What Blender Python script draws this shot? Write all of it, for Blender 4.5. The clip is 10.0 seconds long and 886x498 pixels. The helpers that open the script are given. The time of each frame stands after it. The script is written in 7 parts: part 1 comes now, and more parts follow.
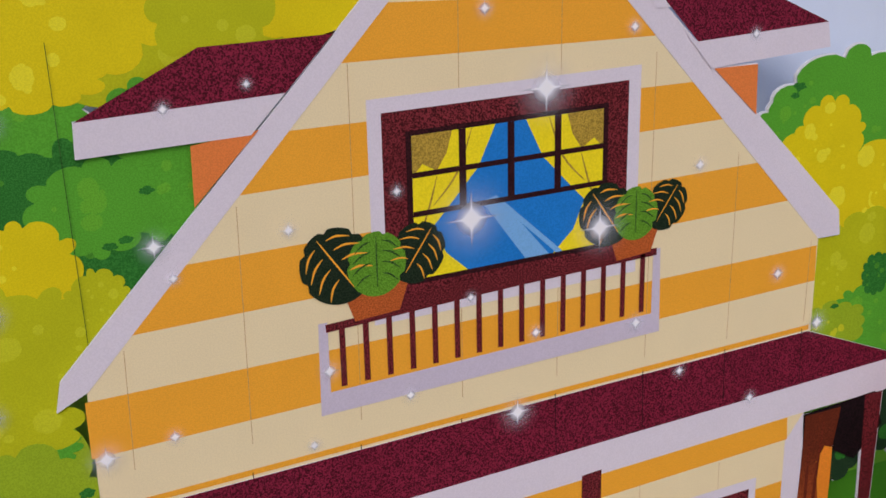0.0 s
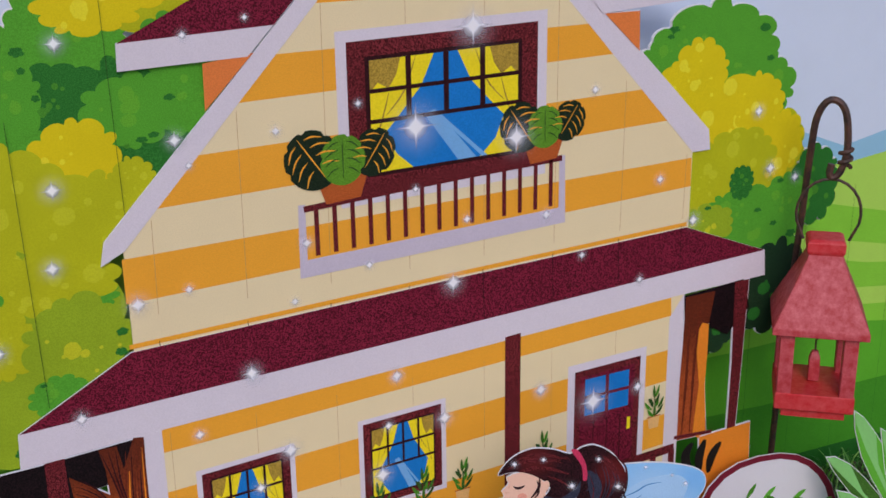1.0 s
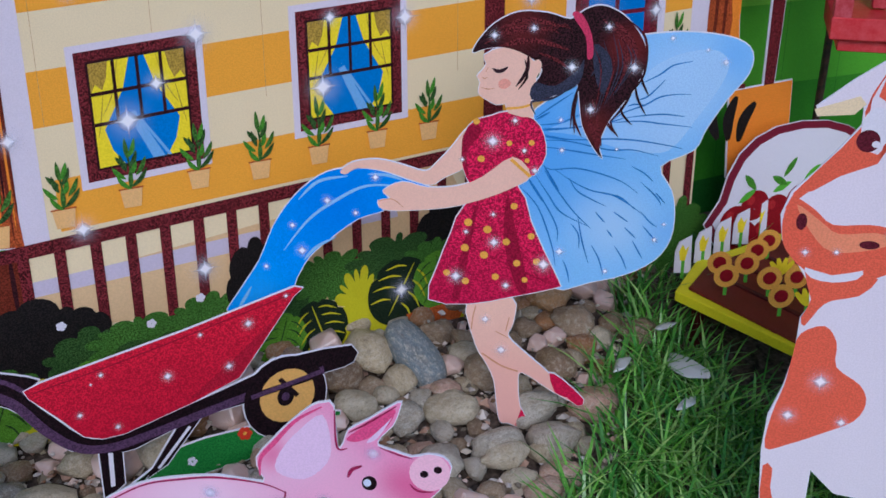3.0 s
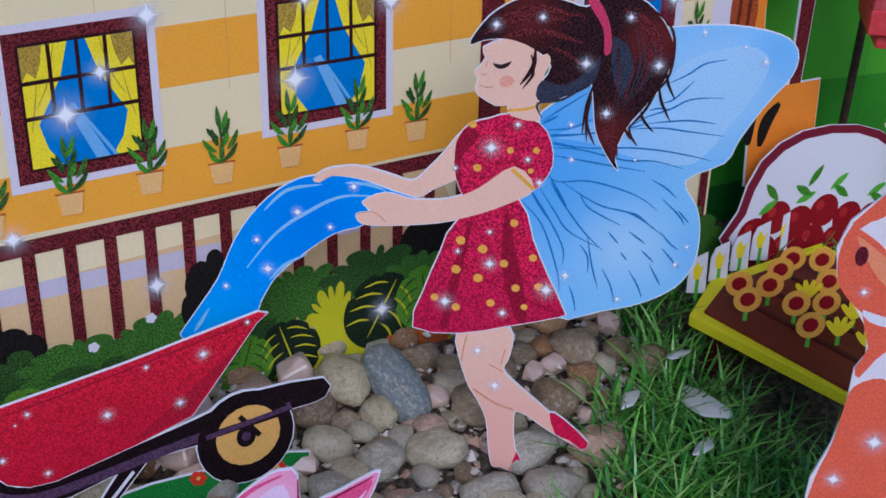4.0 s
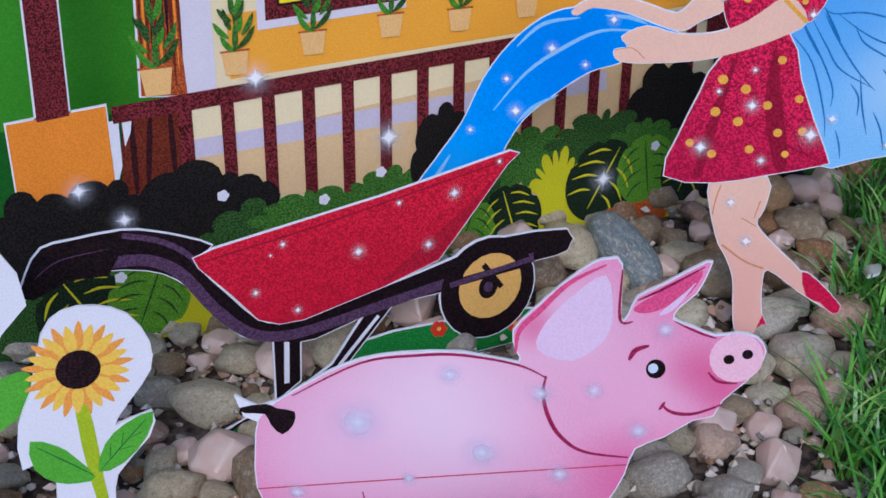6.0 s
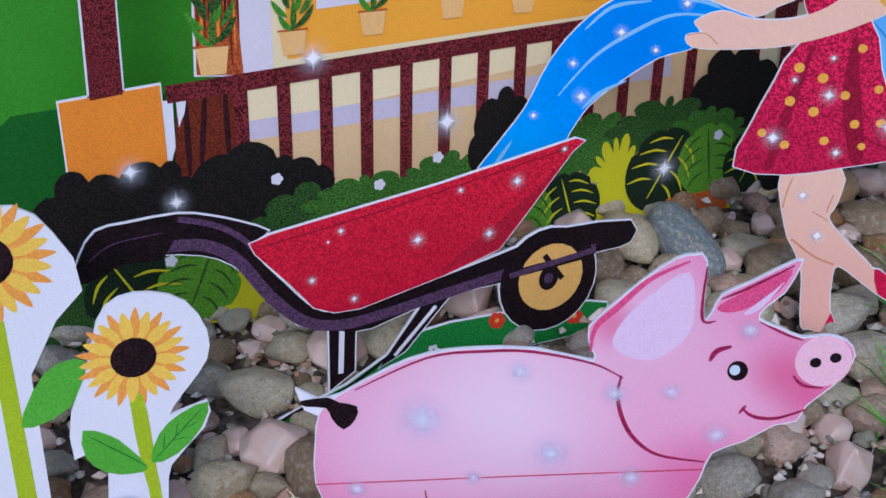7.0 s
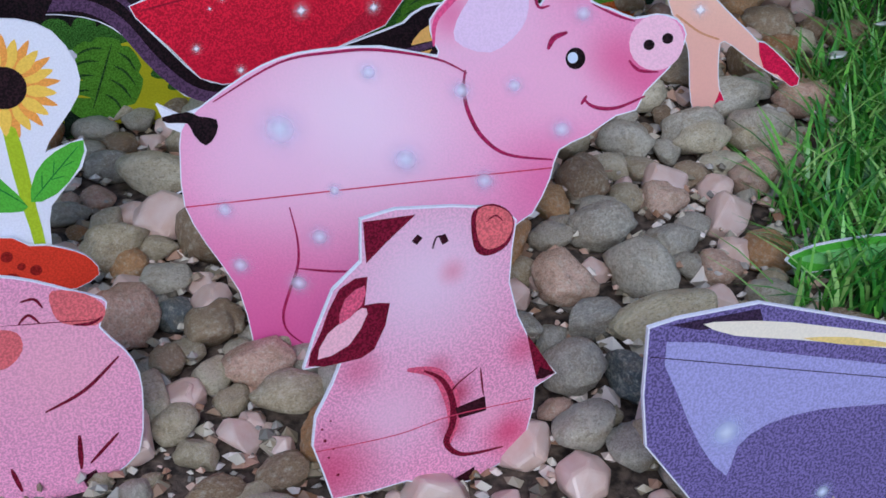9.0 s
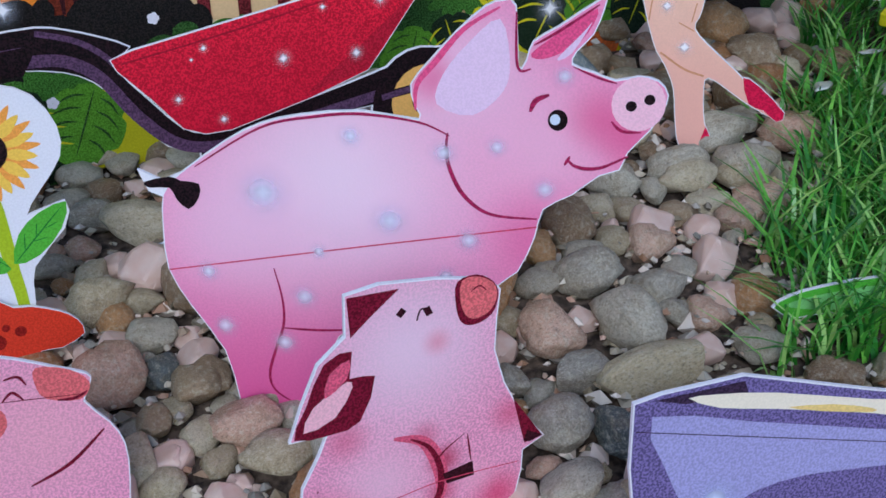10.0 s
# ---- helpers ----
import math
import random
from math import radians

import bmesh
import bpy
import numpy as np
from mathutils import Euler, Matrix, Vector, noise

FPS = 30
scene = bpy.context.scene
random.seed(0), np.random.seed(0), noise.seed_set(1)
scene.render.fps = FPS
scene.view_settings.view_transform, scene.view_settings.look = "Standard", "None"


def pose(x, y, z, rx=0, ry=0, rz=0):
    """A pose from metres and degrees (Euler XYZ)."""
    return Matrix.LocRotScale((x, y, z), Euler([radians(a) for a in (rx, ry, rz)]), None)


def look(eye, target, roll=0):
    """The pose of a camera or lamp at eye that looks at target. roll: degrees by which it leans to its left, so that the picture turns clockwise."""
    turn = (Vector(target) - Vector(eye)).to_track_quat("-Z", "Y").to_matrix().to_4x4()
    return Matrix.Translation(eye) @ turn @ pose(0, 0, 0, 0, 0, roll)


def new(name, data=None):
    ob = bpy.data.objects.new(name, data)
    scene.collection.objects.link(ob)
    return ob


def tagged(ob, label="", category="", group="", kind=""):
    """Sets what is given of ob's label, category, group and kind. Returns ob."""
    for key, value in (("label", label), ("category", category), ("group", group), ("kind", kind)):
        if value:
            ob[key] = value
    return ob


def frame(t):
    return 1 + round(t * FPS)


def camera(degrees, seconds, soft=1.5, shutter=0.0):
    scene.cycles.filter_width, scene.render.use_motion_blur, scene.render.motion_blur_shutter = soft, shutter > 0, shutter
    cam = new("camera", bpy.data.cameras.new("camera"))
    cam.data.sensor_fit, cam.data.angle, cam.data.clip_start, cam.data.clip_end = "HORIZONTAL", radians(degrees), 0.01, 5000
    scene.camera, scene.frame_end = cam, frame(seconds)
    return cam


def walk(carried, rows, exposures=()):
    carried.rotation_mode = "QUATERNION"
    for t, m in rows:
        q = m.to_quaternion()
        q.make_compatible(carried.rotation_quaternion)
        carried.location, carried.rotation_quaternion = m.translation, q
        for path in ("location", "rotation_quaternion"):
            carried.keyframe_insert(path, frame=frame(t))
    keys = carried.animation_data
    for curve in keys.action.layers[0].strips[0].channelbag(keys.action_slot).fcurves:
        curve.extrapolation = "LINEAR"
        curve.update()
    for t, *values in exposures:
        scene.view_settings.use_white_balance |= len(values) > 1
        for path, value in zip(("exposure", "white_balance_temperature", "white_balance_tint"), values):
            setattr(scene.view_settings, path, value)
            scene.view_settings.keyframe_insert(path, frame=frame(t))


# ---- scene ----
cam = camera(41.0, 10.0, 1.6)
PATH = [
    (0, (0.042, 0.071, 0.607), (0.83, 1.798, -0.022), -1.25),
    (0.1, (-0.005, -0.003, 0.648), (0.8, 1.7, -0.025), -0.6),
    (0.2, (-0.034, -0.04, 0.663), (0.792, 1.65, -0.016), -0.2),
    (0.4, (-0.047, -0.055, 0.664), (0.792, 1.628, -0.016), -0.2),
    (0.5, (-0.052, -0.07, 0.655), (0.794, 1.618, -0.005), -0.5),
    (1, (-0.028, -0.095, 0.608), (0.816, 1.599, -0.039), -0.8),
    (1.5, (-0.035, -0.1, 0.559), (0.814, 1.588, -0.098), -0.7),
    (2, (-0.023, -0.09, 0.489), (0.818, 1.589, -0.198), -0.9),
    (2.5, (0.011, -0.047, 0.409), (0.848, 1.608, -0.339), -0.8),
    (2.7, (0.023, -0.026, 0.39), (0.849, 1.615, -0.398), -0.5),
    (3.8, (0.066, 0.067, 0.365), (0.913, 1.675, -0.47), 1.1),
    (4, (0.071, 0.076, 0.359), (0.92, 1.678, -0.485), 1.4),
    (4.5, (0.088, 0.086, 0.352), (0.94, 1.683, -0.497), 1.6),
    (5, (0.073, 0.088, 0.363), (0.908, 1.687, -0.501), 1.5),
    (5.5, (0.017, 0.095, 0.33), (0.793, 1.73, -0.521), 0.8),
    (6, (0.0, 0.102, 0.292), (0.745, 1.75, -0.563), 0.7),
    (6.2, (-0.002, 0.107, 0.286), (0.736, 1.756, -0.571), 0.9),
    (7.3, (-0.007, 0.122, 0.29), (0.686, 1.773, -0.601), 1.2),
    (7.5, (-0.002, 0.114, 0.293), (0.69, 1.764, -0.602), 1.2),
    (8, (0.025, 0.081, 0.271), (0.709, 1.732, -0.627), 0.8),
    (8.5, (0.024, 0.064, 0.235), (0.706, 1.716, -0.662), 0.0),
    (9, (0.018, 0.059, 0.217), (0.705, 1.706, -0.686), -0.7),
    (9.5, (0.025, 0.063, 0.221), (0.715, 1.702, -0.693), -1.3),
    (10, (0.025, 0.068, 0.236), (0.719, 1.703, -0.683), -1.5),
]
walk(cam, [(t, look(eye, target, roll)) for t, eye, target, roll in PATH], [(0.0, -0.16, 6550, 20), (2.5, -0.13, 5650, 20), (4.5, -0.16, 5300, 18), (6.0, 0.04, 5450, 17), (8.0, 0.04, 5300, 16), (10.0, 0.03, 5350, 10)])

# ---- light ----
world = bpy.data.worlds.new("sky")
scene.world = world
world.use_nodes = True
_n, _l = world.node_tree.nodes, world.node_tree.links
sky = _n.new("ShaderNodeTexSky")
sky.sky_type, sky.sun_disc = "NISHITA", False
sky.sun_elevation, sky.sun_rotation = radians(35), radians(200)
_n["Background"].inputs["Strength"].default_value = 0.115
_l.new(sky.outputs["Color"], _n["Background"].inputs["Color"])
sun = new("sun", bpy.data.lights.new("sun", "SUN"))
sun.data.energy, sun.data.angle, sun.data.color = 1.4, radians(25), (1.0, 0.95, 0.88)
sun.matrix_world = look((-0.9, -2.2, 2.05), (0.3, 0.5, 0))


# ---- materials ----
MATS = {}


def lin(c):
    return tuple((x / 255 / 12.92 if x < 10 else ((x / 255 + 0.055) / 1.055) ** 2.4) for x in c) + (1.0,)


def node_mat(name):
    m = bpy.data.materials.new(name)
    m.use_nodes = True
    nt = m.node_tree
    return m, nt, nt.nodes["Principled BSDF"]


def blended(nt, last, value, lo, hi, amount, col):
    """Blend a printed tone over the colour, softly from lo to hi of the value."""
    mr = nt.nodes.new("ShaderNodeMapRange")
    mr.interpolation_type = "SMOOTHSTEP"
    mr.inputs[1].default_value, mr.inputs[2].default_value = min(lo, hi), max(lo, hi)
    mr.inputs[3].default_value, mr.inputs[4].default_value = (0, amount) if lo < hi else (amount, 0)
    mx = nt.nodes.new("ShaderNodeMix")
    mx.data_type = "RGBA"
    mx.inputs[7].default_value = lin(col)
    nt.links.new(value, mr.inputs[0])
    nt.links.new(mr.outputs[0], mx.inputs[0])
    nt.links.new(last, mx.inputs[6])
    return mx.outputs[2]


def ink(name, rgb, grain=0.25, drift=0.12, rough=0.55, tint=None, glows=(), fade=None):
    """Printed paper: a fine toner grain and a slow drift of the colour."""
    m, nt, b = node_mat(name)
    co = nt.nodes.new("ShaderNodeTexCoord")
    fine = nt.nodes.new("ShaderNodeTexNoise")
    fine.inputs["Scale"].default_value, fine.inputs["Detail"].default_value = 1380, 1.5
    slow = nt.nodes.new("ShaderNodeTexNoise")
    slow.inputs["Scale"].default_value, slow.inputs["Detail"].default_value = 38, 4
    base = lin(rgb)
    dark = tuple(x * (1 - grain) for x in base[:3]) + (1,)
    light = tuple(min(1, x * (1 + grain) + grain * k) for x, k in zip(base[:3], (.03, .008, .012))) + (1,)
    r1 = nt.nodes.new("ShaderNodeValToRGB")
    r1.color_ramp.elements[0].position, r1.color_ramp.elements[1].position = 0.40, 0.60
    r1.color_ramp.elements[0].color, r1.color_ramp.elements[1].color = dark, light
    mix = nt.nodes.new("ShaderNodeMix")
    mix.data_type, mix.blend_type = "RGBA", "MIX"
    t = lin(tint) if tint else tuple(x * 0.72 for x in base[:3]) + (1,)
    mix.inputs[7].default_value = t
    rr = nt.nodes.new("ShaderNodeMapRange")
    rr.inputs[1].default_value, rr.inputs[2].default_value, rr.inputs[4].default_value = 0.4, 0.7, drift * 3 if tint else drift * 2
    nt.links.new(co.outputs["Object"], fine.inputs["Vector"])
    nt.links.new(co.outputs["Object"], slow.inputs["Vector"])
    nt.links.new(fine.outputs["Fac"], r1.inputs["Fac"])
    nt.links.new(r1.outputs["Color"], mix.inputs[6])
    nt.links.new(slow.outputs["Fac"], rr.inputs[0])
    nt.links.new(rr.outputs[0], mix.inputs[0])
    last = mix.outputs[2]
    for u, v, r, col, amount in glows:
        dist = nt.nodes.new("ShaderNodeVectorMath")
        dist.operation = "DISTANCE"
        dist.inputs[1].default_value = (u / 1000, 0, v / 1000)
        nt.links.new(co.outputs["Object"], dist.inputs[0])
        last = blended(nt, last, dist.outputs["Value"], r / 1000, 0, amount, col)
    if fade:
        sep = nt.nodes.new("ShaderNodeSeparateXYZ")
        nt.links.new(co.outputs["Object"], sep.inputs[0])
        last = blended(nt, last, sep.outputs[2], fade[0] / 1000, fade[1] / 1000, fade[3], fade[2])
    nt.links.new(last, b.inputs["Base Color"])
    bump = nt.nodes.new("ShaderNodeBump")
    bump.inputs["Strength"].default_value, bump.inputs["Distance"].default_value = 0.25, 0.0002
    nt.links.new(fine.outputs["Fac"], bump.inputs["Height"])
    nt.links.new(bump.outputs["Normal"], b.inputs["Normal"])
    b.inputs["Roughness"].default_value = rough
    b.inputs["Specular IOR Level"].default_value = 0.14
    MATS[name] = m
    return m


for _name, _rgb, _grain, _drift in (
    ("card", (236, 236, 244), .03, .02), ("print_white", (232, 230, 238), .03, .03), ("cream", (240, 222, 178), .03, .04), ("stripe", (247, 172, 52), .05, .05),
    ("white_paint", (224, 216, 226), .03, .04), ("lilac", (206, 196, 212), .04, .05), ("roof", (108, 22, 44), .7, .12), ("brown", (102, 32, 36), .8, .25),
    ("brown_dark", (46, 16, 20), .4, .15), ("glass_blue", (20, 126, 208), .08, .1), ("glass_light", (120, 180, 232), .05, .05), ("curtain", (248, 226, 30), .06, .05), ("curtain_shade", (176, 146, 56), .3, .1),
    ("terracotta", (186, 92, 40), .3, .1), ("pot_peach", (240, 190, 120), .06, .06), ("monstera_dark", (16, 42, 24), .5, .1), ("monstera", (92, 148, 38), .3, .1), ("plant_green", (72, 140, 38), .3, .15),
    ("tan", (226, 192, 142), .04, .05), ("orange", (240, 142, 42), .08, .1), ("orange_red", (236, 132, 66), .06, .06), ("trunk", (186, 92, 40), .25, .2), ("trunk_dark", (104, 40, 22), .35, .2), ("shadow_black", (14, 12, 14), .4, .1),
    ("tree_green", (84, 166, 46), .1, .1), ("tree_deep", (40, 118, 42), .2, .1), ("tree_lime", (188, 192, 22), .06, .12), ("tree_yellow", (226, 206, 14), .05, .1), ("tree_olive", (150, 178, 34), .08, .15), ("tree_dark", (24, 58, 34), .3, .1), ("yellow_dab", (236, 224, 44), .05, .05), ("lime_dab", (198, 202, 36), .06, .05), ("green_dab", (98, 174, 46), .1, .05), ("deep_dab", (70, 144, 42), .15, .05),
    ("bush_dark", (17, 23, 20), .5, .1), ("bush_green", (62, 112, 38), .55, .2), ("bush_mid", (44, 84, 34), .6, .2), ("bush_yellow", (204, 200, 20), .08, .15),
    ("sky_print", (214, 226, 244), .02, .04), ("hill_blue", (150, 200, 226), .03, .05), ("hill_light", (176, 222, 92), .04, .08), ("hill", (136, 208, 60), .06, .12), ("hill_mid", (92, 178, 44), .08, .12), ("hill_deep", (66, 148, 36), .12, .15), ("hill_dark", (32, 102, 34), .15, .15), ("seam", (196, 158, 104), .2, .2),
    ("wing", (128, 184, 246), .06, .06), ("wing_pale", (178, 210, 244), .05, .08), ("vein", (40, 122, 196), .2, .1), ("skin", (246, 196, 170), .06, .06), ("skin_line", (214, 150, 110), .1, .1), ("skin_blush", (244, 168, 146), .1, .1),
    ("dress", (198, 24, 70), .45, .08), ("dress_deep", (150, 14, 52), .3, .1), ("dress_pink", (204, 20, 70), .2, .1), ("dots_yellow", (240, 176, 70), .1, .1), ("water", (8, 128, 232), .12, .08), ("water_light", (140, 196, 240), .08, .05), ("hair", (32, 12, 16), .9, .2), ("hair_grey", (52, 58, 76), .4, .2), ("hair_red", (92, 30, 32), .8, .2), ("band_pink", (206, 60, 96), .2, .1), ("lash", (52, 34, 40), .2, .1),
    ("lawn_print", (36, 130, 52), .3, .15), ("petal_red", (214, 60, 36), .12, .12), ("petal_dark", (140, 28, 22), .3, .1), ("petal_orange", (240, 128, 50), .1, .1), ("ink_black", (14, 10, 14), .5, .1), ("ink_purple", (84, 60, 88), .35, .15), ("rim_tan", (232, 180, 96), .06, .05), ("tub_red", (214, 26, 54), .3, .1), ("tub_dark", (150, 20, 44), .2, .1), ("tub_shade", (178, 24, 50), .3, .1),
    ("pig_pink", (244, 158, 190), .06, .06), ("pig_rose", (230, 92, 140), .12, .15), ("pig_inner", (236, 206, 234), .04, .05), ("pig_snout", (248, 196, 214), .05, .05), ("pig_line", (158, 30, 80), .3, .1), ("pig_seam", (206, 70, 100), .2, .2),
    ("piglet_pink", (236, 160, 182), .12, .08), ("piglet_light", (244, 186, 200), .08, .06), ("piglet_rose", (220, 92, 124), .25, .25), ("piglet_red", (222, 108, 112), .2, .25), ("piglet_dark", (112, 14, 42), .4, .2), ("ink_maroon", (48, 12, 24), .4, .1),
    ("trough_purple", (112, 100, 152), .45, .08), ("trough_lilac", (166, 162, 212), .14, .05), ("trough_dark", (56, 42, 66), .4, .1), ("feed_cream", (248, 236, 214), .03, .04), ("feed_yellow", (240, 210, 130), .08, .1),
    ("leaf_green", (96, 182, 56), .12, .2), ("leaf_light", (136, 206, 120), .06, .1), ("leaf_dark", (40, 120, 48), .2, .1), ("stem_green", (176, 200, 30), .08, .1), ("sun_petal", (252, 206, 84), .06, .1), ("sun_petal_orange", (246, 166, 74), .08, .1), ("sun_disc", (30, 18, 22), .5, .1),
    ("sign_maroon", (124, 32, 52), .2, .1), ("apple", (146, 18, 30), .2, .15), ("apple_light", (180, 40, 44), .2, .1), ("cow_white", (236, 228, 236), .03, .03), ("cow_red", (236, 104, 76), .1, .08), ("cow_hair", (244, 222, 178), .05, .1), ("cow_peach", (244, 150, 110), .06, .1), ("cow_dark", (92, 26, 40), .3, .1),
    ("bed_yellow", (240, 232, 20), .06, .06), ("soil", (112, 44, 30), .3, .2), ("soil_dark", (72, 24, 22), .3, .2),
):
    ink(_name, _rgb, _grain, _drift)

# prints that run softly from one tone to another
ink("pig_pink", (238, 150, 190), .06, .04, glows=((-66, 90, 66, (242, 214, 232), .95), (-100, 72, 40, (240, 196, 222), .7), (-24, 124, 30, (240, 204, 228), .7), (-4, 102, 34, (244, 190, 216), .7), (13, 110, 15, (224, 76, 136), .65), (-36, 122, 12, (226, 84, 142), .6), (22, 103, 14, (222, 72, 134), .6), (-4, 70, 26, (220, 84, 146), .6)), fade=(70, 4, (212, 72, 144), .8))
ink("pig_rose", (226, 84, 136), .14, .1)
ink("wing", (138, 200, 252), .07, .06, glows=((44, 192, 66, (58, 156, 238), .7), (112, 222, 36, (186, 220, 252), .7), (134, 236, 16, (120, 186, 248), .6), (84, 152, 30, (180, 218, 250), .75), (110, 150, 16, (132, 190, 248), .5)))
ink("wing_pale", (172, 214, 253), .06, .06, glows=((44, 192, 70, (92, 176, 244), .65),))
ink("water", (22, 150, 246), .1, .06, glows=((-49, 160, 50, (8, 124, 232), .7), (-92, 109, 26, (60, 174, 248), .5)))
ink("piglet_pink", (230, 156, 188), .2, .05, glows=((122, 66, 40, (238, 206, 226), .9), (112, 24, 22, (238, 192, 214), .7), (92, 10, 22, (206, 56, 104), .75), (102, 42, 10, (206, 70, 112), .5), (125, 36, 7, (190, 44, 88), .5), (131, 26, 8, (176, 26, 70), .8), (130, 15, 8, (190, 40, 84), .7), (148, 8, 13, (212, 60, 108), .8), (140, 17, 10, (240, 170, 196), .6), (152, 36, 9, (210, 70, 112), .6), (26, 40, 36, (240, 176, 188), .5), (130, 66, 6, (220, 110, 136), .5)))
ink("dress", (202, 24, 74), .55, .08, fade=(150, 116, (168, 14, 62), .4))
ink("skin", (246, 200, 176), .03, .04, fade=(112, 50, (234, 168, 158), .6))
ink("tub_red", (208, 26, 54), .34, .12, fade=(112, 60, (190, 16, 52), .4))
ink("hair", (32, 12, 16), .9, .1, glows=((38, 248, 18, (104, 34, 32), .75), (86, 240, 16, (118, 36, 34), .8), (72, 202, 16, (112, 40, 36), .6)))
ink("trunk", (172, 80, 36), .4, .3, fade=(205, 262, (70, 26, 20), .8))


def sparkle_mat(name, ray):
    """A printed white four-pointed star with a soft halo."""
    m, nt, b = node_mat(name)
    uv = nt.nodes.new("ShaderNodeTexCoord")
    sep = nt.nodes.new("ShaderNodeSeparateXYZ")
    nt.links.new(uv.outputs["UV"], sep.inputs[0])

    def op(kind, a, c=None):
        n = nt.nodes.new("ShaderNodeMath")
        n.operation = kind
        for i, x in enumerate((a, c)):
            if x is None:
                continue
            if isinstance(x, (int, float)):
                n.inputs[i].default_value = x
            else:
                nt.links.new(x, n.inputs[i])
        return n.outputs[0]

    x, y = op("ABSOLUTE", op("SUBTRACT", sep.outputs[0], 0.5)), op("ABSOLUTE", op("SUBTRACT", sep.outputs[1], 0.5))
    r2 = op("ADD", op("MULTIPLY", x, x), op("MULTIPLY", y, y))
    halo = op("MULTIPLY", op("POWER", 2.718, op("MULTIPLY", r2, -24.0)), 0.34)
    core = op("MULTIPLY", op("POWER", 2.718, op("MULTIPLY", r2, -150.0 if ray > .5 else -60.0)), 0.35 + 0.65 * ray)
    rays = op("MULTIPLY", op("MULTIPLY", op("POWER", 2.718, op("MULTIPLY", op("MULTIPLY", x, y), -1100.0)), op("POWER", 2.718, op("MULTIPLY", r2, -26.0))), ray)
    edge = op("MULTIPLY", op("MAXIMUM", op("SUBTRACT", 0.25, r2), 0.0), 4.0)
    al = op("MULTIPLY", op("MINIMUM", op("ADD", op("ADD", halo, core), rays), 1.0), op("MINIMUM", op("MULTIPLY", edge, 2.0), 1.0))
    nt.links.new(al, b.inputs["Alpha"])
    tone = nt.nodes.new("ShaderNodeMix")
    tone.data_type = "RGBA"
    tone.inputs[6].default_value, tone.inputs[7].default_value = lin((214, 228, 255) if ray < .5 else (238, 242, 255)), lin((252, 252, 255))
    nt.links.new(op("MINIMUM", op("ADD", core, op("MULTIPLY", rays, 0.7)), 1.0), tone.inputs[0])
    nt.links.new(tone.outputs[2], b.inputs["Base Color"])
    b.inputs["Roughness"].default_value = 0.55
    MATS[name] = m


sparkle_mat("sparkle", 1.0)
sparkle_mat("soft_glow", 0.08)


# ---- building flat printed cutouts ----
LAYER = 0.00003
THICK = 0.0012


def curve(pts, n):
    """A closed smooth outline through the points."""
    if n < 1:
        return [Vector(p) for p in pts]
    out, k = [], len(pts)
    for i in range(k):
        a, b, c, d = (Vector(pts[(i + j - 1) % k]) for j in range(4))
        for s in range(n):
            t = s / n
            out.append(0.5 * (2 * b + (c - a) * t + (2 * a - 5 * b + 4 * c - d) * t * t + (3 * b - a - 3 * c + d) * t ** 3))
    return out


def open_curve(pts, n=5):
    q = [Vector(pts[0])] + [Vector(p) for p in pts] + [Vector(pts[-1])]
    out = []
    for i in range(len(q) - 3):
        a, b, c, d = q[i:i + 4]
        for s in range(n):
            t = s / n
            out.append(0.5 * (2 * b + (c - a) * t + (2 * a - 5 * b + 4 * c - d) * t * t + (3 * b - a - 3 * c + d) * t ** 3))
    return out + [q[-1]]


def turned(pts):
    """Twice the signed area of an outline."""
    return sum(pts[i - 1].x * pts[i].y - pts[i].x * pts[i - 1].y for i in range(len(pts)))


def grown(pts, d):
    """The outline moved outwards by d."""
    if turned(pts) < 0:
        pts = pts[::-1]
    out, k = [], len(pts)
    for i in range(k):
        e1, e2 = (pts[i] - pts[i - 1]), (pts[(i + 1) % k] - pts[i])
        n1, n2 = Vector((e1.y, -e1.x)), Vector((e2.y, -e2.x))
        if n1.length < 1e-9 or n2.length < 1e-9:
            out.append(pts[i])
            continue
        n = n1.normalized() + n2.normalized()
        n = n.normalized() / max(0.5, n.length / 2) if n.length > 1e-6 else n1.normalized()
        out.append(pts[i] + n * d)
    return out


def scallop(cx, cy, rx, ry, bumps, depth=0.16, seed=0, n=7):
    """The bumpy outline of a drawn bush or crown."""
    rnd = random.Random(seed)
    ph, out = rnd.random() * 6.28, []
    cuts = sorted(rnd.uniform(-0.3, 0.3) + i for i in range(bumps))
    for i in range(bumps):
        a0, a1 = cuts[i], cuts[(i + 1) % bumps] + (bumps if i == bumps - 1 else 0)
        k = depth * rnd.uniform(0.6, 1.3)
        for s in range(n):
            t = s / n
            a = ph + (a0 + (a1 - a0) * t) / bumps * 2 * math.pi
            r = 1 - depth + k * math.sin(math.pi * t) ** 0.6
            out.append(Vector((cx + rx * r * math.cos(a), cy + ry * r * math.sin(a))))
    return out


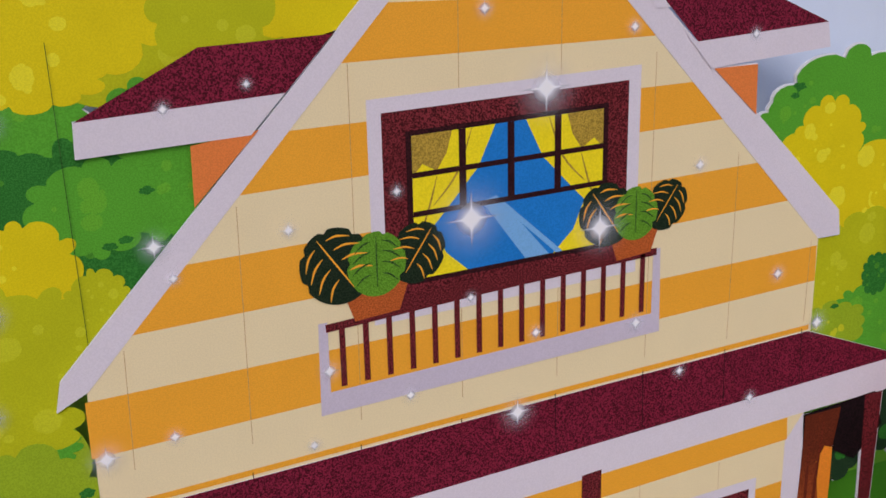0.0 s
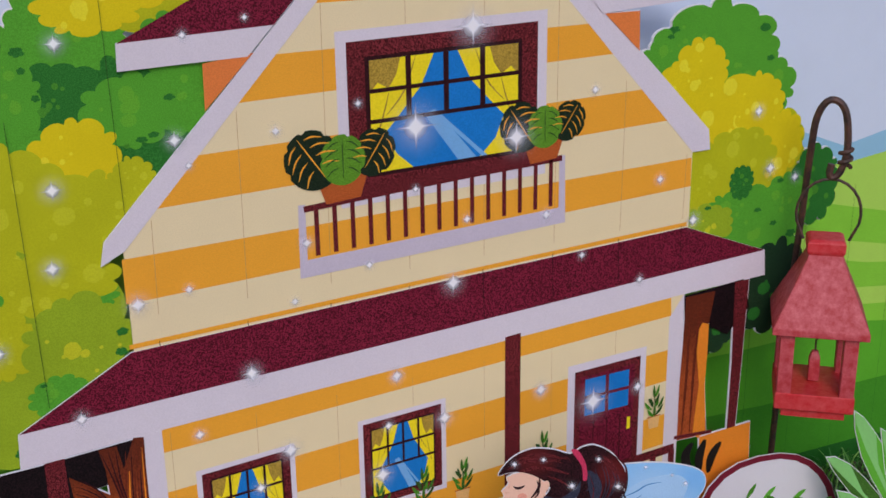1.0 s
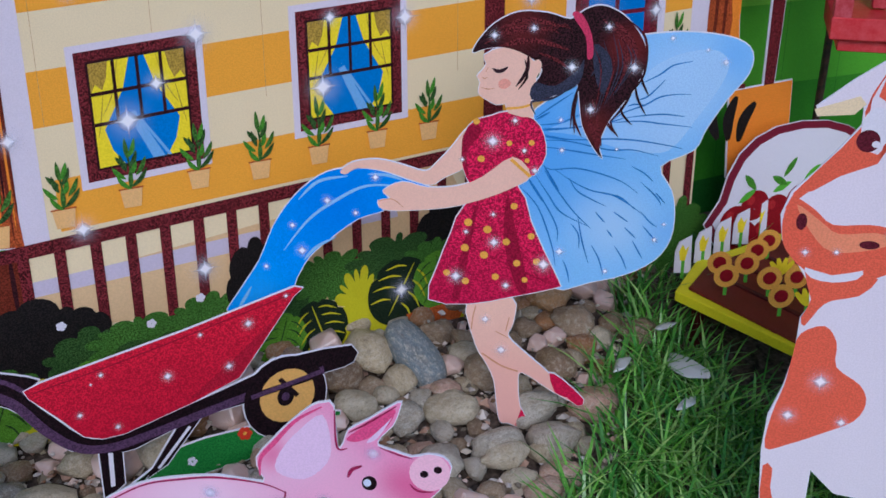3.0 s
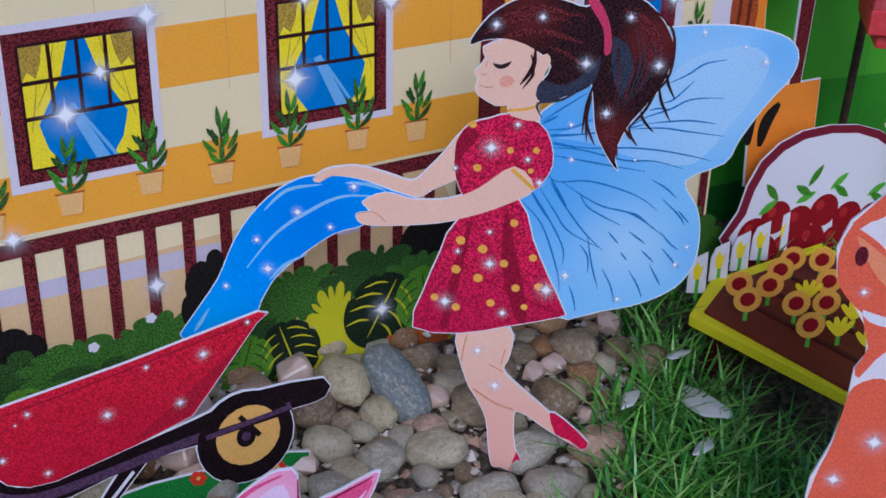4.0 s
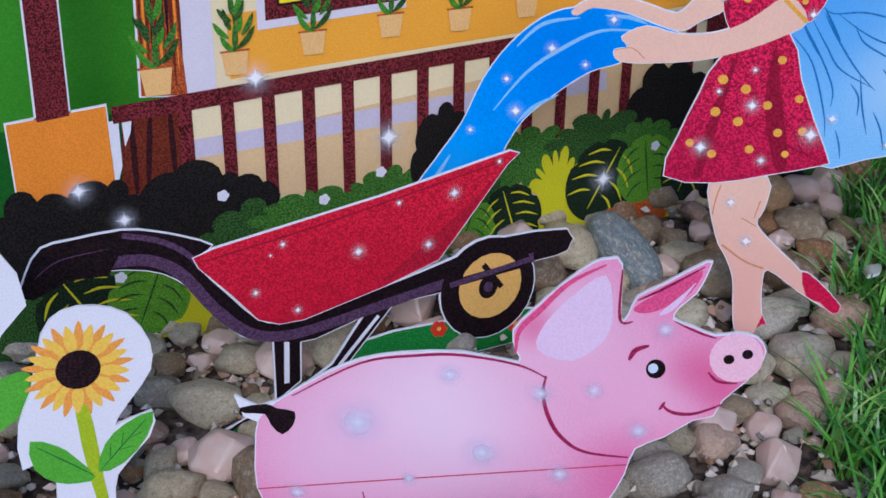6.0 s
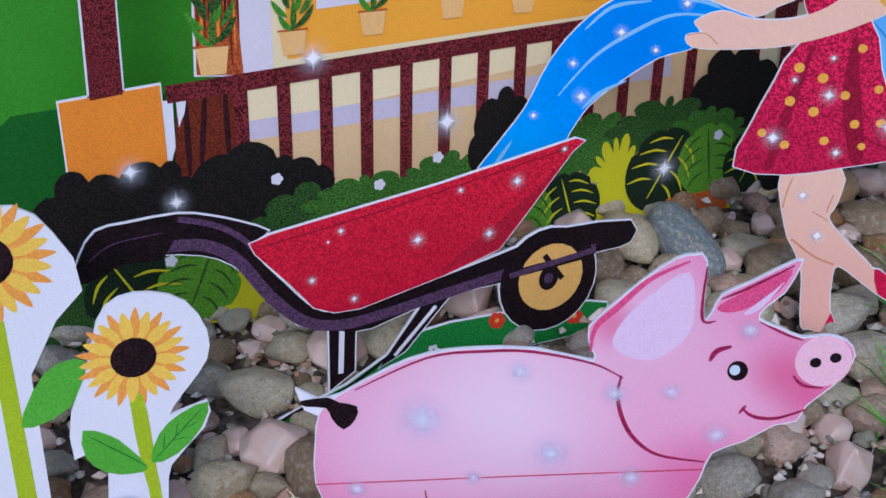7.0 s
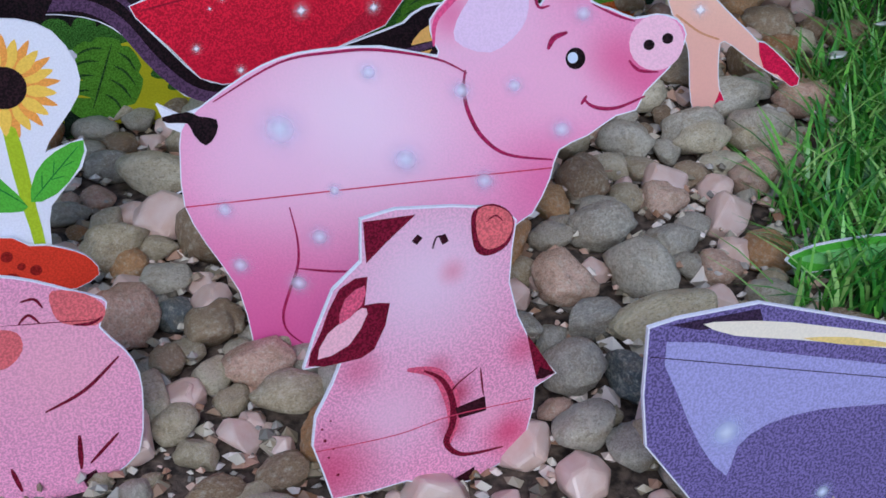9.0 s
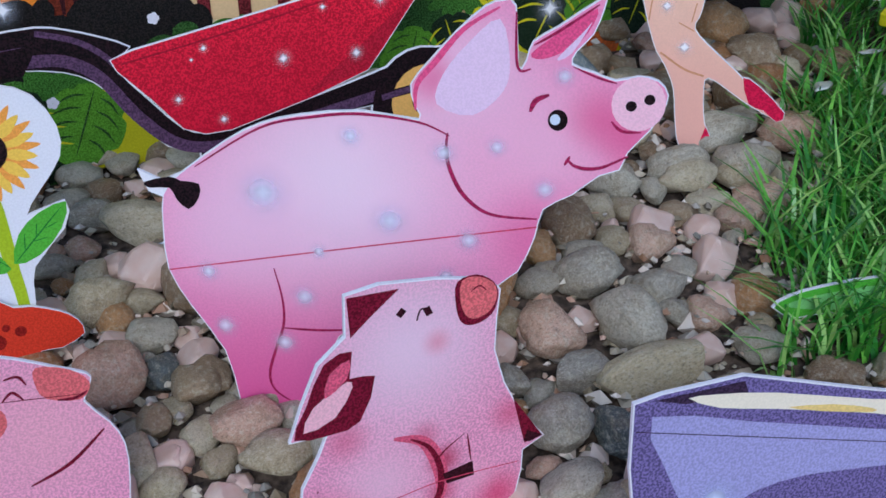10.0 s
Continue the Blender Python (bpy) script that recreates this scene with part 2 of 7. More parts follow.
class Sheet:
    """A flat printed cutout, drawn in millimetres on an upright plane; layer by layer, the higher in front."""

    def __init__(self, x, y, turn, lean=0.0):
        self.m, self.parts, self.count = pose(x, y, 0, lean, 0, turn), [], 0
        self.fresh()

    def fresh(self):
        self.bm, self.mats = bmesh.new(), []
        self.count += 1
        self.uv = self.bm.loops.layers.uv.new("UVMap")

    def start(self, name, label="", sub=False):
        """Begin the next part, or with sub a piece of the part before."""
        self.flush()
        self.parts.append([name, label, None, None, sub])

    def flush(self):
        if self.parts and self.parts[-1][2] is None:
            self.parts[-1][2], self.parts[-1][3] = self.bm, self.mats
            self.fresh()

    def slot(self, mat):
        if mat not in self.mats:
            self.mats.append(mat)
        return self.mats.index(mat)

    def face(self, mat, layer, pts):
        self.count += 1
        y = -layer * LAYER - 0.00002 - self.count * 1e-6
        f = self.bm.faces.new([self.bm.verts.new((p[0] / 1000, y, p[1] / 1000)) for p in (pts if turned([Vector(q) for q in pts]) > 0 else pts[::-1])])
        f.material_index = self.slot(mat)
        return f

    def area(self, mat, layer, pts, smooth=0):
        self.face(mat, layer, curve(pts, smooth))

    def slab(self, mat, layer, pts, smooth=0, grow=0.0):
        q = grown(curve(pts, smooth), grow * .75)
        f, b = -layer * LAYER, -layer * LAYER + THICK
        front = [self.bm.verts.new((p.x / 1000, f, p.y / 1000)) for p in q]
        back = [self.bm.verts.new((p.x / 1000, b, p.y / 1000)) for p in q]
        faces = [self.bm.faces.new(front), self.bm.faces.new(back[::-1])]
        for i in range(len(q)):
            faces.append(self.bm.faces.new((front[i - 1], back[i - 1], back[i], front[i])))
        for g in faces:
            g.material_index = self.slot(mat)

    def print(self, mat, layer, pts, smooth=0, grow=0.8):
        self.slab("card", layer, pts, smooth, grow)
        self.area(mat, layer + 1, pts, smooth)

    def line(self, mat, layer, pts, width, taper=1.0):
        q = open_curve(pts)
        left, right = [], []
        for i, p in enumerate(q):
            d = (q[min(i + 1, len(q) - 1)] - q[max(i - 1, 0)])
            n = Vector((-d.y, d.x)).normalized() if d.length > 1e-9 else Vector((0, 1))
            t = i / (len(q) - 1)
            w = width / 2 * (taper + (1 - taper) * math.sin(math.pi * min(1, max(0, t))) if taper < 1 else 1)
            left.append(p + n * w)
            right.append(p - n * w)
        self.face(mat, layer, left + right[::-1])

    def disc(self, mat, layer, u, v, rx, ry):
        self.face(mat, layer, [Vector((u + rx * math.cos(a * 0.3142), v + ry * math.sin(a * 0.3142))) for a in range(20)])

    def round_print(self, mat, layer, u, v, rx, ry):
        self.print(mat, layer, [(u + rx * math.cos(a * 0.2618), v + ry * math.sin(a * 0.2618)) for a in range(24)], 0, 0.7)

    def bush(self, mat, layer, u, v, rx, ry, bumps, seed, depth=0.16):
        self.face(mat, layer, scallop(u, v, rx, ry, bumps, depth, seed))

    def star(self, layer, u, v, r, soft=False):
        f = self.face("soft_glow" if soft else "sparkle", layer, [Vector((u - r, v - r)), Vector((u + r, v - r)), Vector((u + r, v + r)), Vector((u - r, v + r))])
        for loop, co in zip(f.loops, ((0, 0), (1, 0), (1, 1), (0, 1))):
            loop[self.uv].uv = co

    def flower(self, u, v, r, r0, n):
        self.start("flower_head", "dark round flower centre")
        self.disc("sun_disc", 8, u, v, r0, r0)
        for i in range(n):
            self.start("petal", "", True)
            for k, (mat, s, w) in enumerate((("sun_petal_orange", 1.0, 0.5), ("sun_petal", 0.93, 0.62))):
                a = (i + 0.5 * k) / n * 2 * math.pi
                c, d = Vector((math.cos(a), math.sin(a))), Vector((-math.sin(a), math.cos(a)))
                p = Vector((u, v))
                self.area(mat, 3 + k + 2 * (i % 2), [p + c * r0 * 0.8, p + c * r * 0.62 * s + d * r * 0.19 * w, p + c * r * s, p + c * r * 0.62 * s - d * r * 0.19 * w], 3)

    def mesh(self, name, bm, mats):
        data = bpy.data.meshes.new(name)
        bm.to_mesh(data)
        bm.free()
        for k in mats:
            data.materials.append(MATS[k])
        return new(name, data)

    def make(self, name, label, category, group="", kind=""):
        if not self.parts:
            ob = self.mesh(name, self.bm, self.mats)
            ob.matrix_world = self.m
            return tagged(ob, label, category, group, kind)
        self.flush()
        root = new(name)
        root.matrix_world = self.m
        main = root
        for n, lab, bm, mats, sub in self.parts:
            ob = self.mesh(n, bm, mats)
            ob.parent = main if sub else root
            main = main if sub else ob
            if lab:
                ob["label"] = lab
        return tagged(root, label, category, group, kind)


# ---- backdrop ----
back = Sheet(0, .615, 0)
back.start("panel", "printed sky and hills")
back.slab("sky_print", 0, [(8, 10), (860, 10), (860, 760), (8, 760)], 0, 0)
for _mat, _k, _pts in (("hill_blue", 1, [(8, 400), (120, 420), (260, 380), (430, 410), (560, 372), (640, 388), (700, 366), (780, 380), (860, 360), (860, 10), (8, 10)]),
                       ("hill_light", 2, [(8, 372), (180, 350), (400, 330), (580, 366), (700, 350), (860, 330), (860, 10), (8, 10)]),
                       ("hill", 3, [(8, 330), (200, 310), (420, 300), (600, 330), (760, 300), (860, 280), (860, 10), (8, 10)]),
                       ("hill_light", 4, [(560, 330), (640, 300), (760, 270), (860, 262), (860, 244), (740, 256), (620, 290)]),
                       ("hill_light", 4, [(540, 290), (640, 250), (800, 225), (860, 222), (860, 205), (760, 214), (620, 236), (540, 268)]),
                       ("hill_mid", 4, [(8, 240), (200, 230), (420, 205), (600, 200), (860, 180), (860, 10), (8, 10)]),
                       ("hill_deep", 5, [(8, 216), (120, 205), (300, 180), (560, 146), (700, 140), (860, 124), (860, 10), (8, 10)]),
                       ("hill_dark", 6, [(8, 118), (160, 108), (420, 80), (640, 84), (860, 70), (860, 10), (8, 10)])):
    back.start("hill" if _mat.startswith("hill") else "band")
    back.area(_mat, _k, _pts, 2)
for _u in range(40, 860, 52):
    back.start("print_seam")
    back.line("hill_dark", 7, [(_u, 12), (_u + 2, 330)], 0.25)
back.make("backdrop", "printed board with pale sky and striped green hills", "backdrop", "", "structure")

# ---- the house front ----
house = Sheet(0, .566, 0)
house.start("wall", "cream boarded wall")
house.slab("cream", 0, [(95.5, 20), (95.5, 391), (303, 612), (503, 397), (503, 20)], 0, 0)
for _pts in ([(94, 383.2), (502.4, 391.8), (502.9, 370.4), (94, 355.6)], [(135.4, 438.9), (464.2, 446.3), (485.2, 421.8), (111.4, 410.5)],
             [(190.3, 493.3), (416, 494.5), (440, 473), (166.2, 467)], [(243, 546), (369, 542), (392, 520), (219, 521)], [(290, 592), (316, 590), (340, 568), (268, 571)],
             [(107, 270.4), (490.6, 285.8), (491.6, 271.2), (106.7, 254.7)], [(107, 227), (490, 243.5), (490, 218), (106.5, 199.8)], [(113, 173), (490, 190), (490, 164), (113, 146)]):
    house.start("stripe")
    house.area("stripe", 2, _pts)
for _u in (62, 117, 172, 227, 282, 337, 392, 447):
    house.start("print_seam")
    house.line("seam", 3, [(_u + 50, 346), (_u + 51, min(386 + (_u - 45) * 1.06, 390 + (452 - _u) * 1.06))], 0.3)
    house.start("print_seam")
    house.line("shadow_black", 11, [(_u + 50, 291 + _u * .038), (_u + 49, 327 + _u * .033)], 0.45)
    house.start("print_seam")
    house.line("seam", 3, [(_u + 50, 200), (_u + 50, 268)], 0.22)
house.start("barge_board")
house.print("white_paint", 8, [(82, 381), (85, 395), (303, 624), (303, 610), (96, 388)], 0, 0.1)
house.start("barge_board")
house.print("white_paint", 8, [(518.5, 396), (516.4, 411), (303, 624), (303, 610), (503, 396)], 0, 0.1)
house.start("roof_trim")
house.line("stripe", 9, [(93, 328.5), (300, 336), (501, 342)], 3.0)
house.start("porch_roof", "dark red porch roof")
house.print("roof", 9, [(94, 325), (300, 333), (500.7, 339.5), (577.5, 309.1), (25, 287.2)], 0, 0.1)
house.start("fascia")
house.print("white_paint", 10, [(25, 287.4), (577.5, 309.3), (579.7, 288.5), (491, 286.5), (107, 270.8), (23.7, 265)], 0, 0.2)
for _u0, _u1 in ((93, 107), (490, 503)):
    house.start("column")
    house.area("white_paint", 4, [(_u0, 140), (_u1, 140), (_u1, 287), (_u0, 270)])


def sash(sheet, u, v, w, h, slope, cols, rows, big, border):
    """A printed window: pale border, wooden frame, blue panes, yellow curtains and glazing bars."""
    def q(a, b):
        return (u + w * a, v + h * b + slope * w * a)
    def quad(mat, lay, a0, b0, a1, b1):
        sheet.area(mat, lay, [q(a0, b0), q(a1, b0), q(a1, b1), q(a0, b1)])
    fx, fz = 6.2 / w if w < 80 else 0.11, 6.2 / h if w < 80 else 0.13
    bx, bz = border / w, border / h
    sheet.start("window", "printed window with yellow curtains")
    quad("white_paint", 6, -bx, -bz, 1 + bx, 1 + bz)
    sheet.start("window_frame", "grainy dark wooden frame", True)
    quad("brown", 7, 0, 0, 1, 1)
    sheet.start("window_reveal", "", True)
    quad("brown_dark", 8, fx * 0.8, fz * 0.8, 1 - fx * 0.8, 1 - fz * 0.8)
    sheet.start("pane", "", True)
    quad("glass_blue", 9, fx, fz, 1 - fx, 1 - fz)
    lo, hi = fx, 1 - fx
    zz, zt = fz, 1 - fz
    for s in (0, 1):
        sheet.start("curtain", "", True)
        def p(a, b):
            return q(lo + (hi - lo) * (a if s == 0 else 1 - a), zz + (zt - zz) * b)
        sheet.area("curtain", 10, [p(0, 1), p(0.42, 1), p(0.33, 0.72), p(0.14, 0.42), p(0.10, 0.36), p(0.16, 0.15), p(0.27, 0), p(0, 0)])
        sheet.area("curtain_shade", 11, [p(0, 1), p(0.2, 1), p(0.17, 0.85), p(0.12, 0.74), p(0.05, 0.8), p(0, 0.72)])
        sheet.line("curtain_shade", 11, [p(0.3, 1), p(0.22, 0.7), p(0.1, 0.5)], w * 0.008, 0.3)
        sheet.line("curtain_shade", 11, [p(0.12, 0.7), p(0.08, 0.5), p(0.03, 0.3)], w * 0.008, 0.3)
    sheet.start("reflection", "", True)
    sheet.area("glass_light", 11, [q(.38, .48), q(.44, .5), q(.66, fz), q(.56, fz)])
    sheet.area("glass_light", 11, [q(.46, .44), q(.47, .46), q(.72, fz), q(.69, fz)])
    for i in range(1, cols):
        sheet.start("glazing_bar", "", True)
        a = lo + (hi - lo) * i / cols
        quad("brown_dark", 12, a - .014, zz + (zt - zz) * big, a + .014, zt)
    for j in range(rows):
        sheet.start("glazing_bar", "", True)
        b = zz + (zt - zz) * (big + (1 - big) * j / rows)
        quad("brown_dark", 12, lo, b - .014, hi, b + .014)


def potted(sheet, u, v, s, seed):
    """A small printed pot with a spiky plant."""
    rnd = random.Random(seed)
    sheet.start("potted_plant", "peach pot with a green spiky plant")
    sheet.area("pot_peach", 16, [(u - 5 * s, v + 8.5 * s), (u + 5 * s, v + 8.5 * s), (u + 3.8 * s, v), (u - 3.8 * s, v)])
    sheet.line("terracotta", 17, [(u - 5.6 * s, v + 8.8 * s), (u + 5.6 * s, v + 9 * s)], .7 * s)
    sheet.line("bush_mid", 17, [(u, v + 9 * s), (u + .6 * s, v + 17 * s), (u - .2 * s, v + 25 * s)], .9 * s)
    for i, (x0, z0, x1, z1) in enumerate(((0, 0, -.2, .24), (.02, .03, .28, .32), (0, 0, .02, .4), (-.07, .2, -.29, .44), (-.04, .3, -.13, .6), (.1, .22, .28, .52), (.05, .26, .11, .5), (.02, .4, .15, .68), (0, .52, -.03, .88), (.02, .55, .13, .86), (-.02, .4, -.2, .58))):
        k = 27 * s * rnd.uniform(.92, 1.06)
        sheet.start("plant_leaf", "", True)
        x0, z0, x1, z1 = u + x0 * k, v + 8.6 * s + z0 * k, u + x1 * k, v + 8.6 * s + z1 * k
        sheet.line(("plant_green", "bush_mid", "bush_green")[i % 3], 18 + i % 2, [(x0, z0), (x0 * .45 + x1 * .55, z0 * .6 + z1 * .4), (x1, z1)], 2.2 * s, 0.06)


sash(house, 238, 401, 134, 95.5, .02, 4, 2, .46, 7)
sash(house, 129, 169, 58.5, 64.5, .055, 4, 2, .42, 3.5)
sash(house, 239.5, 178.5, 58.5, 63, .04, 4, 2, .42, 3.5)
house.start("door", "maroon plank door")
house.area("white_paint", 6, [(401, 120), (470, 120), (470, 251), (401, 249)])
house.area("brown", 7, [(407, 120), (465, 120), (465, 244.5), (407, 243)])
house.area("roof", 8, [(412, 120), (460, 120), (460, 239), (412, 238)])
for _u in (424, 436, 448):
    house.line("brown_dark", 9, [(_u, 122), (_u, 200)], .7)
for _a, _b in ((416, 206), (437, 206), (416, 222), (437, 222)):
    house.start("pane", "", True)
    house.area("glass_blue", 9, [(_a, _b), (_a + 18, _b), (_a + 18, _b + 13.5), (_a, _b + 13.5)])
house.start("door_handle", "golden door handle", True)
house.line("curtain", 10, [(456, 186), (456, 196)], 3)
house.start("porch_post")
house.area("brown", 12, [(348.4, 140), (360.9, 140), (360.9, 284), (348.4, 283)])

# flower balcony
house.start("balcony_frame")
house.area("lilac", 8, [(202.5, 400), (207, 400), (207, 364), (390, 371), (390, 407.5), (394.5, 407.5), (395.6, 359.7), (201.6, 352.5)])
house.start("balcony_rail")
house.line("brown", 15, [(206, 397), (300, 402.5), (392, 406)], 4)
for _i in range(15):
    house.start("baluster")
    _u = 214 + _i * 12.1
    house.line("brown", 14, [(_u, 398 + _i * .55), (_u, 366 + _i * .5)], 3.0)


def monstera(sheet, u, v, r, tilt, mat, slit="stripe", sub=False):
    """A drawn split leaf."""
    pts = []
    for i in range(40):
        a = i / 40 * 2 * math.pi
        rr = r * (0.95 + 0.12 * math.cos(a)) * (0.9 if i % 6 == 0 and 4 < i < 36 else 1)
        x, y = rr * 0.92 * math.sin(a), -rr * math.cos(a)
        c, s = math.cos(tilt), math.sin(tilt)
        pts.append(Vector((u + c * x - s * y, v + s * x + c * y)))
    sheet.start("monstera_leaf", "", sub)
    up = 8 if slit == "bush_yellow" else 0
    sheet.area(mat, 18 + up, pts)
    c, s = math.cos(tilt), math.sin(tilt)
    tone = slit if mat == "monstera_dark" else "bush_mid"
    sheet.line(tone, 19 + up, [(u - s * -r * .8, v + c * -r * .8), (u - s * r * .7, v + c * r * .7)], r * .045, .3)
    for k in (-.5, -.16, .16, .46):
        for sgn in (-1, 1):
            reach = .74 * math.sqrt(1 - k * k)
            q = [(sgn * r * .16, r * (k + .1)), (sgn * r * (.16 + reach) * .5, r * (k + .02)), (sgn * r * reach, r * (k - .2))]
            sheet.line(tone, 19 + up, [(u + c * a - s * b, v + s * a + c * b) for a, b in q], r * .055, .15)


for _u, _v, _s in ((232, 405, 1.0), (377, 411, .9)):
    house.start("flower_pot", "terracotta trough")
    house.area("terracotta", 16, [(_u - 17 * _s, _v + 10 * _s), (_u + 18 * _s, _v + 12 * _s), (_u + 12 * _s, _v - 5 * _s), (_u - 11 * _s, _v - 7 * _s)], 1)
    monstera(house, _u - 20 * _s, _v + 24 * _s, 20.5 * _s, .6, "monstera_dark", sub=True)
    monstera(house, _u + 23 * _s, _v + 24 * _s, 16.5 * _s, -.6, "monstera_dark", sub=True)
    monstera(house, _u + 1, _v + 22 * _s, 17 * _s, 0, "monstera", sub=True)
house.start("window_sill", "dark wooden sill")
house.area("brown", 12, [(237, 407), (372, 412), (378, 408), (236, 400.5)])
house.start("wall_base", "tan base with a lilac band")
house.area('tan', 2, [(94.7, 140), (322.1, 152.7), (367.2, 63.7), (93.3, 96.1)], 0)
house.area('cream', 3, [(94.7, 140), (291.5, 151.4), (292.6, 139.3), (93.9, 119.7)], 0)
house.area('lilac', 4, [(94, 122.1), (206.5, 127.3), (293.4, 129.8), (294.3, 120.1), (206.7, 118.2), (95.1, 113.9)], 0)
house.start("porch_box")
house.print('orange', 6, [(23.9, 138), (61.9, 141), (62.6, 97), (60.8, 78.3), (25.4, 79.4), (24.5, 89.5)], 0, 0.8)
house.start("tree_trunk")
house.area('trunk_dark', 5, [(68.2, 138.4), (94.5, 137.7), (95, 113.4), (94.1, 101), (64.6, 100.4)], 0)
house.line('brown_dark', 6, [(71.3, 135.7), (70.9, 102)], 2.5, 0.5)
house.line('brown_dark', 6, [(79, 134.8), (75.8, 106.2)], 2.5, 0.5)
house.line('brown_dark', 6, [(87, 135), (87.1, 107.1)], 2.5, 0.5)
house.line('brown_dark', 6, [(92.7, 135.5), (92.4, 108.8)], 2.5, 0.5)
house.start("porch_gap")
house.area('print_white', 7, [(62.4, 134.5), (66.3, 134.4), (66, 115), (63.7, 108), (62.5, 109.4)], 0)
house.area('print_white', 7, [(67.5, 135), (71.7, 135), (70.6, 128.7), (67.9, 123.1)], 0)
house.start("tree_trunk", "forked orange tree trunk under the porch")
house.print('trunk', 3, [(68.2, 266.7), (79.1, 266.5), (82, 250.6), (89.5, 269.8), (95.8, 268.7), (94.3, 216.4), (93.6, 168.7), (94.9, 141.7), (76.4, 143.4), (78, 187.3), (75.3, 206.1), (64.8, 226.1), (50.9, 239.3), (49.6, 253.2), (60.8, 244.3), (72.2, 235.1), (71.2, 252.6)], 1, 1.0)
for _k in range(11):
    _f = _k / 10
    house.line(("trunk_dark", "orange", "trunk_dark", "brown_dark")[_k % 4], 5 + _k * .05, [(84 + 11 * _f, 262 - (_k % 3) * 14), (80 + 14 * _f, 206 - (_k % 2) * 9), (77.5 + 16.5 * _f, 146 + (_k % 4) * 6)], 1.2 + (_k % 3) * .5, .2)
for _k in range(5):
    house.line("trunk_dark" if _k % 2 else "brown_dark", 5.6, [(52 + _k * .8, 241.5 + _k * 2.2), (67, 230 + _k * 2), (78.5, 207 + _k * 2)], 1.0, .2)
    house.line("trunk_dark" if _k % 2 else "brown_dark", 5.6, [(69.5 + _k * 2.2, 264), (75.5 + _k, 243), (81 + _k * .8, 219)], 1.0, .2)
house.start("porch_shade")
house.print('shadow_black', 2, [(33.1, 264.7), (95.2, 268.9), (94.5, 248.3), (76.3, 243), (60.4, 240.9), (49.2, 225.8), (27.7, 225.2), (10.1, 227.2), (9.7, 264)], 0, 0.5)
house.start("porch_post")
house.print('brown', 6, [(36.8, 265.7), (48.3, 266.3), (49, 211.9), (47.8, 138.9), (35.4, 137.7), (36.6, 200.5)], 0, 1.0)
house.start("tree_trunk", "orange striped tree trunk beside the porch")
house.print('trunk', 3, [(504.4, 283.7), (531.9, 283.9), (526.8, 253.1), (527.2, 206.6), (531.7, 162.5), (503, 164), (502.5, 211.5), (503.7, 248)], 1, 0.8)
house.area('orange', 5, [(515.8, 250.4), (527.6, 257.5), (527.2, 206.6), (530.4, 165.2), (518.1, 166.4), (521.6, 207.7)], 2)
house.line('trunk_dark', 5, [(508.7, 274.2), (508.9, 219.5), (507, 167.9)], 2.5, 0.3)
house.line('trunk_dark', 5, [(519.1, 276.9), (515.8, 227.5), (514.8, 166.2)], 2.5, 0.3)
house.start("porch_shade")
house.area('shadow_black', 2, [(502.7, 284.9), (558.7, 288.7), (566.4, 264.8), (546, 245.1), (528.8, 255), (521.4, 281), (517.4, 263.7), (505, 252.3)], 1)
house.start("porch_post")
house.print('brown', 6, [(550.5, 287.7), (564.2, 287.9), (562.3, 199.7), (560.6, 155.1), (552.6, 155.4), (552.6, 220.6)], 0, 1.0)
house.start("porch_box")
house.print('orange', 7, [(525.1, 161.5), (576.1, 162.6), (579.5, 95.9), (529.5, 103.3)], 0, 0.8)
house.start("fence_rail")
house.line('brown', 6, [(500, 167), (537.2, 163.7)], 3, 1)
house.start("potted_leaves")
house.line('bush_dark', 9, [(519, 130.9), (512.3, 147.3), (518.7, 158)], 9, 0.3)
house.line('bush_dark', 9, [(527.5, 128.9), (526.4, 144), (531, 157.7)], 9, 0.3)
house.line('bush_dark', 9, [(536.2, 126.8), (539, 141.1), (547.2, 151.7)], 9, 0.3)

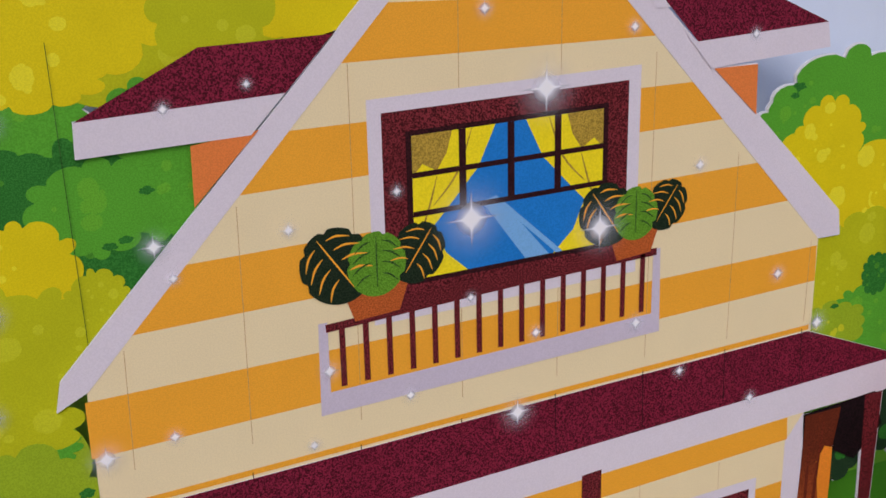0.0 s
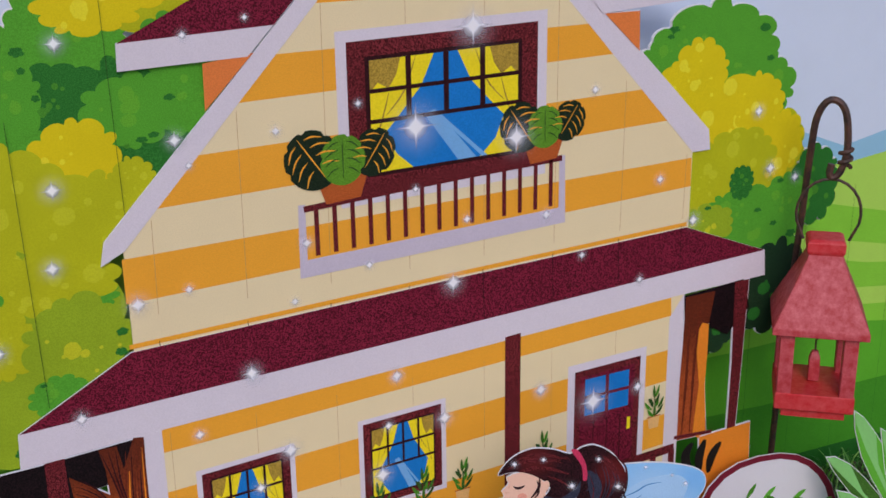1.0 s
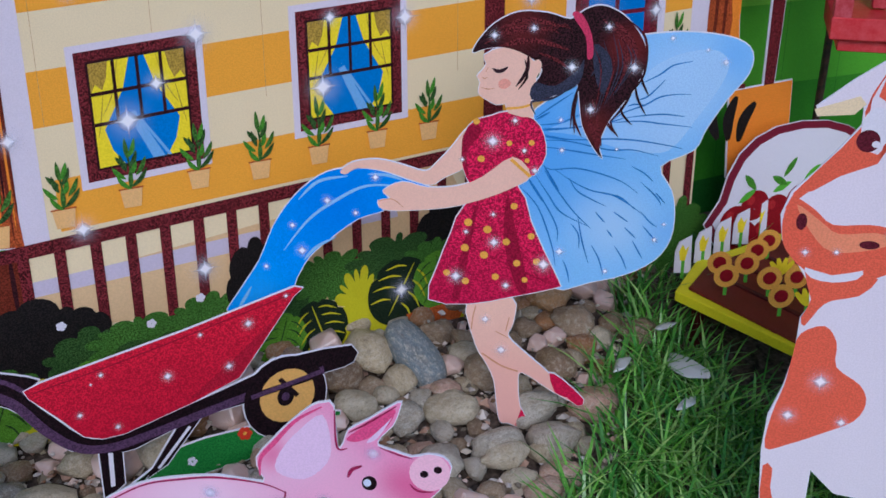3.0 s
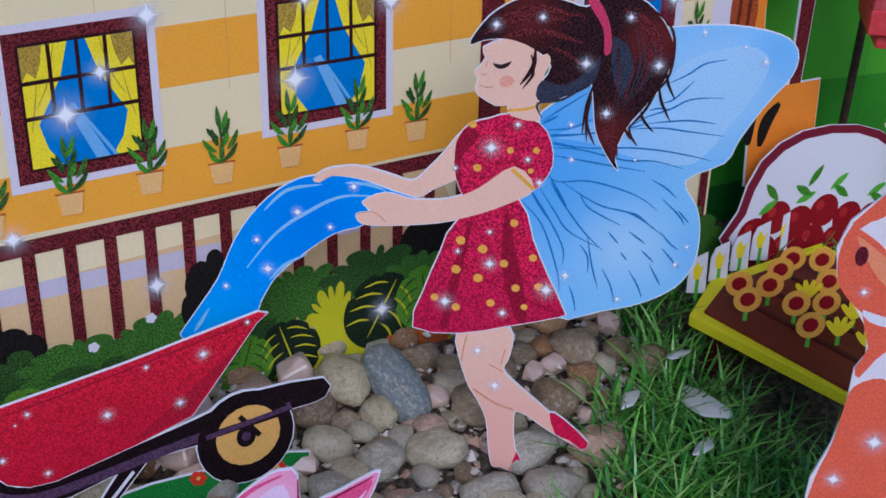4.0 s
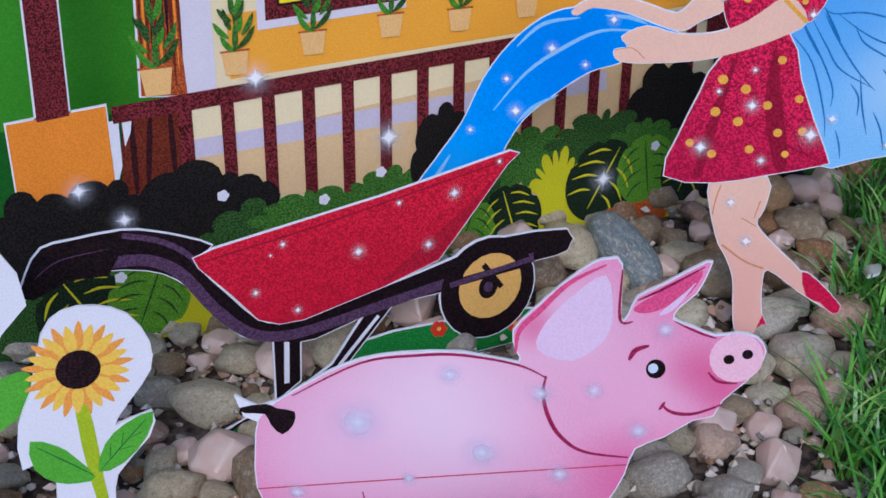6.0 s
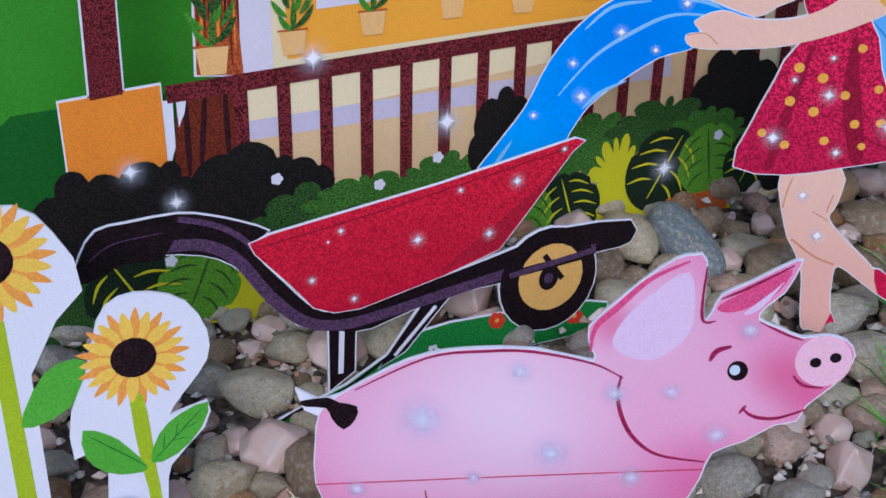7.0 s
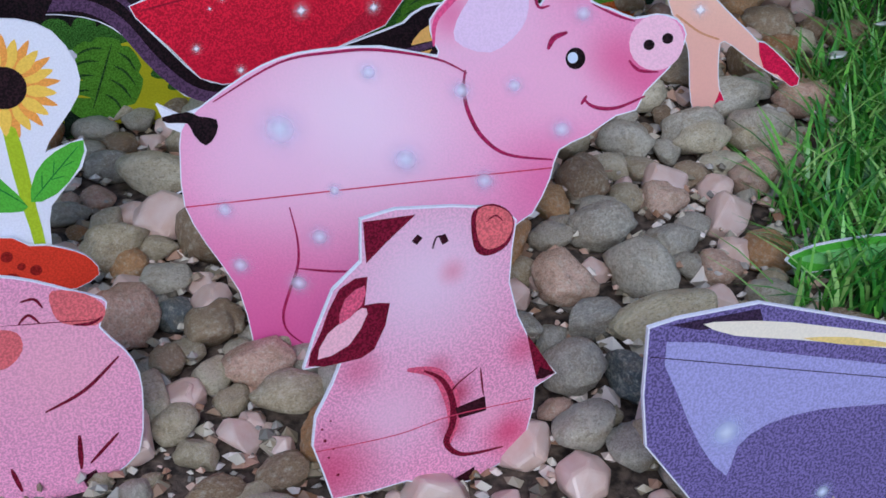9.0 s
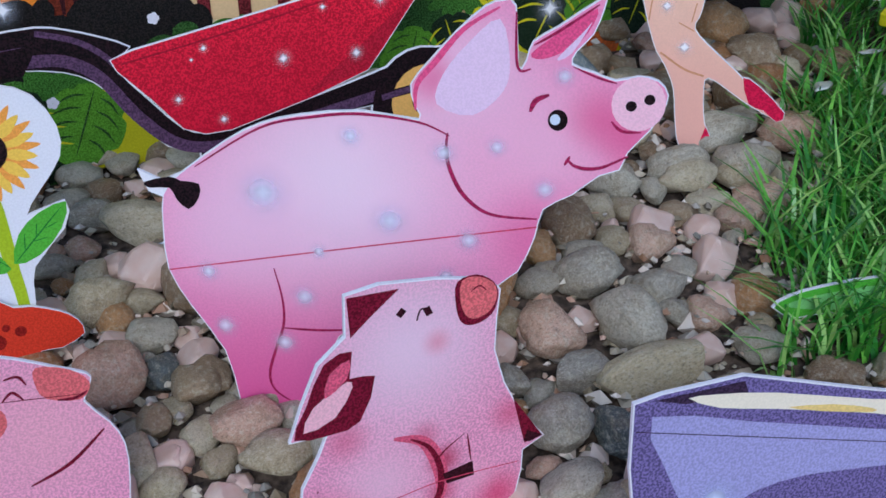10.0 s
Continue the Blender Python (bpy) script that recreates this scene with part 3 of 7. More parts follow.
for _i, (_u, _v) in enumerate(((83, 138), (115.4, 143), (148.8, 148), (183.6, 152), (216.1, 151.5), (248.9, 154.5), (282.7, 158), (313.8, 160), (380, 164), (479.2, 178))):
    potted(house, _u, _v + (5 if _i < 7 else 3), 1.3 if _i == 0 else 1.12, _i)
house.start("porch_rail")
house.line("brown", 13, [(64, 137), (200, 145), (340, 152), (500, 159)], 7.2)
for _i in range(24):
    house.start("baluster")
    _u = 93 + _i * 17.6
    house.line("brown", 12, [(_u, 136 + _i * .95), (_u, 80)], 5.6)
for _i, (_mat, _u, _v, _rx, _ry, _n, _d) in enumerate((
        ("bush_dark", 30, 76, 26, 34, 9, .14), ("bush_dark", 54, 86, 22, 26, 8, .14), ("bush_dark", 92, 86, 28, 28, 9, .14), ("bush_dark", 118, 84, 16, 20, 7, .14), ("bush_mid", 120, 72, 26, 20, 11, .2), ("bush_green", 146, 76, 30, 18, 15, .22), ("bush_green", 182, 78, 30, 20, 15, .22),
        ("bush_dark", 210, 96, 18, 28, 8, .14), ("bush_mid", 224, 76, 26, 26, 13, .2), ("bush_dark", 330, 98, 28, 34, 9, .14), ("bush_dark", 362, 84, 26, 30, 9, .14), ("bush_green", 252, 92, 26, 16, 13, .26), ("bush_mid", 292, 94, 30, 16, 13, .26), ("bush_green", 318, 86, 24, 18, 13, .24),
        ("bush_mid", 160, 56, 50, 24, 13, .2), ("bush_green", 62, 64, 34, 18, 13, .22), ("bush_mid", 36, 48, 40, 24, 11, .2), ("bush_yellow", 92, 50, 36, 20, 9, .12), ("bush_green", 128, 56, 34, 18, 13, .24), ("bush_yellow", 270, 72, 15, 22, 17, .34), ("bush_yellow", 262, 46, 34, 20, 9, .16),
        ("bush_green", 216, 52, 22, 24, 13, .24), ("bush_yellow", 330, 66, 20, 14, 13, .3), ("bush_dark", 402, 84, 34, 36, 9, .14), ("bush_mid", 450, 78, 40, 30, 13, .2), ("bush_green", 490, 70, 30, 26, 13, .22), ("bush_yellow", 304, 44, 34, 18, 9, .16))):
    house.start("bush")
    house.bush(_mat, 20 + _i * 0.2, _u, _v, _rx, _ry, _n, _i + 3, _d)
for _u, _v, _r, _t, _m in ((244, 64, 19, .3, "monstera_dark"), (296, 76, 23, -.5, "monstera_dark"), (320, 78, 20, .15, "monstera"), (222, 62, 17, -.3, "monstera"), (44, 54, 24, .5, "monstera_dark"), (72, 56, 20, -.4, "monstera"), (346, 74, 18, -.4, "monstera_dark"), (118, 62, 14, .3, "monstera")):
    monstera(house, _u, _v, _r, _t, _m, "bush_yellow")
for _u, _v in ((226, 36), (318, 50), (206, 30)):
    house.start("flower_pot")
    house.area("terracotta", 30, [(_u - 20, _v + 8), (_u + 20, _v + 10), (_u + 13, _v - 10), (_u - 12, _v - 10)], 1)
for _u, _v in ((106, 96), (151, 87), (178, 96), (60, 66), (324, 88)):
    house.start("blossom")
    for _k in range(5):
        house.disc("print_white", 31, _u + 1.4 * math.cos(_k * 1.257), _v + 1.4 * math.sin(_k * 1.257), 1.3, 1.3)
house.start("dormer_roof")
house.area('roof', 6, [(103.1, 507.1), (156.6, 533.4), (216.4, 534.4), (193.7, 510.5)], 0)
house.start("dormer_fascia")
house.print('white_paint', 4, [(103.1, 507.1), (193.7, 510.5), (218.2, 535.8), (176.9, 493.6), (102.5, 491.7)], 0, 0.2)
house.start("dormer_wall")
house.area('orange_red', 3, [(150, 491.9), (180.4, 495.5), (149.4, 464.5)], 0)
house.start("dormer_roof")
house.area('roof', 6, [(390, 538.7), (451.2, 539.4), (497.2, 518.9), (412.4, 515.1)], 0)
house.start("dormer_fascia")
house.print('white_paint', 4, [(403.2, 521.4), (412.4, 515.1), (497.2, 518.9), (499.7, 505.3), (421.5, 500.5)], 0, 0.2)
house.start("dormer_wall")
house.print('orange_red', 2, [(423.4, 500.3), (451.4, 500.2), (452.3, 473.2)], 0, 0.6)
house.start("chimney")
house.print('white_paint', 1, [(373.6, 576.3), (435.7, 572.9), (438.1, 533.1), (385.1, 533.7)], 0, 0.3)
for u, v, r in [(323.9, 500.1, 31.2), (282.7, 440.1, 35.0), (355.8, 424.8, 27.8), (409.5, 333.6, 9.1), (307.9, 331.2, 19.6), (460.0, 306.3, 9.9), (166.5, 294.6, 12.7), (264.6, 271.5, 12.8), (247.9, 354.1, 9.1), (318.6, 374.0, 9.8), (196.8, 338.5, 8.7), (131.1, 358.6, 9.3), (206.6, 375.5, 11.6), (379.6, 367.8, 12.2), (281.7, 399.7, 7.8), (244.1, 459.2, 7.9), (176.2, 516.2, 6.5), (139.6, 508.9, 8.5), (290.9, 540.3, 10.4), (373.6, 525.7, 9.8), (474.2, 379.9, 11.6), (190.7, 448.2, 9.6), (137.2, 434.1, 8.2), (416.9, 450.2, 10.5), (422.7, 217.0, 31.0), (377.4, 235.8, 13.0), (462.5, 220.0, 14.1), (448.6, 516.3, 8.9)]:
    house.start('sparkle')
    house.star(20, u, v, r * .82)
for u, v, r in [(60.9, 289.6, 12.5), (165.7, 296.5, 15.5), (129.8, 262.2, 11.3), (166.3, 214.6, 12.3), (187.8, 236.5, 17.8), (150.7, 197.9, 19.9), (257.8, 237.2, 10.4), (300.0, 233.0, 17.1), (252.4, 201.3, 19.8), (377.4, 236.8, 15.4), (264.9, 272.9, 11.9), (123.1, 146.0, 14.6), (182.0, 111.9, 15.9), (94.4, 195.7, 12.5)]:
    house.start('sparkle')
    house.star(21, u, v, r * .85)
for u, v, r in [(47.4, 107.2, 12.0), (64.2, 91.7, 10.9), (295.3, 74.5, 14.6)]:
    house.start('sparkle')
    house.star(21, u, v, r * .85)



def crown(sheet, spots, first, seed):
    """A printed tree crown: overlapping bumpy clumps with lighter dabs."""
    rnd = random.Random(seed)
    for i, (mat, u, v, rx, ry) in enumerate(spots):
        sheet.start("clump")
        if mat in ("tree_green", "tree_deep", "tree_dark") and i < first:
            sheet.slab("card", -120 + i * .5, [tuple(p) for p in scallop(u, v, rx, ry, 12, .15, seed + i)], 0, .8)
        sheet.face(mat, -119 + i * .5, scallop(u, v, rx, ry, 12, .15, seed + i))
        for _ in range(7):
            a, b = rnd.uniform(0, 6.28), rnd.uniform(.1, .78)
            dab = {"tree_green": "green_dab", "tree_deep": "deep_dab", "tree_lime": "lime_dab", "tree_yellow": "yellow_dab", "tree_olive": "lime_dab", "tree_dark": "tree_deep"}[mat]
            k = rnd.choice((.04, .06, .09, .16)) * min(rx, 40)
            sheet.bush(dab, -118.8 + i * .5, u + rx * b * math.cos(a), v + ry * b * math.sin(a), k, k * rnd.uniform(.8, 1.2), 7, seed + _, .08)
        if mat in ("tree_green", "tree_olive"):
            for _ in range(3):
                a = rnd.uniform(0, 6.28)
                sheet.bush("tree_deep", -118.7 + i * .5, u + rx * .8 * math.cos(a), v + ry * .8 * math.sin(a), min(rx, 40) * .13, min(ry, 40) * .09, 5, seed + 40 + _, .3)


crown(house, (('tree_green', 22, 456, 38, 34),
              ('tree_green', 57, 482, 35, 47),
              ('tree_green', 78, 514, 35, 34),
              ('tree_deep', 104, 460, 47, 40),
              ('tree_lime', 120, 546, 50, 36),
              ('tree_lime', 165, 551, 48, 42),
              ('tree_lime', 219, 563, 38, 28),
              ('tree_green', 146, 477, 26, 29),
              ('tree_lime', 18, 415, 42, 38),
              ('tree_olive', 37, 342, 63, 63),
              ('tree_olive', -2, 302, 66, 42),
              ('tree_yellow', 112, 559, 39, 36),
              ('tree_yellow', 91, 528, 30, 16),
              ('tree_green', 136, 504, 22, 19),
              ('tree_yellow', 205, 555, 32, 26),
              ('tree_lime', 165, 554, 29, 34),
              ('tree_deep', 69, 481, 30, 19),
              ('tree_green', 108, 469, 29, 22),
              ('tree_green', 42, 481, 20, 25),
              ('tree_yellow', 75, 444, 26, 25),
              ('tree_lime', 34, 425, 38, 33),
              ('tree_lime', 75, 411, 40, 27),
              ('tree_lime', 105, 429, 14, 14),
              ('tree_green', 64, 364, 29, 12),
              ('tree_lime', 49, 375, 47, 20),
              ('tree_green', 7, 370, 20, 17),
              ('tree_lime', 18, 343, 27, 24),
              ('tree_olive', 65, 336, 32, 32),
              ('tree_green', 52, 305, 19, 14)), 10, 5)
crown(house, (('tree_green', 522, 468, 59, 35),
              ('tree_green', 567, 437, 30, 26),
              ('tree_green', 482, 464, 25, 20),
              ('tree_lime', 579, 388, 34, 36),
              ('tree_deep', 624, 354, 27, 33),
              ('tree_green', 565, 327, 52, 38),
              ('tree_dark', 589, 276, 41, 40),
              ('tree_dark', 533, 254, 25, 25),
              ('tree_yellow', 508, 453, 26, 25),
              ('tree_yellow', 538, 420, 51, 28),
              ('tree_yellow', 563, 425, 25, 24),
              ('tree_yellow', 584, 392, 27, 27),
              ('tree_yellow', 494, 446, 25, 17),
              ('tree_lime', 547, 384, 38, 26),
              ('tree_lime', 517, 372, 26, 31),
              ('tree_green', 545, 340, 31, 21),
              ('tree_olive', 521, 336, 27, 18),
              ('tree_green', 597, 345, 27, 23),
              ('tree_deep', 552, 366, 12, 14)), 8, 25)

for _u, _v0, _v1 in ((44, 300, 470), (100, 330, 540), (12, 290, 430)):
    house.start("print_seam")
    house.line("bush_mid", -60, [(_u, _v0), (_u - 4, _v1)], .3)
for _u, _v, _r in ((60, 430, 13), (55, 385, 12), (100, 355, 14), (70, 510, 12), (130, 450, 12), (20, 340, 12), (560, 420, 11), (575, 375, 12), (505, 345, 12), (190, 565, 14), (600, 365, 10)):
    house.start("sparkle")
    house.star(34, _u, _v, _r)
house.make("house_cutout", "printed paper house front with yellow stripes, red roof, porch and trees", "house")


# ---- paper figures ----
# the paper doll with wings that pours water
doll = Sheet(.278, .481, -30.1)
doll.print('wing', 0, [(76.1, 241.6), (96.9, 245.9), (116.7, 246.9), (134.8, 244), (142.2, 238.1), (141.4, 228.1), (132.8, 215.9), (124.4, 201.1), (119.8, 191), (104.8, 182.6), (111, 170.3), (113.2, 158.6), (112.2, 145.2), (105.6, 134), (91.6, 125.7), (74.7, 121), (56.3, 117.4), (48.7, 142.6), (37.5, 174), (42, 204.4), (54, 216.9), (66.7, 231.5)], 3, 0.55)
doll.area('wing_pale', 1, [(91.5, 221), (97.1, 229.6), (109.1, 236.6), (123.2, 239.2), (130.8, 235.7), (131.8, 228.3), (126.1, 216.3), (119.3, 205.7), (112.4, 194.9), (104.7, 189.3), (87.9, 190.4), (64, 197.4), (50.5, 199.5), (68.2, 207.2)], 3)
doll.line('vein', 3, [(45.2, 205.5), (53.1, 211.5), (62.5, 218.2)], 0.75, 0.25)
doll.line('vein', 3, [(46.2, 202), (56.9, 203.3), (66.5, 208)], 0.75, 0.25)
doll.line('vein', 3, [(48, 200.3), (62.1, 200.9), (80, 204.2), (86.4, 206.2)], 0.75, 0.25)
doll.line('vein', 3, [(80, 204.2), (86.2, 208.8), (95.6, 212.6), (101.8, 216.3), (108.1, 217.7), (116.2, 218)], 0.75, 0.25)
doll.line('vein', 3, [(93, 222.7), (101.4, 227.2), (107.3, 231.6), (115.9, 233.6)], 0.75, 0.25)
doll.line('vein', 3, [(92.1, 215), (96.8, 216.9), (104.1, 224.8)], 0.75, 0.25)
doll.line('vein', 3, [(95.6, 212.6), (90.7, 212.8), (87.5, 211.8)], 0.75, 0.25)
doll.line('vein', 3, [(86.4, 206.2), (102.6, 208.2), (114.2, 207.3)], 0.75, 0.25)
doll.line('vein', 3, [(80.1, 203.7), (93.2, 204.7), (103.1, 203.7), (118.1, 202.2)], 0.75, 0.25)
doll.line('vein', 3, [(48.2, 197.7), (62.5, 195.1), (80.8, 195.8), (94.1, 195.1), (107.6, 193), (114.4, 191.5)], 0.75, 0.25)
doll.line('vein', 3, [(48.3, 194.5), (60.9, 194.3), (79.6, 190.4), (91.2, 190.5), (103.2, 187.8)], 0.75, 0.25)
doll.line('vein', 3, [(48.5, 191.5), (59.5, 190.1), (73.1, 188), (88.3, 185.9)], 0.75, 0.25)
doll.line('vein', 3, [(49.1, 182.5), (53.4, 180), (65.2, 180.8), (77.2, 178.2), (87.7, 174.1), (95, 168.8)], 0.75, 0.25)
doll.line('vein', 3, [(55.1, 180), (64, 174), (72.8, 169.7), (83.3, 167.4), (92.3, 162.2), (97.8, 157.7)], 0.75, 0.25)
doll.line('vein', 3, [(62.2, 175.7), (66, 169.5), (73.2, 165.1), (80.3, 161.7)], 0.75, 0.25)
doll.line('vein', 3, [(50.1, 179.8), (55.7, 170.9), (65.2, 158.2), (73.5, 150)], 0.75, 0.25)
doll.line('vein', 3, [(46, 176.9), (52.5, 167), (59.1, 157.9), (72.6, 150.9)], 0.75, 0.25)
doll.line('vein', 3, [(42.6, 175.9), (51.1, 162.3), (57.1, 150.2), (57.5, 142.5)], 0.75, 0.25)
doll.line('vein', 3, [(38.6, 171.1), (47.8, 160.3), (55.1, 140.4), (57, 129.7)], 0.75, 0.25)
doll.line('vein', 3, [(67, 156.4), (69.7, 143.1), (73.2, 131.5)], 0.75, 0.25)
doll.line('vein', 3, [(63.8, 152.4), (67.7, 146.8), (68.3, 139.1)], 0.75, 0.25)
doll.line('vein', 3, [(74.2, 141.3), (78.3, 133.7), (80.8, 124.9)], 0.75, 0.25)
doll.line('vein', 3, [(60.8, 132.9), (63, 127), (64.3, 120.7)], 0.75, 0.25)
doll.line('vein', 3, [(85.6, 140.9), (89.7, 134.2), (92, 128.4)], 0.75, 0.25)
doll.line('vein', 3, [(94, 144.1), (97.1, 138.5), (99.3, 134.6)], 0.75, 0.25)
doll.line('vein', 3, [(81.4, 149.4), (84.3, 145.6)], 0.75, 0.25)
doll.line('vein', 3, [(89.9, 150.7), (95.6, 145.2)], 0.75, 0.25)
doll.line('vein', 3, [(96.8, 159.6), (101.6, 154.1), (105.4, 151.4)], 0.75, 0.25)
doll.line('vein', 3, [(98.4, 152), (106.3, 142.8)], 0.75, 0.25)
doll.line('vein', 3, [(91.2, 182.4), (97.4, 179), (102.1, 174.7)], 0.75, 0.25)
doll.line('vein', 3, [(96.2, 174.4), (103.7, 167.3), (106.7, 162.8)], 0.75, 0.25)
doll.line('vein', 3, [(78.9, 168.1), (86.7, 166.6), (94.1, 160.4)], 0.75, 0.25)
doll.line('vein', 3, [(103.5, 169.2), (108.3, 163.8)], 0.75, 0.25)
doll.line('vein', 3, [(84, 159), (91.4, 153.6)], 0.75, 0.25)
doll.line('vein', 3, [(75.4, 158.6), (80.2, 153.1)], 0.75, 0.25)
doll.line('vein', 3, [(45.3, 204.6), (51.6, 208.3)], 1.1, 0.3)
doll.line('vein', 3, [(48, 199.5), (62.1, 200.9)], 1.1, 0.3)
doll.line('vein', 3, [(48.2, 196.8), (60.8, 195)], 1.1, 0.3)
doll.line('vein', 3, [(50, 181.6), (57.5, 169.1)], 1.1, 0.3)
doll.line('vein', 3, [(42.7, 174.9), (50.2, 163.2)], 1.1, 0.3)
doll.line('hair_red', 18, [(22.2, 242.6), (33.2, 247), (49.2, 246.8)], 1.5, 0.15)
doll.line('hair_red', 18, [(27.2, 239.2), (38.3, 242.8), (52.9, 239.6)], 1.5, 0.15)
doll.line('hair_red', 18, [(34.8, 248.7), (45.8, 250.7), (58.6, 248.7)], 1.5, 0.15)
doll.line('hair_red', 18, [(79.1, 251), (86.1, 243.2), (85.6, 231.7), (82.7, 219.8)], 1.5, 0.15)
doll.line('hair_red', 18, [(82.4, 248.7), (89.7, 239.2), (88.3, 229.2)], 1.5, 0.15)
doll.line('hair_red', 18, [(70.8, 215.9), (74.4, 202.2), (76.4, 191.7)], 1.5, 0.15)
doll.line('hair_red', 18, [(68, 209.8), (71.2, 200.4), (74.9, 189.9)], 1.5, 0.15)
doll.line('hair_red', 18, [(45, 236.8), (53.3, 233.8), (60.1, 229.1)], 1.5, 0.15)
doll.line('hair_red', 18, [(76.3, 237.9), (78.9, 226.4), (76.7, 214.5)], 1.5, 0.15)
doll.line('hair_grey', 18, [(45.1, 207.2), (43.1, 213.2), (52.8, 215.3), (62.2, 221.6)], 1.2, 0.2)
doll.line('hair_grey', 18, [(70, 226.1), (73.5, 232.9), (72.6, 237.8)], 1.2, 0.2)
doll.line('skin_line', 6, [(17.6, 187.6), (30.3, 186.3)], 0.4, 1)
doll.print('skin', 4, [(13.9, 109.9), (36.6, 110.9), (37.1, 97), (34.9, 89.5), (44.3, 79.5), (56.5, 68), (62.3, 57.5), (69.2, 51.6), (57, 58.8), (42.2, 68.8), (40.5, 61), (41.8, 48.6), (44.9, 37.7), (41, 35.8), (35.6, 38.1), (31.8, 38.6), (29.9, 48), (28.1, 63.5), (23.8, 74), (18.4, 84.3)], 3, 0.5)
doll.print('dress_pink', 5, [(56.5, 68.6), (63.1, 65.2), (74.8, 53.4), (72, 49.5), (65.9, 54.5), (59.7, 57.3)], 2, 0.3)
doll.print('dress_pink', 5, [(42.6, 46.8), (47.9, 35.6), (39.6, 36.4)], 1, 0.3)
doll.line('skin_line', 6, [(34.9, 88.6), (28.4, 92.2)], 0.5, 1)
doll.line('skin_line', 6, [(40.1, 69.3), (31.7, 72.3), (21.6, 79.4)], 0.9, 1)
doll.line('skin_line', 6, [(18.3, 106.6), (16.9, 100.5), (16.1, 93.1)], 0.6, 1)
doll.line('skin_line', 6, [(35.2, 100.4), (33.5, 92.4)], 0.5, 1)
doll.print('water', 5, [(-46.4, 178.6), (-29.6, 178), (-15.2, 173.3), (-4.3, 169.8), (-17.6, 171.9), (-26.1, 166.9), (-24.9, 163.3), (-29.3, 161), (-27.4, 157.1), (-39.7, 152.6), (-54.8, 141.1), (-65.2, 131.1), (-71.9, 119.5), (-77.4, 110.7), (-107.7, 98.7), (-101.7, 111.1), (-90.4, 128.6), (-81.8, 148.2), (-71.2, 163.4), (-58.6, 174.3)], 3, 0.55)
doll.line('water_light', 7, [(-15.2, 169.9), (-34.5, 170), (-49.2, 162.9), (-64.3, 151.6), (-77.5, 134.7)], 1.6, 0.2)
doll.line('water_light', 7, [(-44.1, 174.8), (-58.7, 171.7), (-68.8, 162.1)], 1.6, 0.2)
doll.line('water_light', 7, [(-51, 142.7), (-61.2, 136.8), (-67.7, 129.6)], 1.6, 0.2)
doll.line('water_light', 7, [(-95.1, 114.3), (-99.4, 106.9), (-102.3, 102.4)], 1.6, 0.2)
doll.line('water_light', 7, [(-17.6, 173.2), (-24.8, 175.6), (-34.4, 176)], 1.6, 0.2)
doll.print('skin', 8, [(17.1, 202.3), (11.8, 198.4), (6.1, 190.7), (-0.9, 182.8), (-6.8, 178), (-17.6, 181), (-29.5, 183.6), (-41.5, 181.9), (-47.7, 177.3), (-45.3, 175.6), (-39.2, 178.9), (-27.2, 178), (-15.2, 174.1), (-4.3, 171.1), (2.8, 175.3), (12.3, 180.8), (13.7, 191)], 3, 0.5)
doll.print('dress', 9, [(12.7, 161.3), (36.3, 173.4), (44.5, 153.2), (51.4, 137.3), (59.3, 120.9), (57.5, 117.5), (35.3, 111.9), (15.2, 107.6), (-5.5, 109.6), (-1.4, 126.8), (5.7, 146.3)], 2, 0.6)
doll.print('dress', 9, [(24.5, 206.2), (32.5, 208.5), (44.3, 204.9), (49.3, 197.2), (50.6, 187.2), (46.8, 179.5), (43.4, 176.3), (34.8, 181.6), (18.5, 171.5), (13.1, 175.1), (10.5, 185.8), (11.9, 197.2), (16.4, 203.5)], 2, 0.4)
doll.area('dress_deep', 11, [(16.4, 202.3), (20.1, 198.2), (13.3, 188.4), (14, 175.7), (11, 183.3), (11.2, 195.9)], 3)
doll.area('dress_deep', 11, [(33, 167.3), (37.5, 147.6), (43.8, 117.4), (38.9, 115.8), (31.6, 141.9)], 3)
doll.area('dress_deep', 11, [(18.7, 162.8), (14.6, 135.7), (10.1, 111.7), (6.3, 111.5), (12, 141.1)], 3)
doll.print('skin', 12, [(35.1, 186.2), (43.8, 176.8), (32.9, 169.2), (18.7, 163.4), (4.3, 159.6), (-15.2, 157.6), (-27.4, 157.9), (-29.8, 162.3), (-23.7, 163.9), (-27.3, 167.7), (-17.6, 172.5), (-5.5, 169.8), (8.9, 170.8), (20.7, 175.9)], 3, 0.4)
doll.line('dots_yellow', 14, [(34.2, 184.9), (43.6, 176.3)], 1.6, 1)
doll.line('skin_line', 14, [(-29.8, 162.3), (-23, 163.4), (-17.6, 159.3)], 0.4, 1)
doll.line('dress_deep', 14, [(7.5, 144.2), (27, 133), (56.2, 119.1)], 0.45, 1)
doll.print('skin', 12, [(20.7, 235.2), (30.1, 239.2), (40.4, 236.5), (44.7, 228.5), (44.2, 219), (42.7, 212.9), (44.2, 205.7), (32.5, 207.7), (31.2, 212.3), (26.6, 211.7), (19.5, 215.8), (18.3, 218.6), (19.1, 222.5), (17.6, 225.3), (19.6, 227.7), (21.8, 231.3)], 2, 0.4)
doll.line('dots_yellow', 14, [(31.3, 209.9), (38.2, 210.6), (43.2, 212.2)], 1.2, 1)
doll.area('skin_blush', 14, [(27.6, 222.6), (30.6, 224.4), (33.4, 222.2), (31.2, 219.6), (28.2, 219.8)], 3)
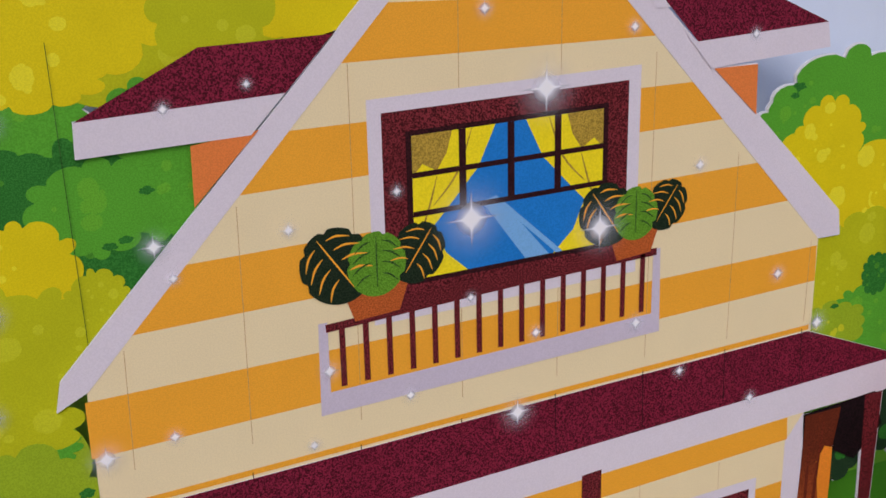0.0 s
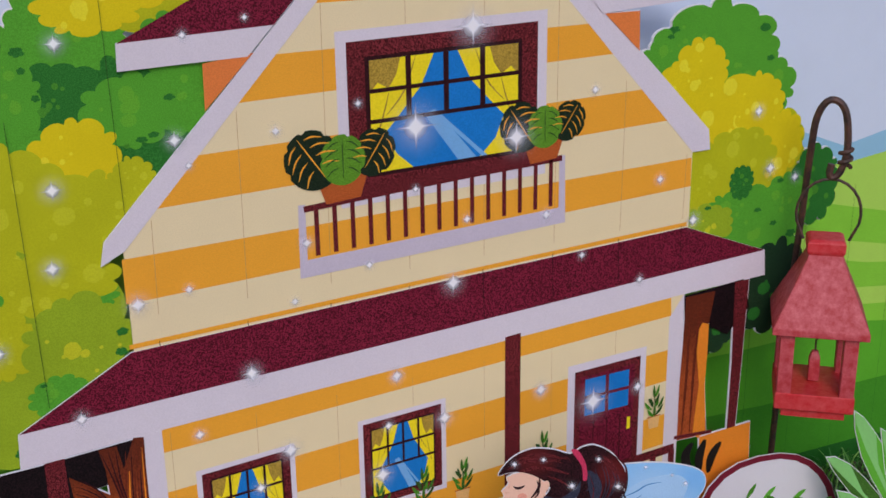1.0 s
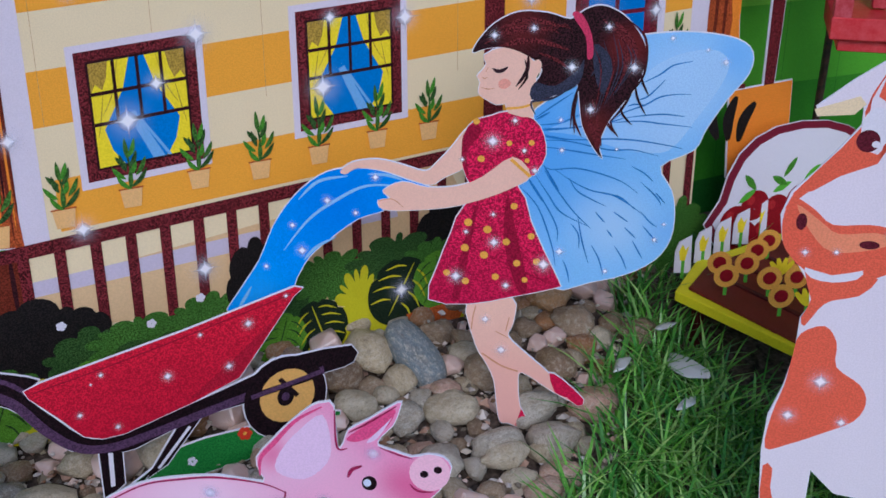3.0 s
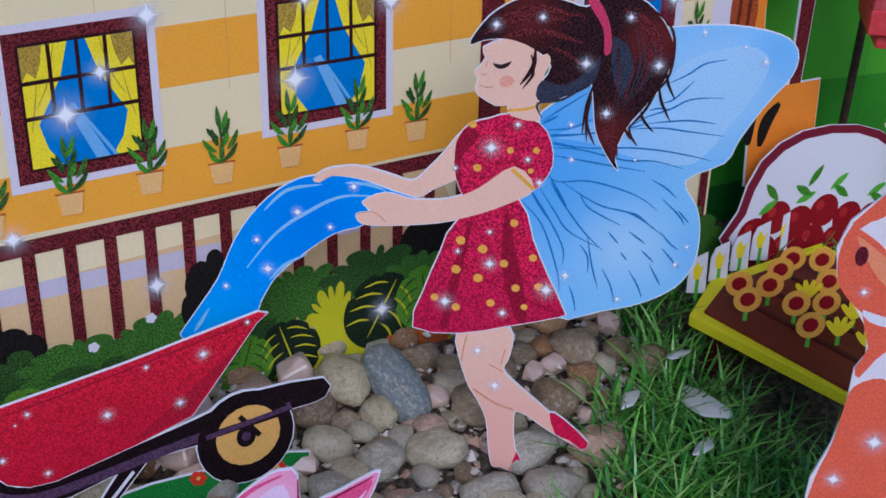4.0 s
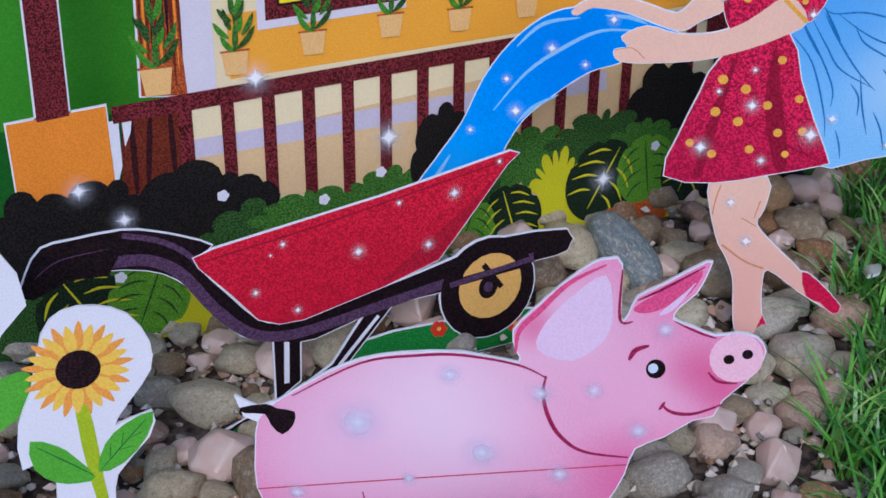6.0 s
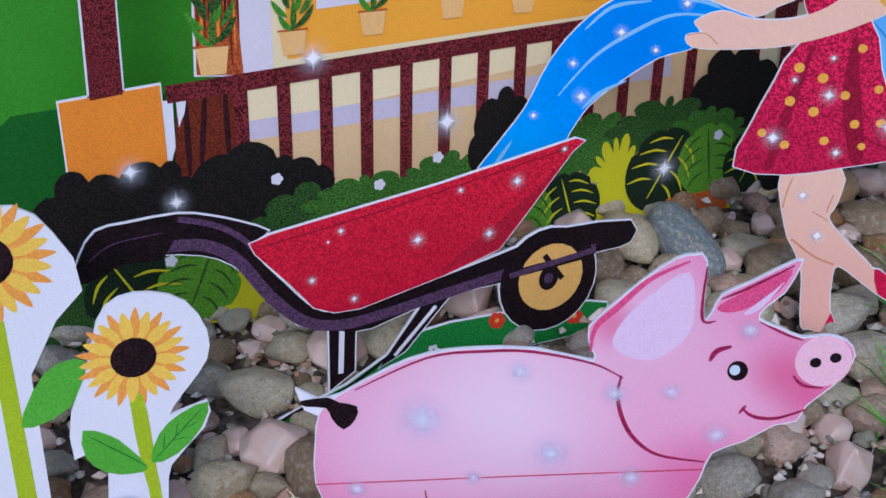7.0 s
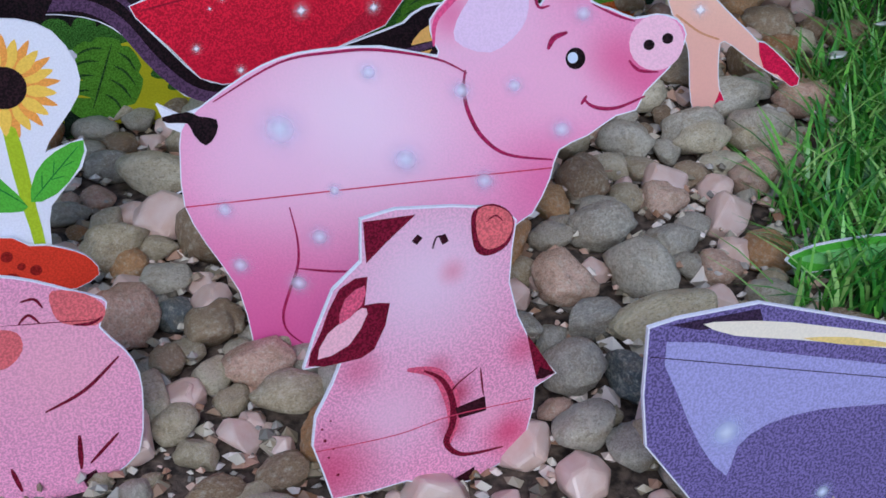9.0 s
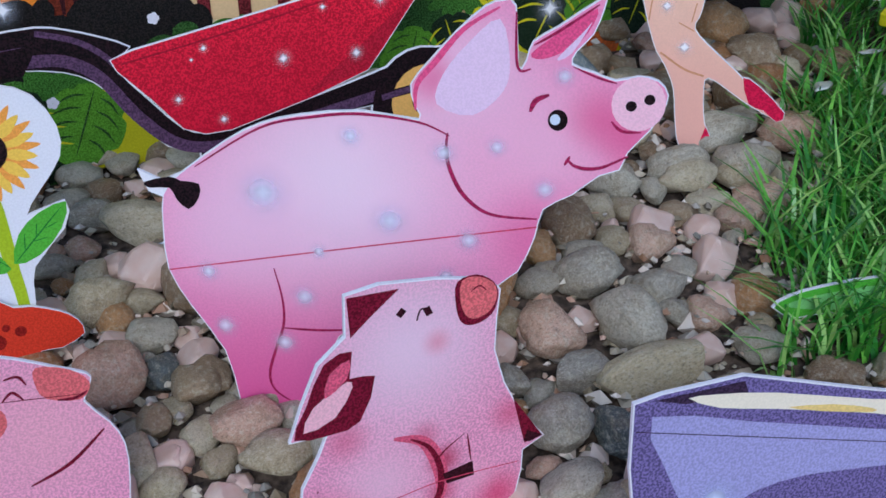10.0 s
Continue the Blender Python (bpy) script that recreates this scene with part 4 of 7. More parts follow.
doll.print('hair', 15, [(15.5, 236.5), (18.7, 242.8), (25.2, 249.9), (36.1, 255.4), (49.5, 255.1), (59.6, 252.4), (66, 256.7), (73.6, 258.7), (82.7, 254.9), (90.1, 247.2), (94.5, 238.2), (93.9, 230.1), (90.3, 220.5), (84.2, 211.9), (79.1, 204.4), (75.3, 193.2), (77, 186.2), (71.8, 193), (66.9, 202.8), (65.1, 214.9), (62.7, 224.3), (55.1, 217.4), (45, 213.7), (42.4, 218.9), (47.6, 228.6), (40.4, 235.4), (30.1, 239), (21.1, 238.3)], 3, 0.5)
doll.area('hair_grey', 17, [(43.1, 214.6), (44.1, 222.6), (53.7, 221.2), (63.5, 229.1), (66.5, 233.9), (65, 223.2), (56.3, 217.5)], 3)
doll.area('hair_grey', 17, [(70.5, 240.9), (77.6, 236.5), (79.5, 227.2), (75.7, 217.6), (71.6, 227)], 3)
doll.line('hair_red', 18, [(21, 240.6), (34.2, 247.8), (52.2, 247.2)], 2.2, 0.2)
doll.line('hair_red', 18, [(30.1, 239.7), (43.5, 242.4), (59.5, 238.3)], 2.2, 0.2)
doll.line('hair_red', 18, [(74.1, 252.4), (83.7, 243.6), (84.7, 232.1)], 2.2, 0.2)
doll.line('hair_red', 18, [(78.5, 252.6), (88.4, 241.5), (88.5, 227.5)], 2.2, 0.2)
doll.line('hair_red', 18, [(70.9, 205.4), (73.9, 196.8), (75.5, 190.7)], 2.2, 0.2)
doll.line('hair_red', 18, [(25.3, 246.4), (38.5, 251.8), (52, 250.6)], 2.2, 0.2)
doll.line('hair', 18, [(64.3, 217.3), (63, 206.3), (66.9, 196.6)], 1.2, 0.2)
doll.line('hair', 18, [(91.9, 227.6), (86.4, 213.2), (79.8, 204.4)], 1.2, 0.2)
doll.line('hair', 18, [(85.1, 252.7), (93.7, 243.9), (94.1, 227.7), (88.2, 218)], 1.2, 0.2)
doll.line('hair', 18, [(39.4, 233.5), (40.9, 226), (36.7, 219.2)], 1.2, 0.2)
doll.line('hair', 18, [(77.4, 205.6), (81.1, 199.6)], 1.2, 0.2)
doll.area('lash', 17, [(24.6, 229.2), (28, 228.6), (32, 230.2), (30.6, 228), (28.2, 226.9), (26, 227.3)], 2)
doll.line('skin_line', 17, [(19.6, 220.0), (22.6, 219.2), (25.6, 219.6)], 0.45, 0.4)
doll.line('skin_line', 17, [(19.9, 225), (21, 224.2), (22.4, 224.8)], 0.4, 0.4)
doll.line('skin_line', 17, [(22.6, 229.6), (21.8, 227.4)], 0.35, 0.4)
doll.line('hair', 18, [(41, 236), (40.4, 228), (35.6, 220.6)], 1.9, 0.15)
for _a, _b in (((66, 226), (61.5, 201)), ((64.5, 222), (63.5, 198)), ((84, 212), (90, 203)), ((80, 206), (84, 197)), ((92, 232), (97, 217)), ((90, 224), (96, 208))):
    doll.line('hair', 18, [_a, ((_a[0] + _b[0]) / 2 - 1.2, (_a[1] + _b[1]) / 2), _b], 1.1, 0.15)
for _k in range(9):
    doll.line('hair_grey' if _k % 3 else 'hair_red', 18.4, [(70.5 + _k * 2.1, 246 - abs(_k - 4) * 1.5), (74.5 + _k * 1.9, 228 + _k * .6), (72 + _k * 1.1, 206 + _k * 1.4)], .55, 0.1)
    doll.line('hair_red', 18.4, [(22 + _k * 3.6, 241.5 + _k * .6), (33 + _k * 3, 246 + _k * .5), (48 + _k * 1.6, 247 + _k * .4 - (_k % 3) * 2)], .5, 0.1)
doll.print('skin', 16, [(41.4, 230.7), (45.7, 233.7), (47.3, 230.5), (44.8, 225), (41.7, 223.2)], 2, 0.1)
doll.area('band_pink', 19, [(60.1, 254.7), (64.6, 254.8), (69.3, 245.5), (70.4, 235.8), (67.8, 234.4), (66.7, 244.3)], 3)
for u, v, r in [(17.6, 203.5, 1.6), (20.0, 184.9, 1.7), (33.2, 192.9, 1.4), (43.7, 193.3, 1.4), (41.8, 184.4, 1.2), (14.1, 152.0, 2.0), (23.5, 148.4, 2.0), (36.2, 160.9, 1.7), (32.8, 142.0, 1.8), (22.0, 134.7, 2.0), (12.5, 138.4, 2.0), (44.9, 145.2, 1.7), (38.2, 130.6, 1.8), (27.8, 123.0, 1.8), (12.9, 120.3, 1.8), (3.6, 124.7, 1.7), (42.3, 121.6, 1.5), (48.0, 131.6, 1.8)]:
    doll.disc('dots_yellow', 13, u, v, r, r)
for u, v, r in [(25.4, 193.9, 7.9), (11.0, 184.5, 3.1), (40.4, 189.4, 3.5), (45.6, 179.4, 4.6), (35.7, 204.2, 3.9), (26.7, 141.7, 6.4), (8.1, 123.0, 7.6), (33.0, 118.4, 4.8), (26.2, 156.5, 3.2), (51.3, 130.4, 8.5), (13.0, 147.1, 3.3), (25.4, 244.6, 5.0), (43.2, 248.1, 4.2), (61.1, 230.2, 6.1), (70.5, 210.2, 5.2), (89.4, 230.4, 5.9), (77.0, 249.1, 4.2), (-54.6, 162.1, 5.5), (-72.4, 148.6, 4.3), (-68.2, 135.1, 6.6), (-40.9, 155.8, 3.8), (-86.8, 126.0, 3.8), (-30.8, 174.6, 5.0), (23.1, 99.3, 5.7), (31.3, 81.9, 6.9), (58.0, 190.0, 3.5), (58.8, 137.6, 5.5), (130.6, 233.5, 4.2), (105.9, 244.3, 3.3), (81.6, 127.5, 3.8), (104.5, 144.9, 3.6), (122.1, 239.1, 2.5), (57.0, 204.9, 3.2), (108.5, 153.1, 2.7), (83.7, 191.0, 2.2)]:
    doll.star(20, u, v, r)
doll.make("paper_doll", "paper doll cutout in red dotted dress with blue wings", "paper doll")

# the red wheelbarrow
barrow = Sheet(0, .497, 0)
barrow.start("grass_base", "printed strip of green lawn with small flowers")
barrow.print('lawn_print', 0, [(70.8, 13.2), (85.1, 24.1), (113.3, 34.3), (137.5, 48.4), (157, 53.4), (219.2, 51.3), (227.8, 45.5), (211.9, 36.4), (137.2, 32.7), (98.5, 18), (72.9, 10.5)], 2, 0.55)
for u, v, r in [(179.4, 50.0, 1.6), (178.3, 48.2, 1.6), (176.0, 48.7, 1.6), (174.8, 51.0, 1.6), (175.9, 52.8, 1.6), (178.2, 52.3, 1.6)]:
    barrow.disc('petal_red', 3, u, v, r, r)
for u, v, r in [(177.1, 50.5, 1.0)]:
    barrow.disc('dots_yellow', 4, u, v, r, r)
for u, v, r in [(98.5, 22.5, 1.4), (97.4, 20.7, 1.4), (95.3, 21.3, 1.4), (94.4, 23.6, 1.4), (95.6, 25.4, 1.3), (97.6, 24.8, 1.4)]:
    barrow.disc('petal_red', 3, u, v, r, r)
for u, v, r in [(96.5, 23.1, 0.9)]:
    barrow.disc('dots_yellow', 4, u, v, r, r)
for u, v, r in [(215.2, 45.3, 1.7), (214.1, 43.4, 1.6), (211.6, 43.9, 1.7), (210.3, 46.3, 1.6), (211.4, 48.2, 1.6), (213.9, 47.7, 1.6)]:
    barrow.disc('petal_red', 3, u, v, r, r)
for u, v, r in [(212.8, 45.8, 1.1)]:
    barrow.disc('dots_yellow', 4, u, v, r, r)
for u, v, r in [(151.1, 42.0, 1.1), (150.0, 40.7, 1.1), (148.4, 41.7, 1.1), (148.4, 43.6, 1.1), (150.0, 43.8, 1.1)]:
    barrow.disc('print_white', 3, u, v, r, r)
for u, v, r in [(191.3, 41.9, 1.2), (190.3, 40.6, 1.2), (188.5, 41.5, 1.2), (188.4, 43.5, 1.2), (190.2, 43.7, 1.2)]:
    barrow.disc('print_white', 3, u, v, r, r)
for u, v, r in [(119.3, 30.2, 1.1), (118.3, 28.9, 1.0), (116.7, 29.9, 1.1), (116.8, 31.8, 1.0), (118.4, 32.0, 1.0)]:
    barrow.disc('print_white', 3, u, v, r, r)
barrow.line('ink_black', 3, [(71.9, 12.9), (89.7, 25.6), (113.2, 33), (137.5, 48.4)], 1.4, 1)
barrow.start("frame", "black and purple barrow frame with handle")
barrow.print('ink_black', 5, [(17.2, 96.6), (19.6, 106.6), (25.6, 115), (36, 116.4), (53.5, 117.2), (64.1, 114.8), (74.9, 110.8), (84.9, 105.7), (79.9, 102.8), (78.3, 98.9), (89.8, 83.8), (100.1, 71.4), (108.9, 67.7), (119.1, 68.1), (152.1, 74.8), (176.6, 80.3), (194, 84.8), (204.2, 87.4), (236, 85.9), (236.7, 76.1), (224.6, 74.3), (210.1, 73), (176.8, 67.6), (152.1, 66), (123.4, 57.9), (109.7, 59.5), (94.2, 65.3), (86.1, 75.5), (78.3, 86.5), (70.6, 94.9), (60.8, 100.1), (45.2, 102.9), (33.5, 101.7)], 2, 0.55)
barrow.line('ink_purple', 7, [(46.5, 105.5), (61.2, 104), (72.8, 96.3), (84.2, 79.4), (96.5, 66.5), (109.8, 62), (128.3, 63.2), (176.7, 70.9), (220.5, 75.8)], 4.6, 1)
barrow.line('ink_purple', 7, [(53.3, 115.3), (65.8, 111), (75.4, 104.2), (82, 95.1)], 2.2, 1)
barrow.area('ink_black', 8, [(17, 97), (20, 107), (26, 114.6), (51, 117), (53, 110), (47, 100.5), (33, 101.2), (21, 96)], 0)
barrow.line('ink_purple', 9, [(22, 104), (31, 109.5), (48, 111)], .5, .4)
barrow.start("leg")
barrow.print('ink_black', 2, [(106.4, 64), (117.1, 61.7), (116.3, 40.1), (106.2, 33.3)], 0, 0.8)
barrow.line('card', 4, [(111.5, 59.2), (110.7, 40.1)], 2.2, 1)
barrow.start("leg")
barrow.print('ink_black', 2, [(147.3, 68.2), (157.5, 67.5), (137.4, 44.5), (126.5, 39.1)], 0, 0.8)
barrow.line('card', 4, [(150.2, 62.5), (133, 43.4)], 1.6, 1)
barrow.start("wheel", "black tyre with a tan rim")
barrow.round_print('ink_black', 6, 199.4, 65.3, 21.8, 23.2)
barrow.start("rim", "tan rim with a black hub", True)
barrow.disc('rim_tan', 9, 200.4, 66.2, 14.6, 15.1)
barrow.disc('ink_black', 10, 199.4, 65.9, 4.4, 5.4)
barrow.line('ink_black', 10, [(196.9, 76.7), (205.7, 64.7)], 2.4, 1)
barrow.disc('ink_purple', 11, 199.4, 65.9, 2.1, 2.4)
barrow.line('ink_black', 10, [(181.8, 70.5), (219.3, 74)], 3.6, 1)
barrow.line('ink_purple', 11, [(181.8, 70), (219.2, 75.3)], 2.6, 1)
barrow.start("tub", "red barrow tub with white sparkles")
barrow.print('tub_red', 12, [(77.7, 101.8), (85.8, 104.2), (152.3, 114.6), (207.5, 125.3), (211.3, 123.8), (206.5, 120.2), (183.8, 91.6), (176.5, 82.9), (152.2, 75.3), (119.1, 67.6), (108.9, 67.7), (100.7, 71.3), (90.9, 84.1), (79.5, 97.4)], 1, 0.5)
barrow.line('tub_dark', 14, [(81.3, 99.8), (129.4, 107.3), (205.1, 121.8)], 0.7, 1)
barrow.area('tub_shade', 14, [(176.5, 83.6), (184, 92.6), (203, 117), (188, 104), (172, 92), (150, 77)], 0)
for u, v, r in [(159.3, 110.7, 3.1), (183.0, 111.1, 5.7), (111.8, 101.4, 3.3), (142.1, 92.8, 5.7), (171.9, 90.6, 5.2), (100.2, 83.0, 3.8), (116.5, 72.3, 3.9), (202.6, 121.6, 3.0), (106.8, 97.6, 1.7)]:
    barrow.start('sparkle')
    barrow.star(16, u, v, r)
barrow.make("wheelbarrow_cutout", "red paper wheelbarrow cutout with black frame on a green lawn strip", "wheelbarrow")

# the tip of a lawn strip by the pig's foot
strip = Sheet(0, .405, 0)
strip.start("strip")
strip.print('lawn_print', 0, [(77.0, -3.0), (84.0, 2.0), (90.0, 4.0), (97.0, -1.0), (97.0, -6.0), (87.0, -8.0)], 1, .4)
strip.start("blossom", "small red blossom")
for _k in range(5):
    strip.disc('petal_red', 2, 89.0 + 1.5 * math.cos(_k * 1.257), -2.0 + 1.5 * math.sin(_k * 1.257), 1.2, 1.2)
strip.disc('dots_yellow', 3, 89.0, -2.0, .8, .8)
strip.make("lawn_strip_cutout", "green printed lawn strip with a red blossom among pebbles", "lawn strip")

# the large pig
pig = Sheet(.183, .353, -28.6)
pig.start('body')
pig.print('pig_pink', 0, [(-120.9, 83.8), (-116.7, 89), (-112.7, 92.5), (-99.2, 102), (-88.3, 107.5), (-76, 110.4), (-57.3, 111.8), (-40.3, 109.1), (-41.3, 114.2), (-42.2, 120.3), (-36.8, 127.2), (-28.4, 136.4), (-20.4, 143.4), (-15.6, 145), (-12.1, 143.4), (-11.4, 125.3), (-8.7, 127.7), (-6.8, 133.2), (0.3, 137.6), (11.8, 145.4), (12.6, 143.5), (9.8, 135.7), (5.2, 130.7), (4, 126.5), (10.2, 124.1), (16.7, 121.6), (23, 122.8), (28.7, 121.6), (31.6, 117.4), (30, 112.2), (27.1, 107), (20.9, 99.8), (18.7, 94.3), (13, 92.4), (4.8, 85.8), (-3.6, 80.9), (-6.1, 71.3), (-11.2, 59.3), (-17.4, 54.1), (-19.2, 42.7), (-23.9, 25.5), (-27, 3), (-40.4, 0.1), (-47.3, 20.3), (-61.6, 35.2), (-69.1, 33.9), (-73.5, 23.9), (-80.2, 10.2), (-86.7, 1.2), (-96.7, -0.8), (-103.4, 1.2), (-104.5, 9.3), (-107.4, 27.3), (-116.8, 44.3), (-122.6, 57.8), (-122.4, 73)], 2, 0.5)
pig.start('ear', 'pale lilac inner ear')
pig.area('pig_inner', 4, [(-35, 114.4), (-33, 123.4), (-25.4, 133), (-16.4, 140), (-13.6, 128), (-15.4, 118.6), (-24.5, 111)], 3)
pig.start('ear', 'rose ear')
pig.area('pig_rose', 4, [(-7.6, 129.8), (0.3, 136), (10.8, 143), (8.2, 135.7), (2, 130.7), (-4.3, 128.2)], 3)
pig.area('pig_inner', 5, [(-0.3, 128.2), (6.6, 135.7), (9.4, 138.9), (3.9, 129.9)], 3)
pig.start('snout', 'pale pink snout')
pig.disc('pig_snout', 4, 23.5, 114.8, 7.8, 8.3)
pig.start('nostril', '', True)
for u, v, r in [(21.4, 114.2, 1.6), (26.6, 116.2, 1.6)]:
    pig.disc('ink_black', 6, u, v, r, r)
pig.start('eye', 'black eye with a white glint')
pig.disc('ink_black', 5, 0.4, 109.7, 2.9, 3.3)
pig.disc('sky_print', 7, -0.4, 109.9, 1.5, 1.7)
pig.start('drawn_line', 'dark pink outline strokes')
pig.line('pig_line', 5, [(-32, 105.4), (-32.5, 99.1), (-30.9, 91.8), (-26.8, 84.3), (-19.1, 78.8), (-5.3, 77.5)], 1.35, 0.4)
pig.line('pig_rose', 5, [(-41.3, 112.5), (-40.6, 120.3), (-35.1, 127.2), (-26.8, 136.9), (-16.4, 143.4)], 1.8, 0.3)
pig.line('pig_line', 5, [(-11.8, 142.1), (-11.4, 126), (-7.5, 125.3)], 0.9, 0.4)
pig.line('pig_line', 5, [(-109.9, 93.5), (-88.4, 106.5), (-71, 110.2), (-57.4, 111.1), (-40.6, 108.7), (-31.5, 104.5)], 0.98, 0.4)
pig.line('pig_line', 5, [(2.6, 95.4), (4.2, 98.4)], 1.0, 0.3)
pig.line('pig_line', 5, [(3.4, 97.4), (5.4, 95.4), (9, 94.4), (14, 95), (21.3, 98.6)], 1.2, 0.4)
pig.line('pig_line', 5, [(-88.4, 58.6), (-86.6, 47.2), (-87.1, 37.7), (-90.6, 27.8), (-93.3, 18.8), (-92, 12.1), (-85.3, 6.6)], 0.98, 0.4)
pig.line('pig_line', 5, [(-87.2, 36.6), (-76.4, 36), (-64.8, 36.4)], 0.9, 0.4)
pig.line('pig_line', 5, [(-7.7, 112.2), (-6.1, 115.7), (-2.2, 117.5)], 1.65, 0.4)
pig.line('pig_line', 5, [(15.9, 109.5), (19, 106.5), (24.7, 106.1)], 0.98, 0.4)
pig.line('pig_line', 5, [(-6.8, 132.3), (0.3, 136.5), (11.4, 144.1)], 0.9, 0.4)
pig.line('pig_line', 5, [(4.5, 126), (11.8, 122.7), (17, 121.1)], 0.75, 0.4)
pig.line('pig_seam', 4, [(-122.6, 57.4), (-59.8, 66.9), (-5.3, 74.8)], 0.5, 1)
pig.start('tail', 'black curled tail tuft')
pig.slab('card', 1, [(-128, 92), (-121, 88.5), (-112, 92.5), (-118, 82), (-125.5, 85)], 0, .3)
pig.area('ink_black', 6, [(-126.6, 88.1), (-118.3, 90.1), (-114.9, 88.7), (-109.3, 87.8), (-109.9, 83), (-113.6, 79), (-117.1, 82.5), (-118.8, 86.3), (-125.1, 86.2)], 2)
for u, v, r in [(-89.5, 85.2, 14.2), (-50.5, 76.3, 10.3), (-26.1, 69.9, 7.5), (-109.7, 57.1, 6.5), (-79.2, 48.5, 7.9), (-106.3, 37.1, 7.2), (-61.1, 104.2, 6.5), (-17.3, 101.1, 5.8), (-2.9, 87.5, 7.1), (-33.3, 99.1, 7.1), (2.2, 123.2, 6.1), (-33.4, 56.8, 6.8), (-87.1, 31.2, 7.9), (-73.4, 65.0, 4.8)]:
    pig.start('sparkle')
    pig.star(8, u, v, r, True)
pig.make("paper_pig", "large pink paper pig cutout standing on pebbles", "pig cutout")

# the sitting piglet
piglet = Sheet(0, .321, 0)
piglet.start('body')
piglet.print('piglet_pink', 0, [(104.7, 86.3), (114.1, 87.4), (130, 85.2), (145, 81.8), (148.8, 77.7), (147.7, 69.3), (147, 58.8), (149.9, 47.2), (153.7, 38.7), (158.5, 30.8), (162.8, 24.7), (156, 21.6), (155.6, 14.6), (153.5, 6), (160.4, 1.3), (161.4, -1.6), (148, -1.8), (134.8, -6.2), (127.5, -5.5), (114.9, 0.1), (104.4, -0.3), (92.4, 0.7), (90.4, 9.7), (87.7, 20.3), (89.1, 29.4), (94.5, 39), (97.3, 45.5), (86.9, 46), (90.7, 56), (96.1, 67.6), (104.2, 74.2)], 1, 0.55)
piglet.start('ear', 'dark red ear tip')
piglet.area('piglet_dark', 3, [(105, 85.8), (119.6, 85.1), (111.4, 78.8), (105.4, 73.7)], 1)
piglet.start('snout', 'red round snout')
piglet.area('piglet_dark', 3, [(136.2, 83), (142, 84), (147, 80.6), (148.4, 76), (146.4, 70.6), (141, 68.6), (137, 70.6), (135.6, 77)], 3)
piglet.area('piglet_red', 4, [(137.6, 83), (142, 83.4), (146.8, 80.4), (148, 76), (145.8, 71.8), (141.4, 70.4), (138.4, 72.4), (137, 77.5)], 3)
piglet.line('piglet_dark', 5, [(140, 79), (142.6, 80.4), (145, 78.4)], .5, .3)
piglet.start('ear', 'dark red drooping ear')
piglet.area('piglet_dark', 4, [(87.8, 46.5), (91.6, 55.4), (97.6, 67.7), (105.6, 69.7), (104.4, 61.4), (111.6, 60.4), (106.6, 47.1), (98.4, 45.2)], 2)
piglet.area('piglet_light', 5, [(90.5, 47.9), (93.8, 55.2), (100.3, 58.9), (103.6, 60.7), (105.1, 58.6), (99.6, 50.3)], 2)
piglet.area('piglet_rose', 5, [(97.1, 57.1), (99, 64.4), (104.7, 67.3), (103.6, 61.6)], 2)
piglet.start('leg')
piglet.line('piglet_rose', 3, [(116, 38), (124.6, 34.6), (129, 26), (130, 17), (128, 8.6)], 4.6, 0.2)
piglet.line('piglet_dark', 4, [(121, 36.4), (126.4, 32), (129.6, 24.1), (129.6, 16.1), (127.6, 9.6), (133, 4), (146, 3)], 2.2, 0.25)
piglet.line('piglet_dark', 4, [(99, 60), (104, 52), (110, 60)], 1.6, .3)
piglet.area('ink_maroon', 5, [(130.4, 21.2), (139.9, 22.9), (140.3, 17.7), (131.6, 17.3)], 0)
piglet.line('piglet_dark', 4, [(129.5, 20.9), (129.6, 27.7), (137.5, 33.3)], 0.6, 0.3)
piglet.line('piglet_dark', 4, [(139.4, 23.1), (138.4, 33)], 0.6, 0.3)
piglet.start('arm', 'dark red arm')
piglet.area('piglet_dark', 4, [(153.1, 40.8), (162.8, 24.7), (156.8, 23.9), (155.2, 30.7)], 1)
piglet.area('ink_maroon', 5, [(157.7, 28.1), (162.8, 25.1), (158.7, 23.8), (156.4, 24.8)], 0)
piglet.start('foot')
piglet.area('piglet_red', 4, [(147, -0.4), (155.5, 5.2), (161, -0.2), (153.7, -1.4)], 1)
piglet.area('ink_maroon', 5, [(155.5, 4), (161, -0.4), (156.6, -1.2)], 0)
piglet.area('ink_maroon', 4, [(128.4, -4.6), (136.7, -1.5), (135.8, -6.1), (129.3, -5.9)], 0)
piglet.start('face', 'dark eyes and nose strokes')
piglet.line('ink_maroon', 4, [(119, 76.9), (120.7, 78.6)], 2, 1)
piglet.line('ink_maroon', 4, [(127, 77.6), (128, 75.1)], 2, 1)
piglet.line('ink_maroon', 4, [(124.2, 74.2), (125.4, 77.3), (127.5, 77.2)], 0.5, 1)
piglet.start('print_seam')
piglet.line('pig_seam', 5, [(88.1, 18.3), (111.9, 17.1), (129.5, 18.9), (154.8, 17.9)], 0.35, 1)
for u, v, r in [(91.0, 21.2, 0.5), (91.8, 15.2, 0.4), (90.4, 25.2, 0.4), (93.3, 17.7, 0.3), (94.1, 8.6, 0.5), (93.0, 27.3, 0.3)]:
    piglet.disc('piglet_dark', 4, u, v, r, r)
piglet.make("paper_piglet", "small pink paper piglet cutout sitting upright on pebbles", "pig cutout")

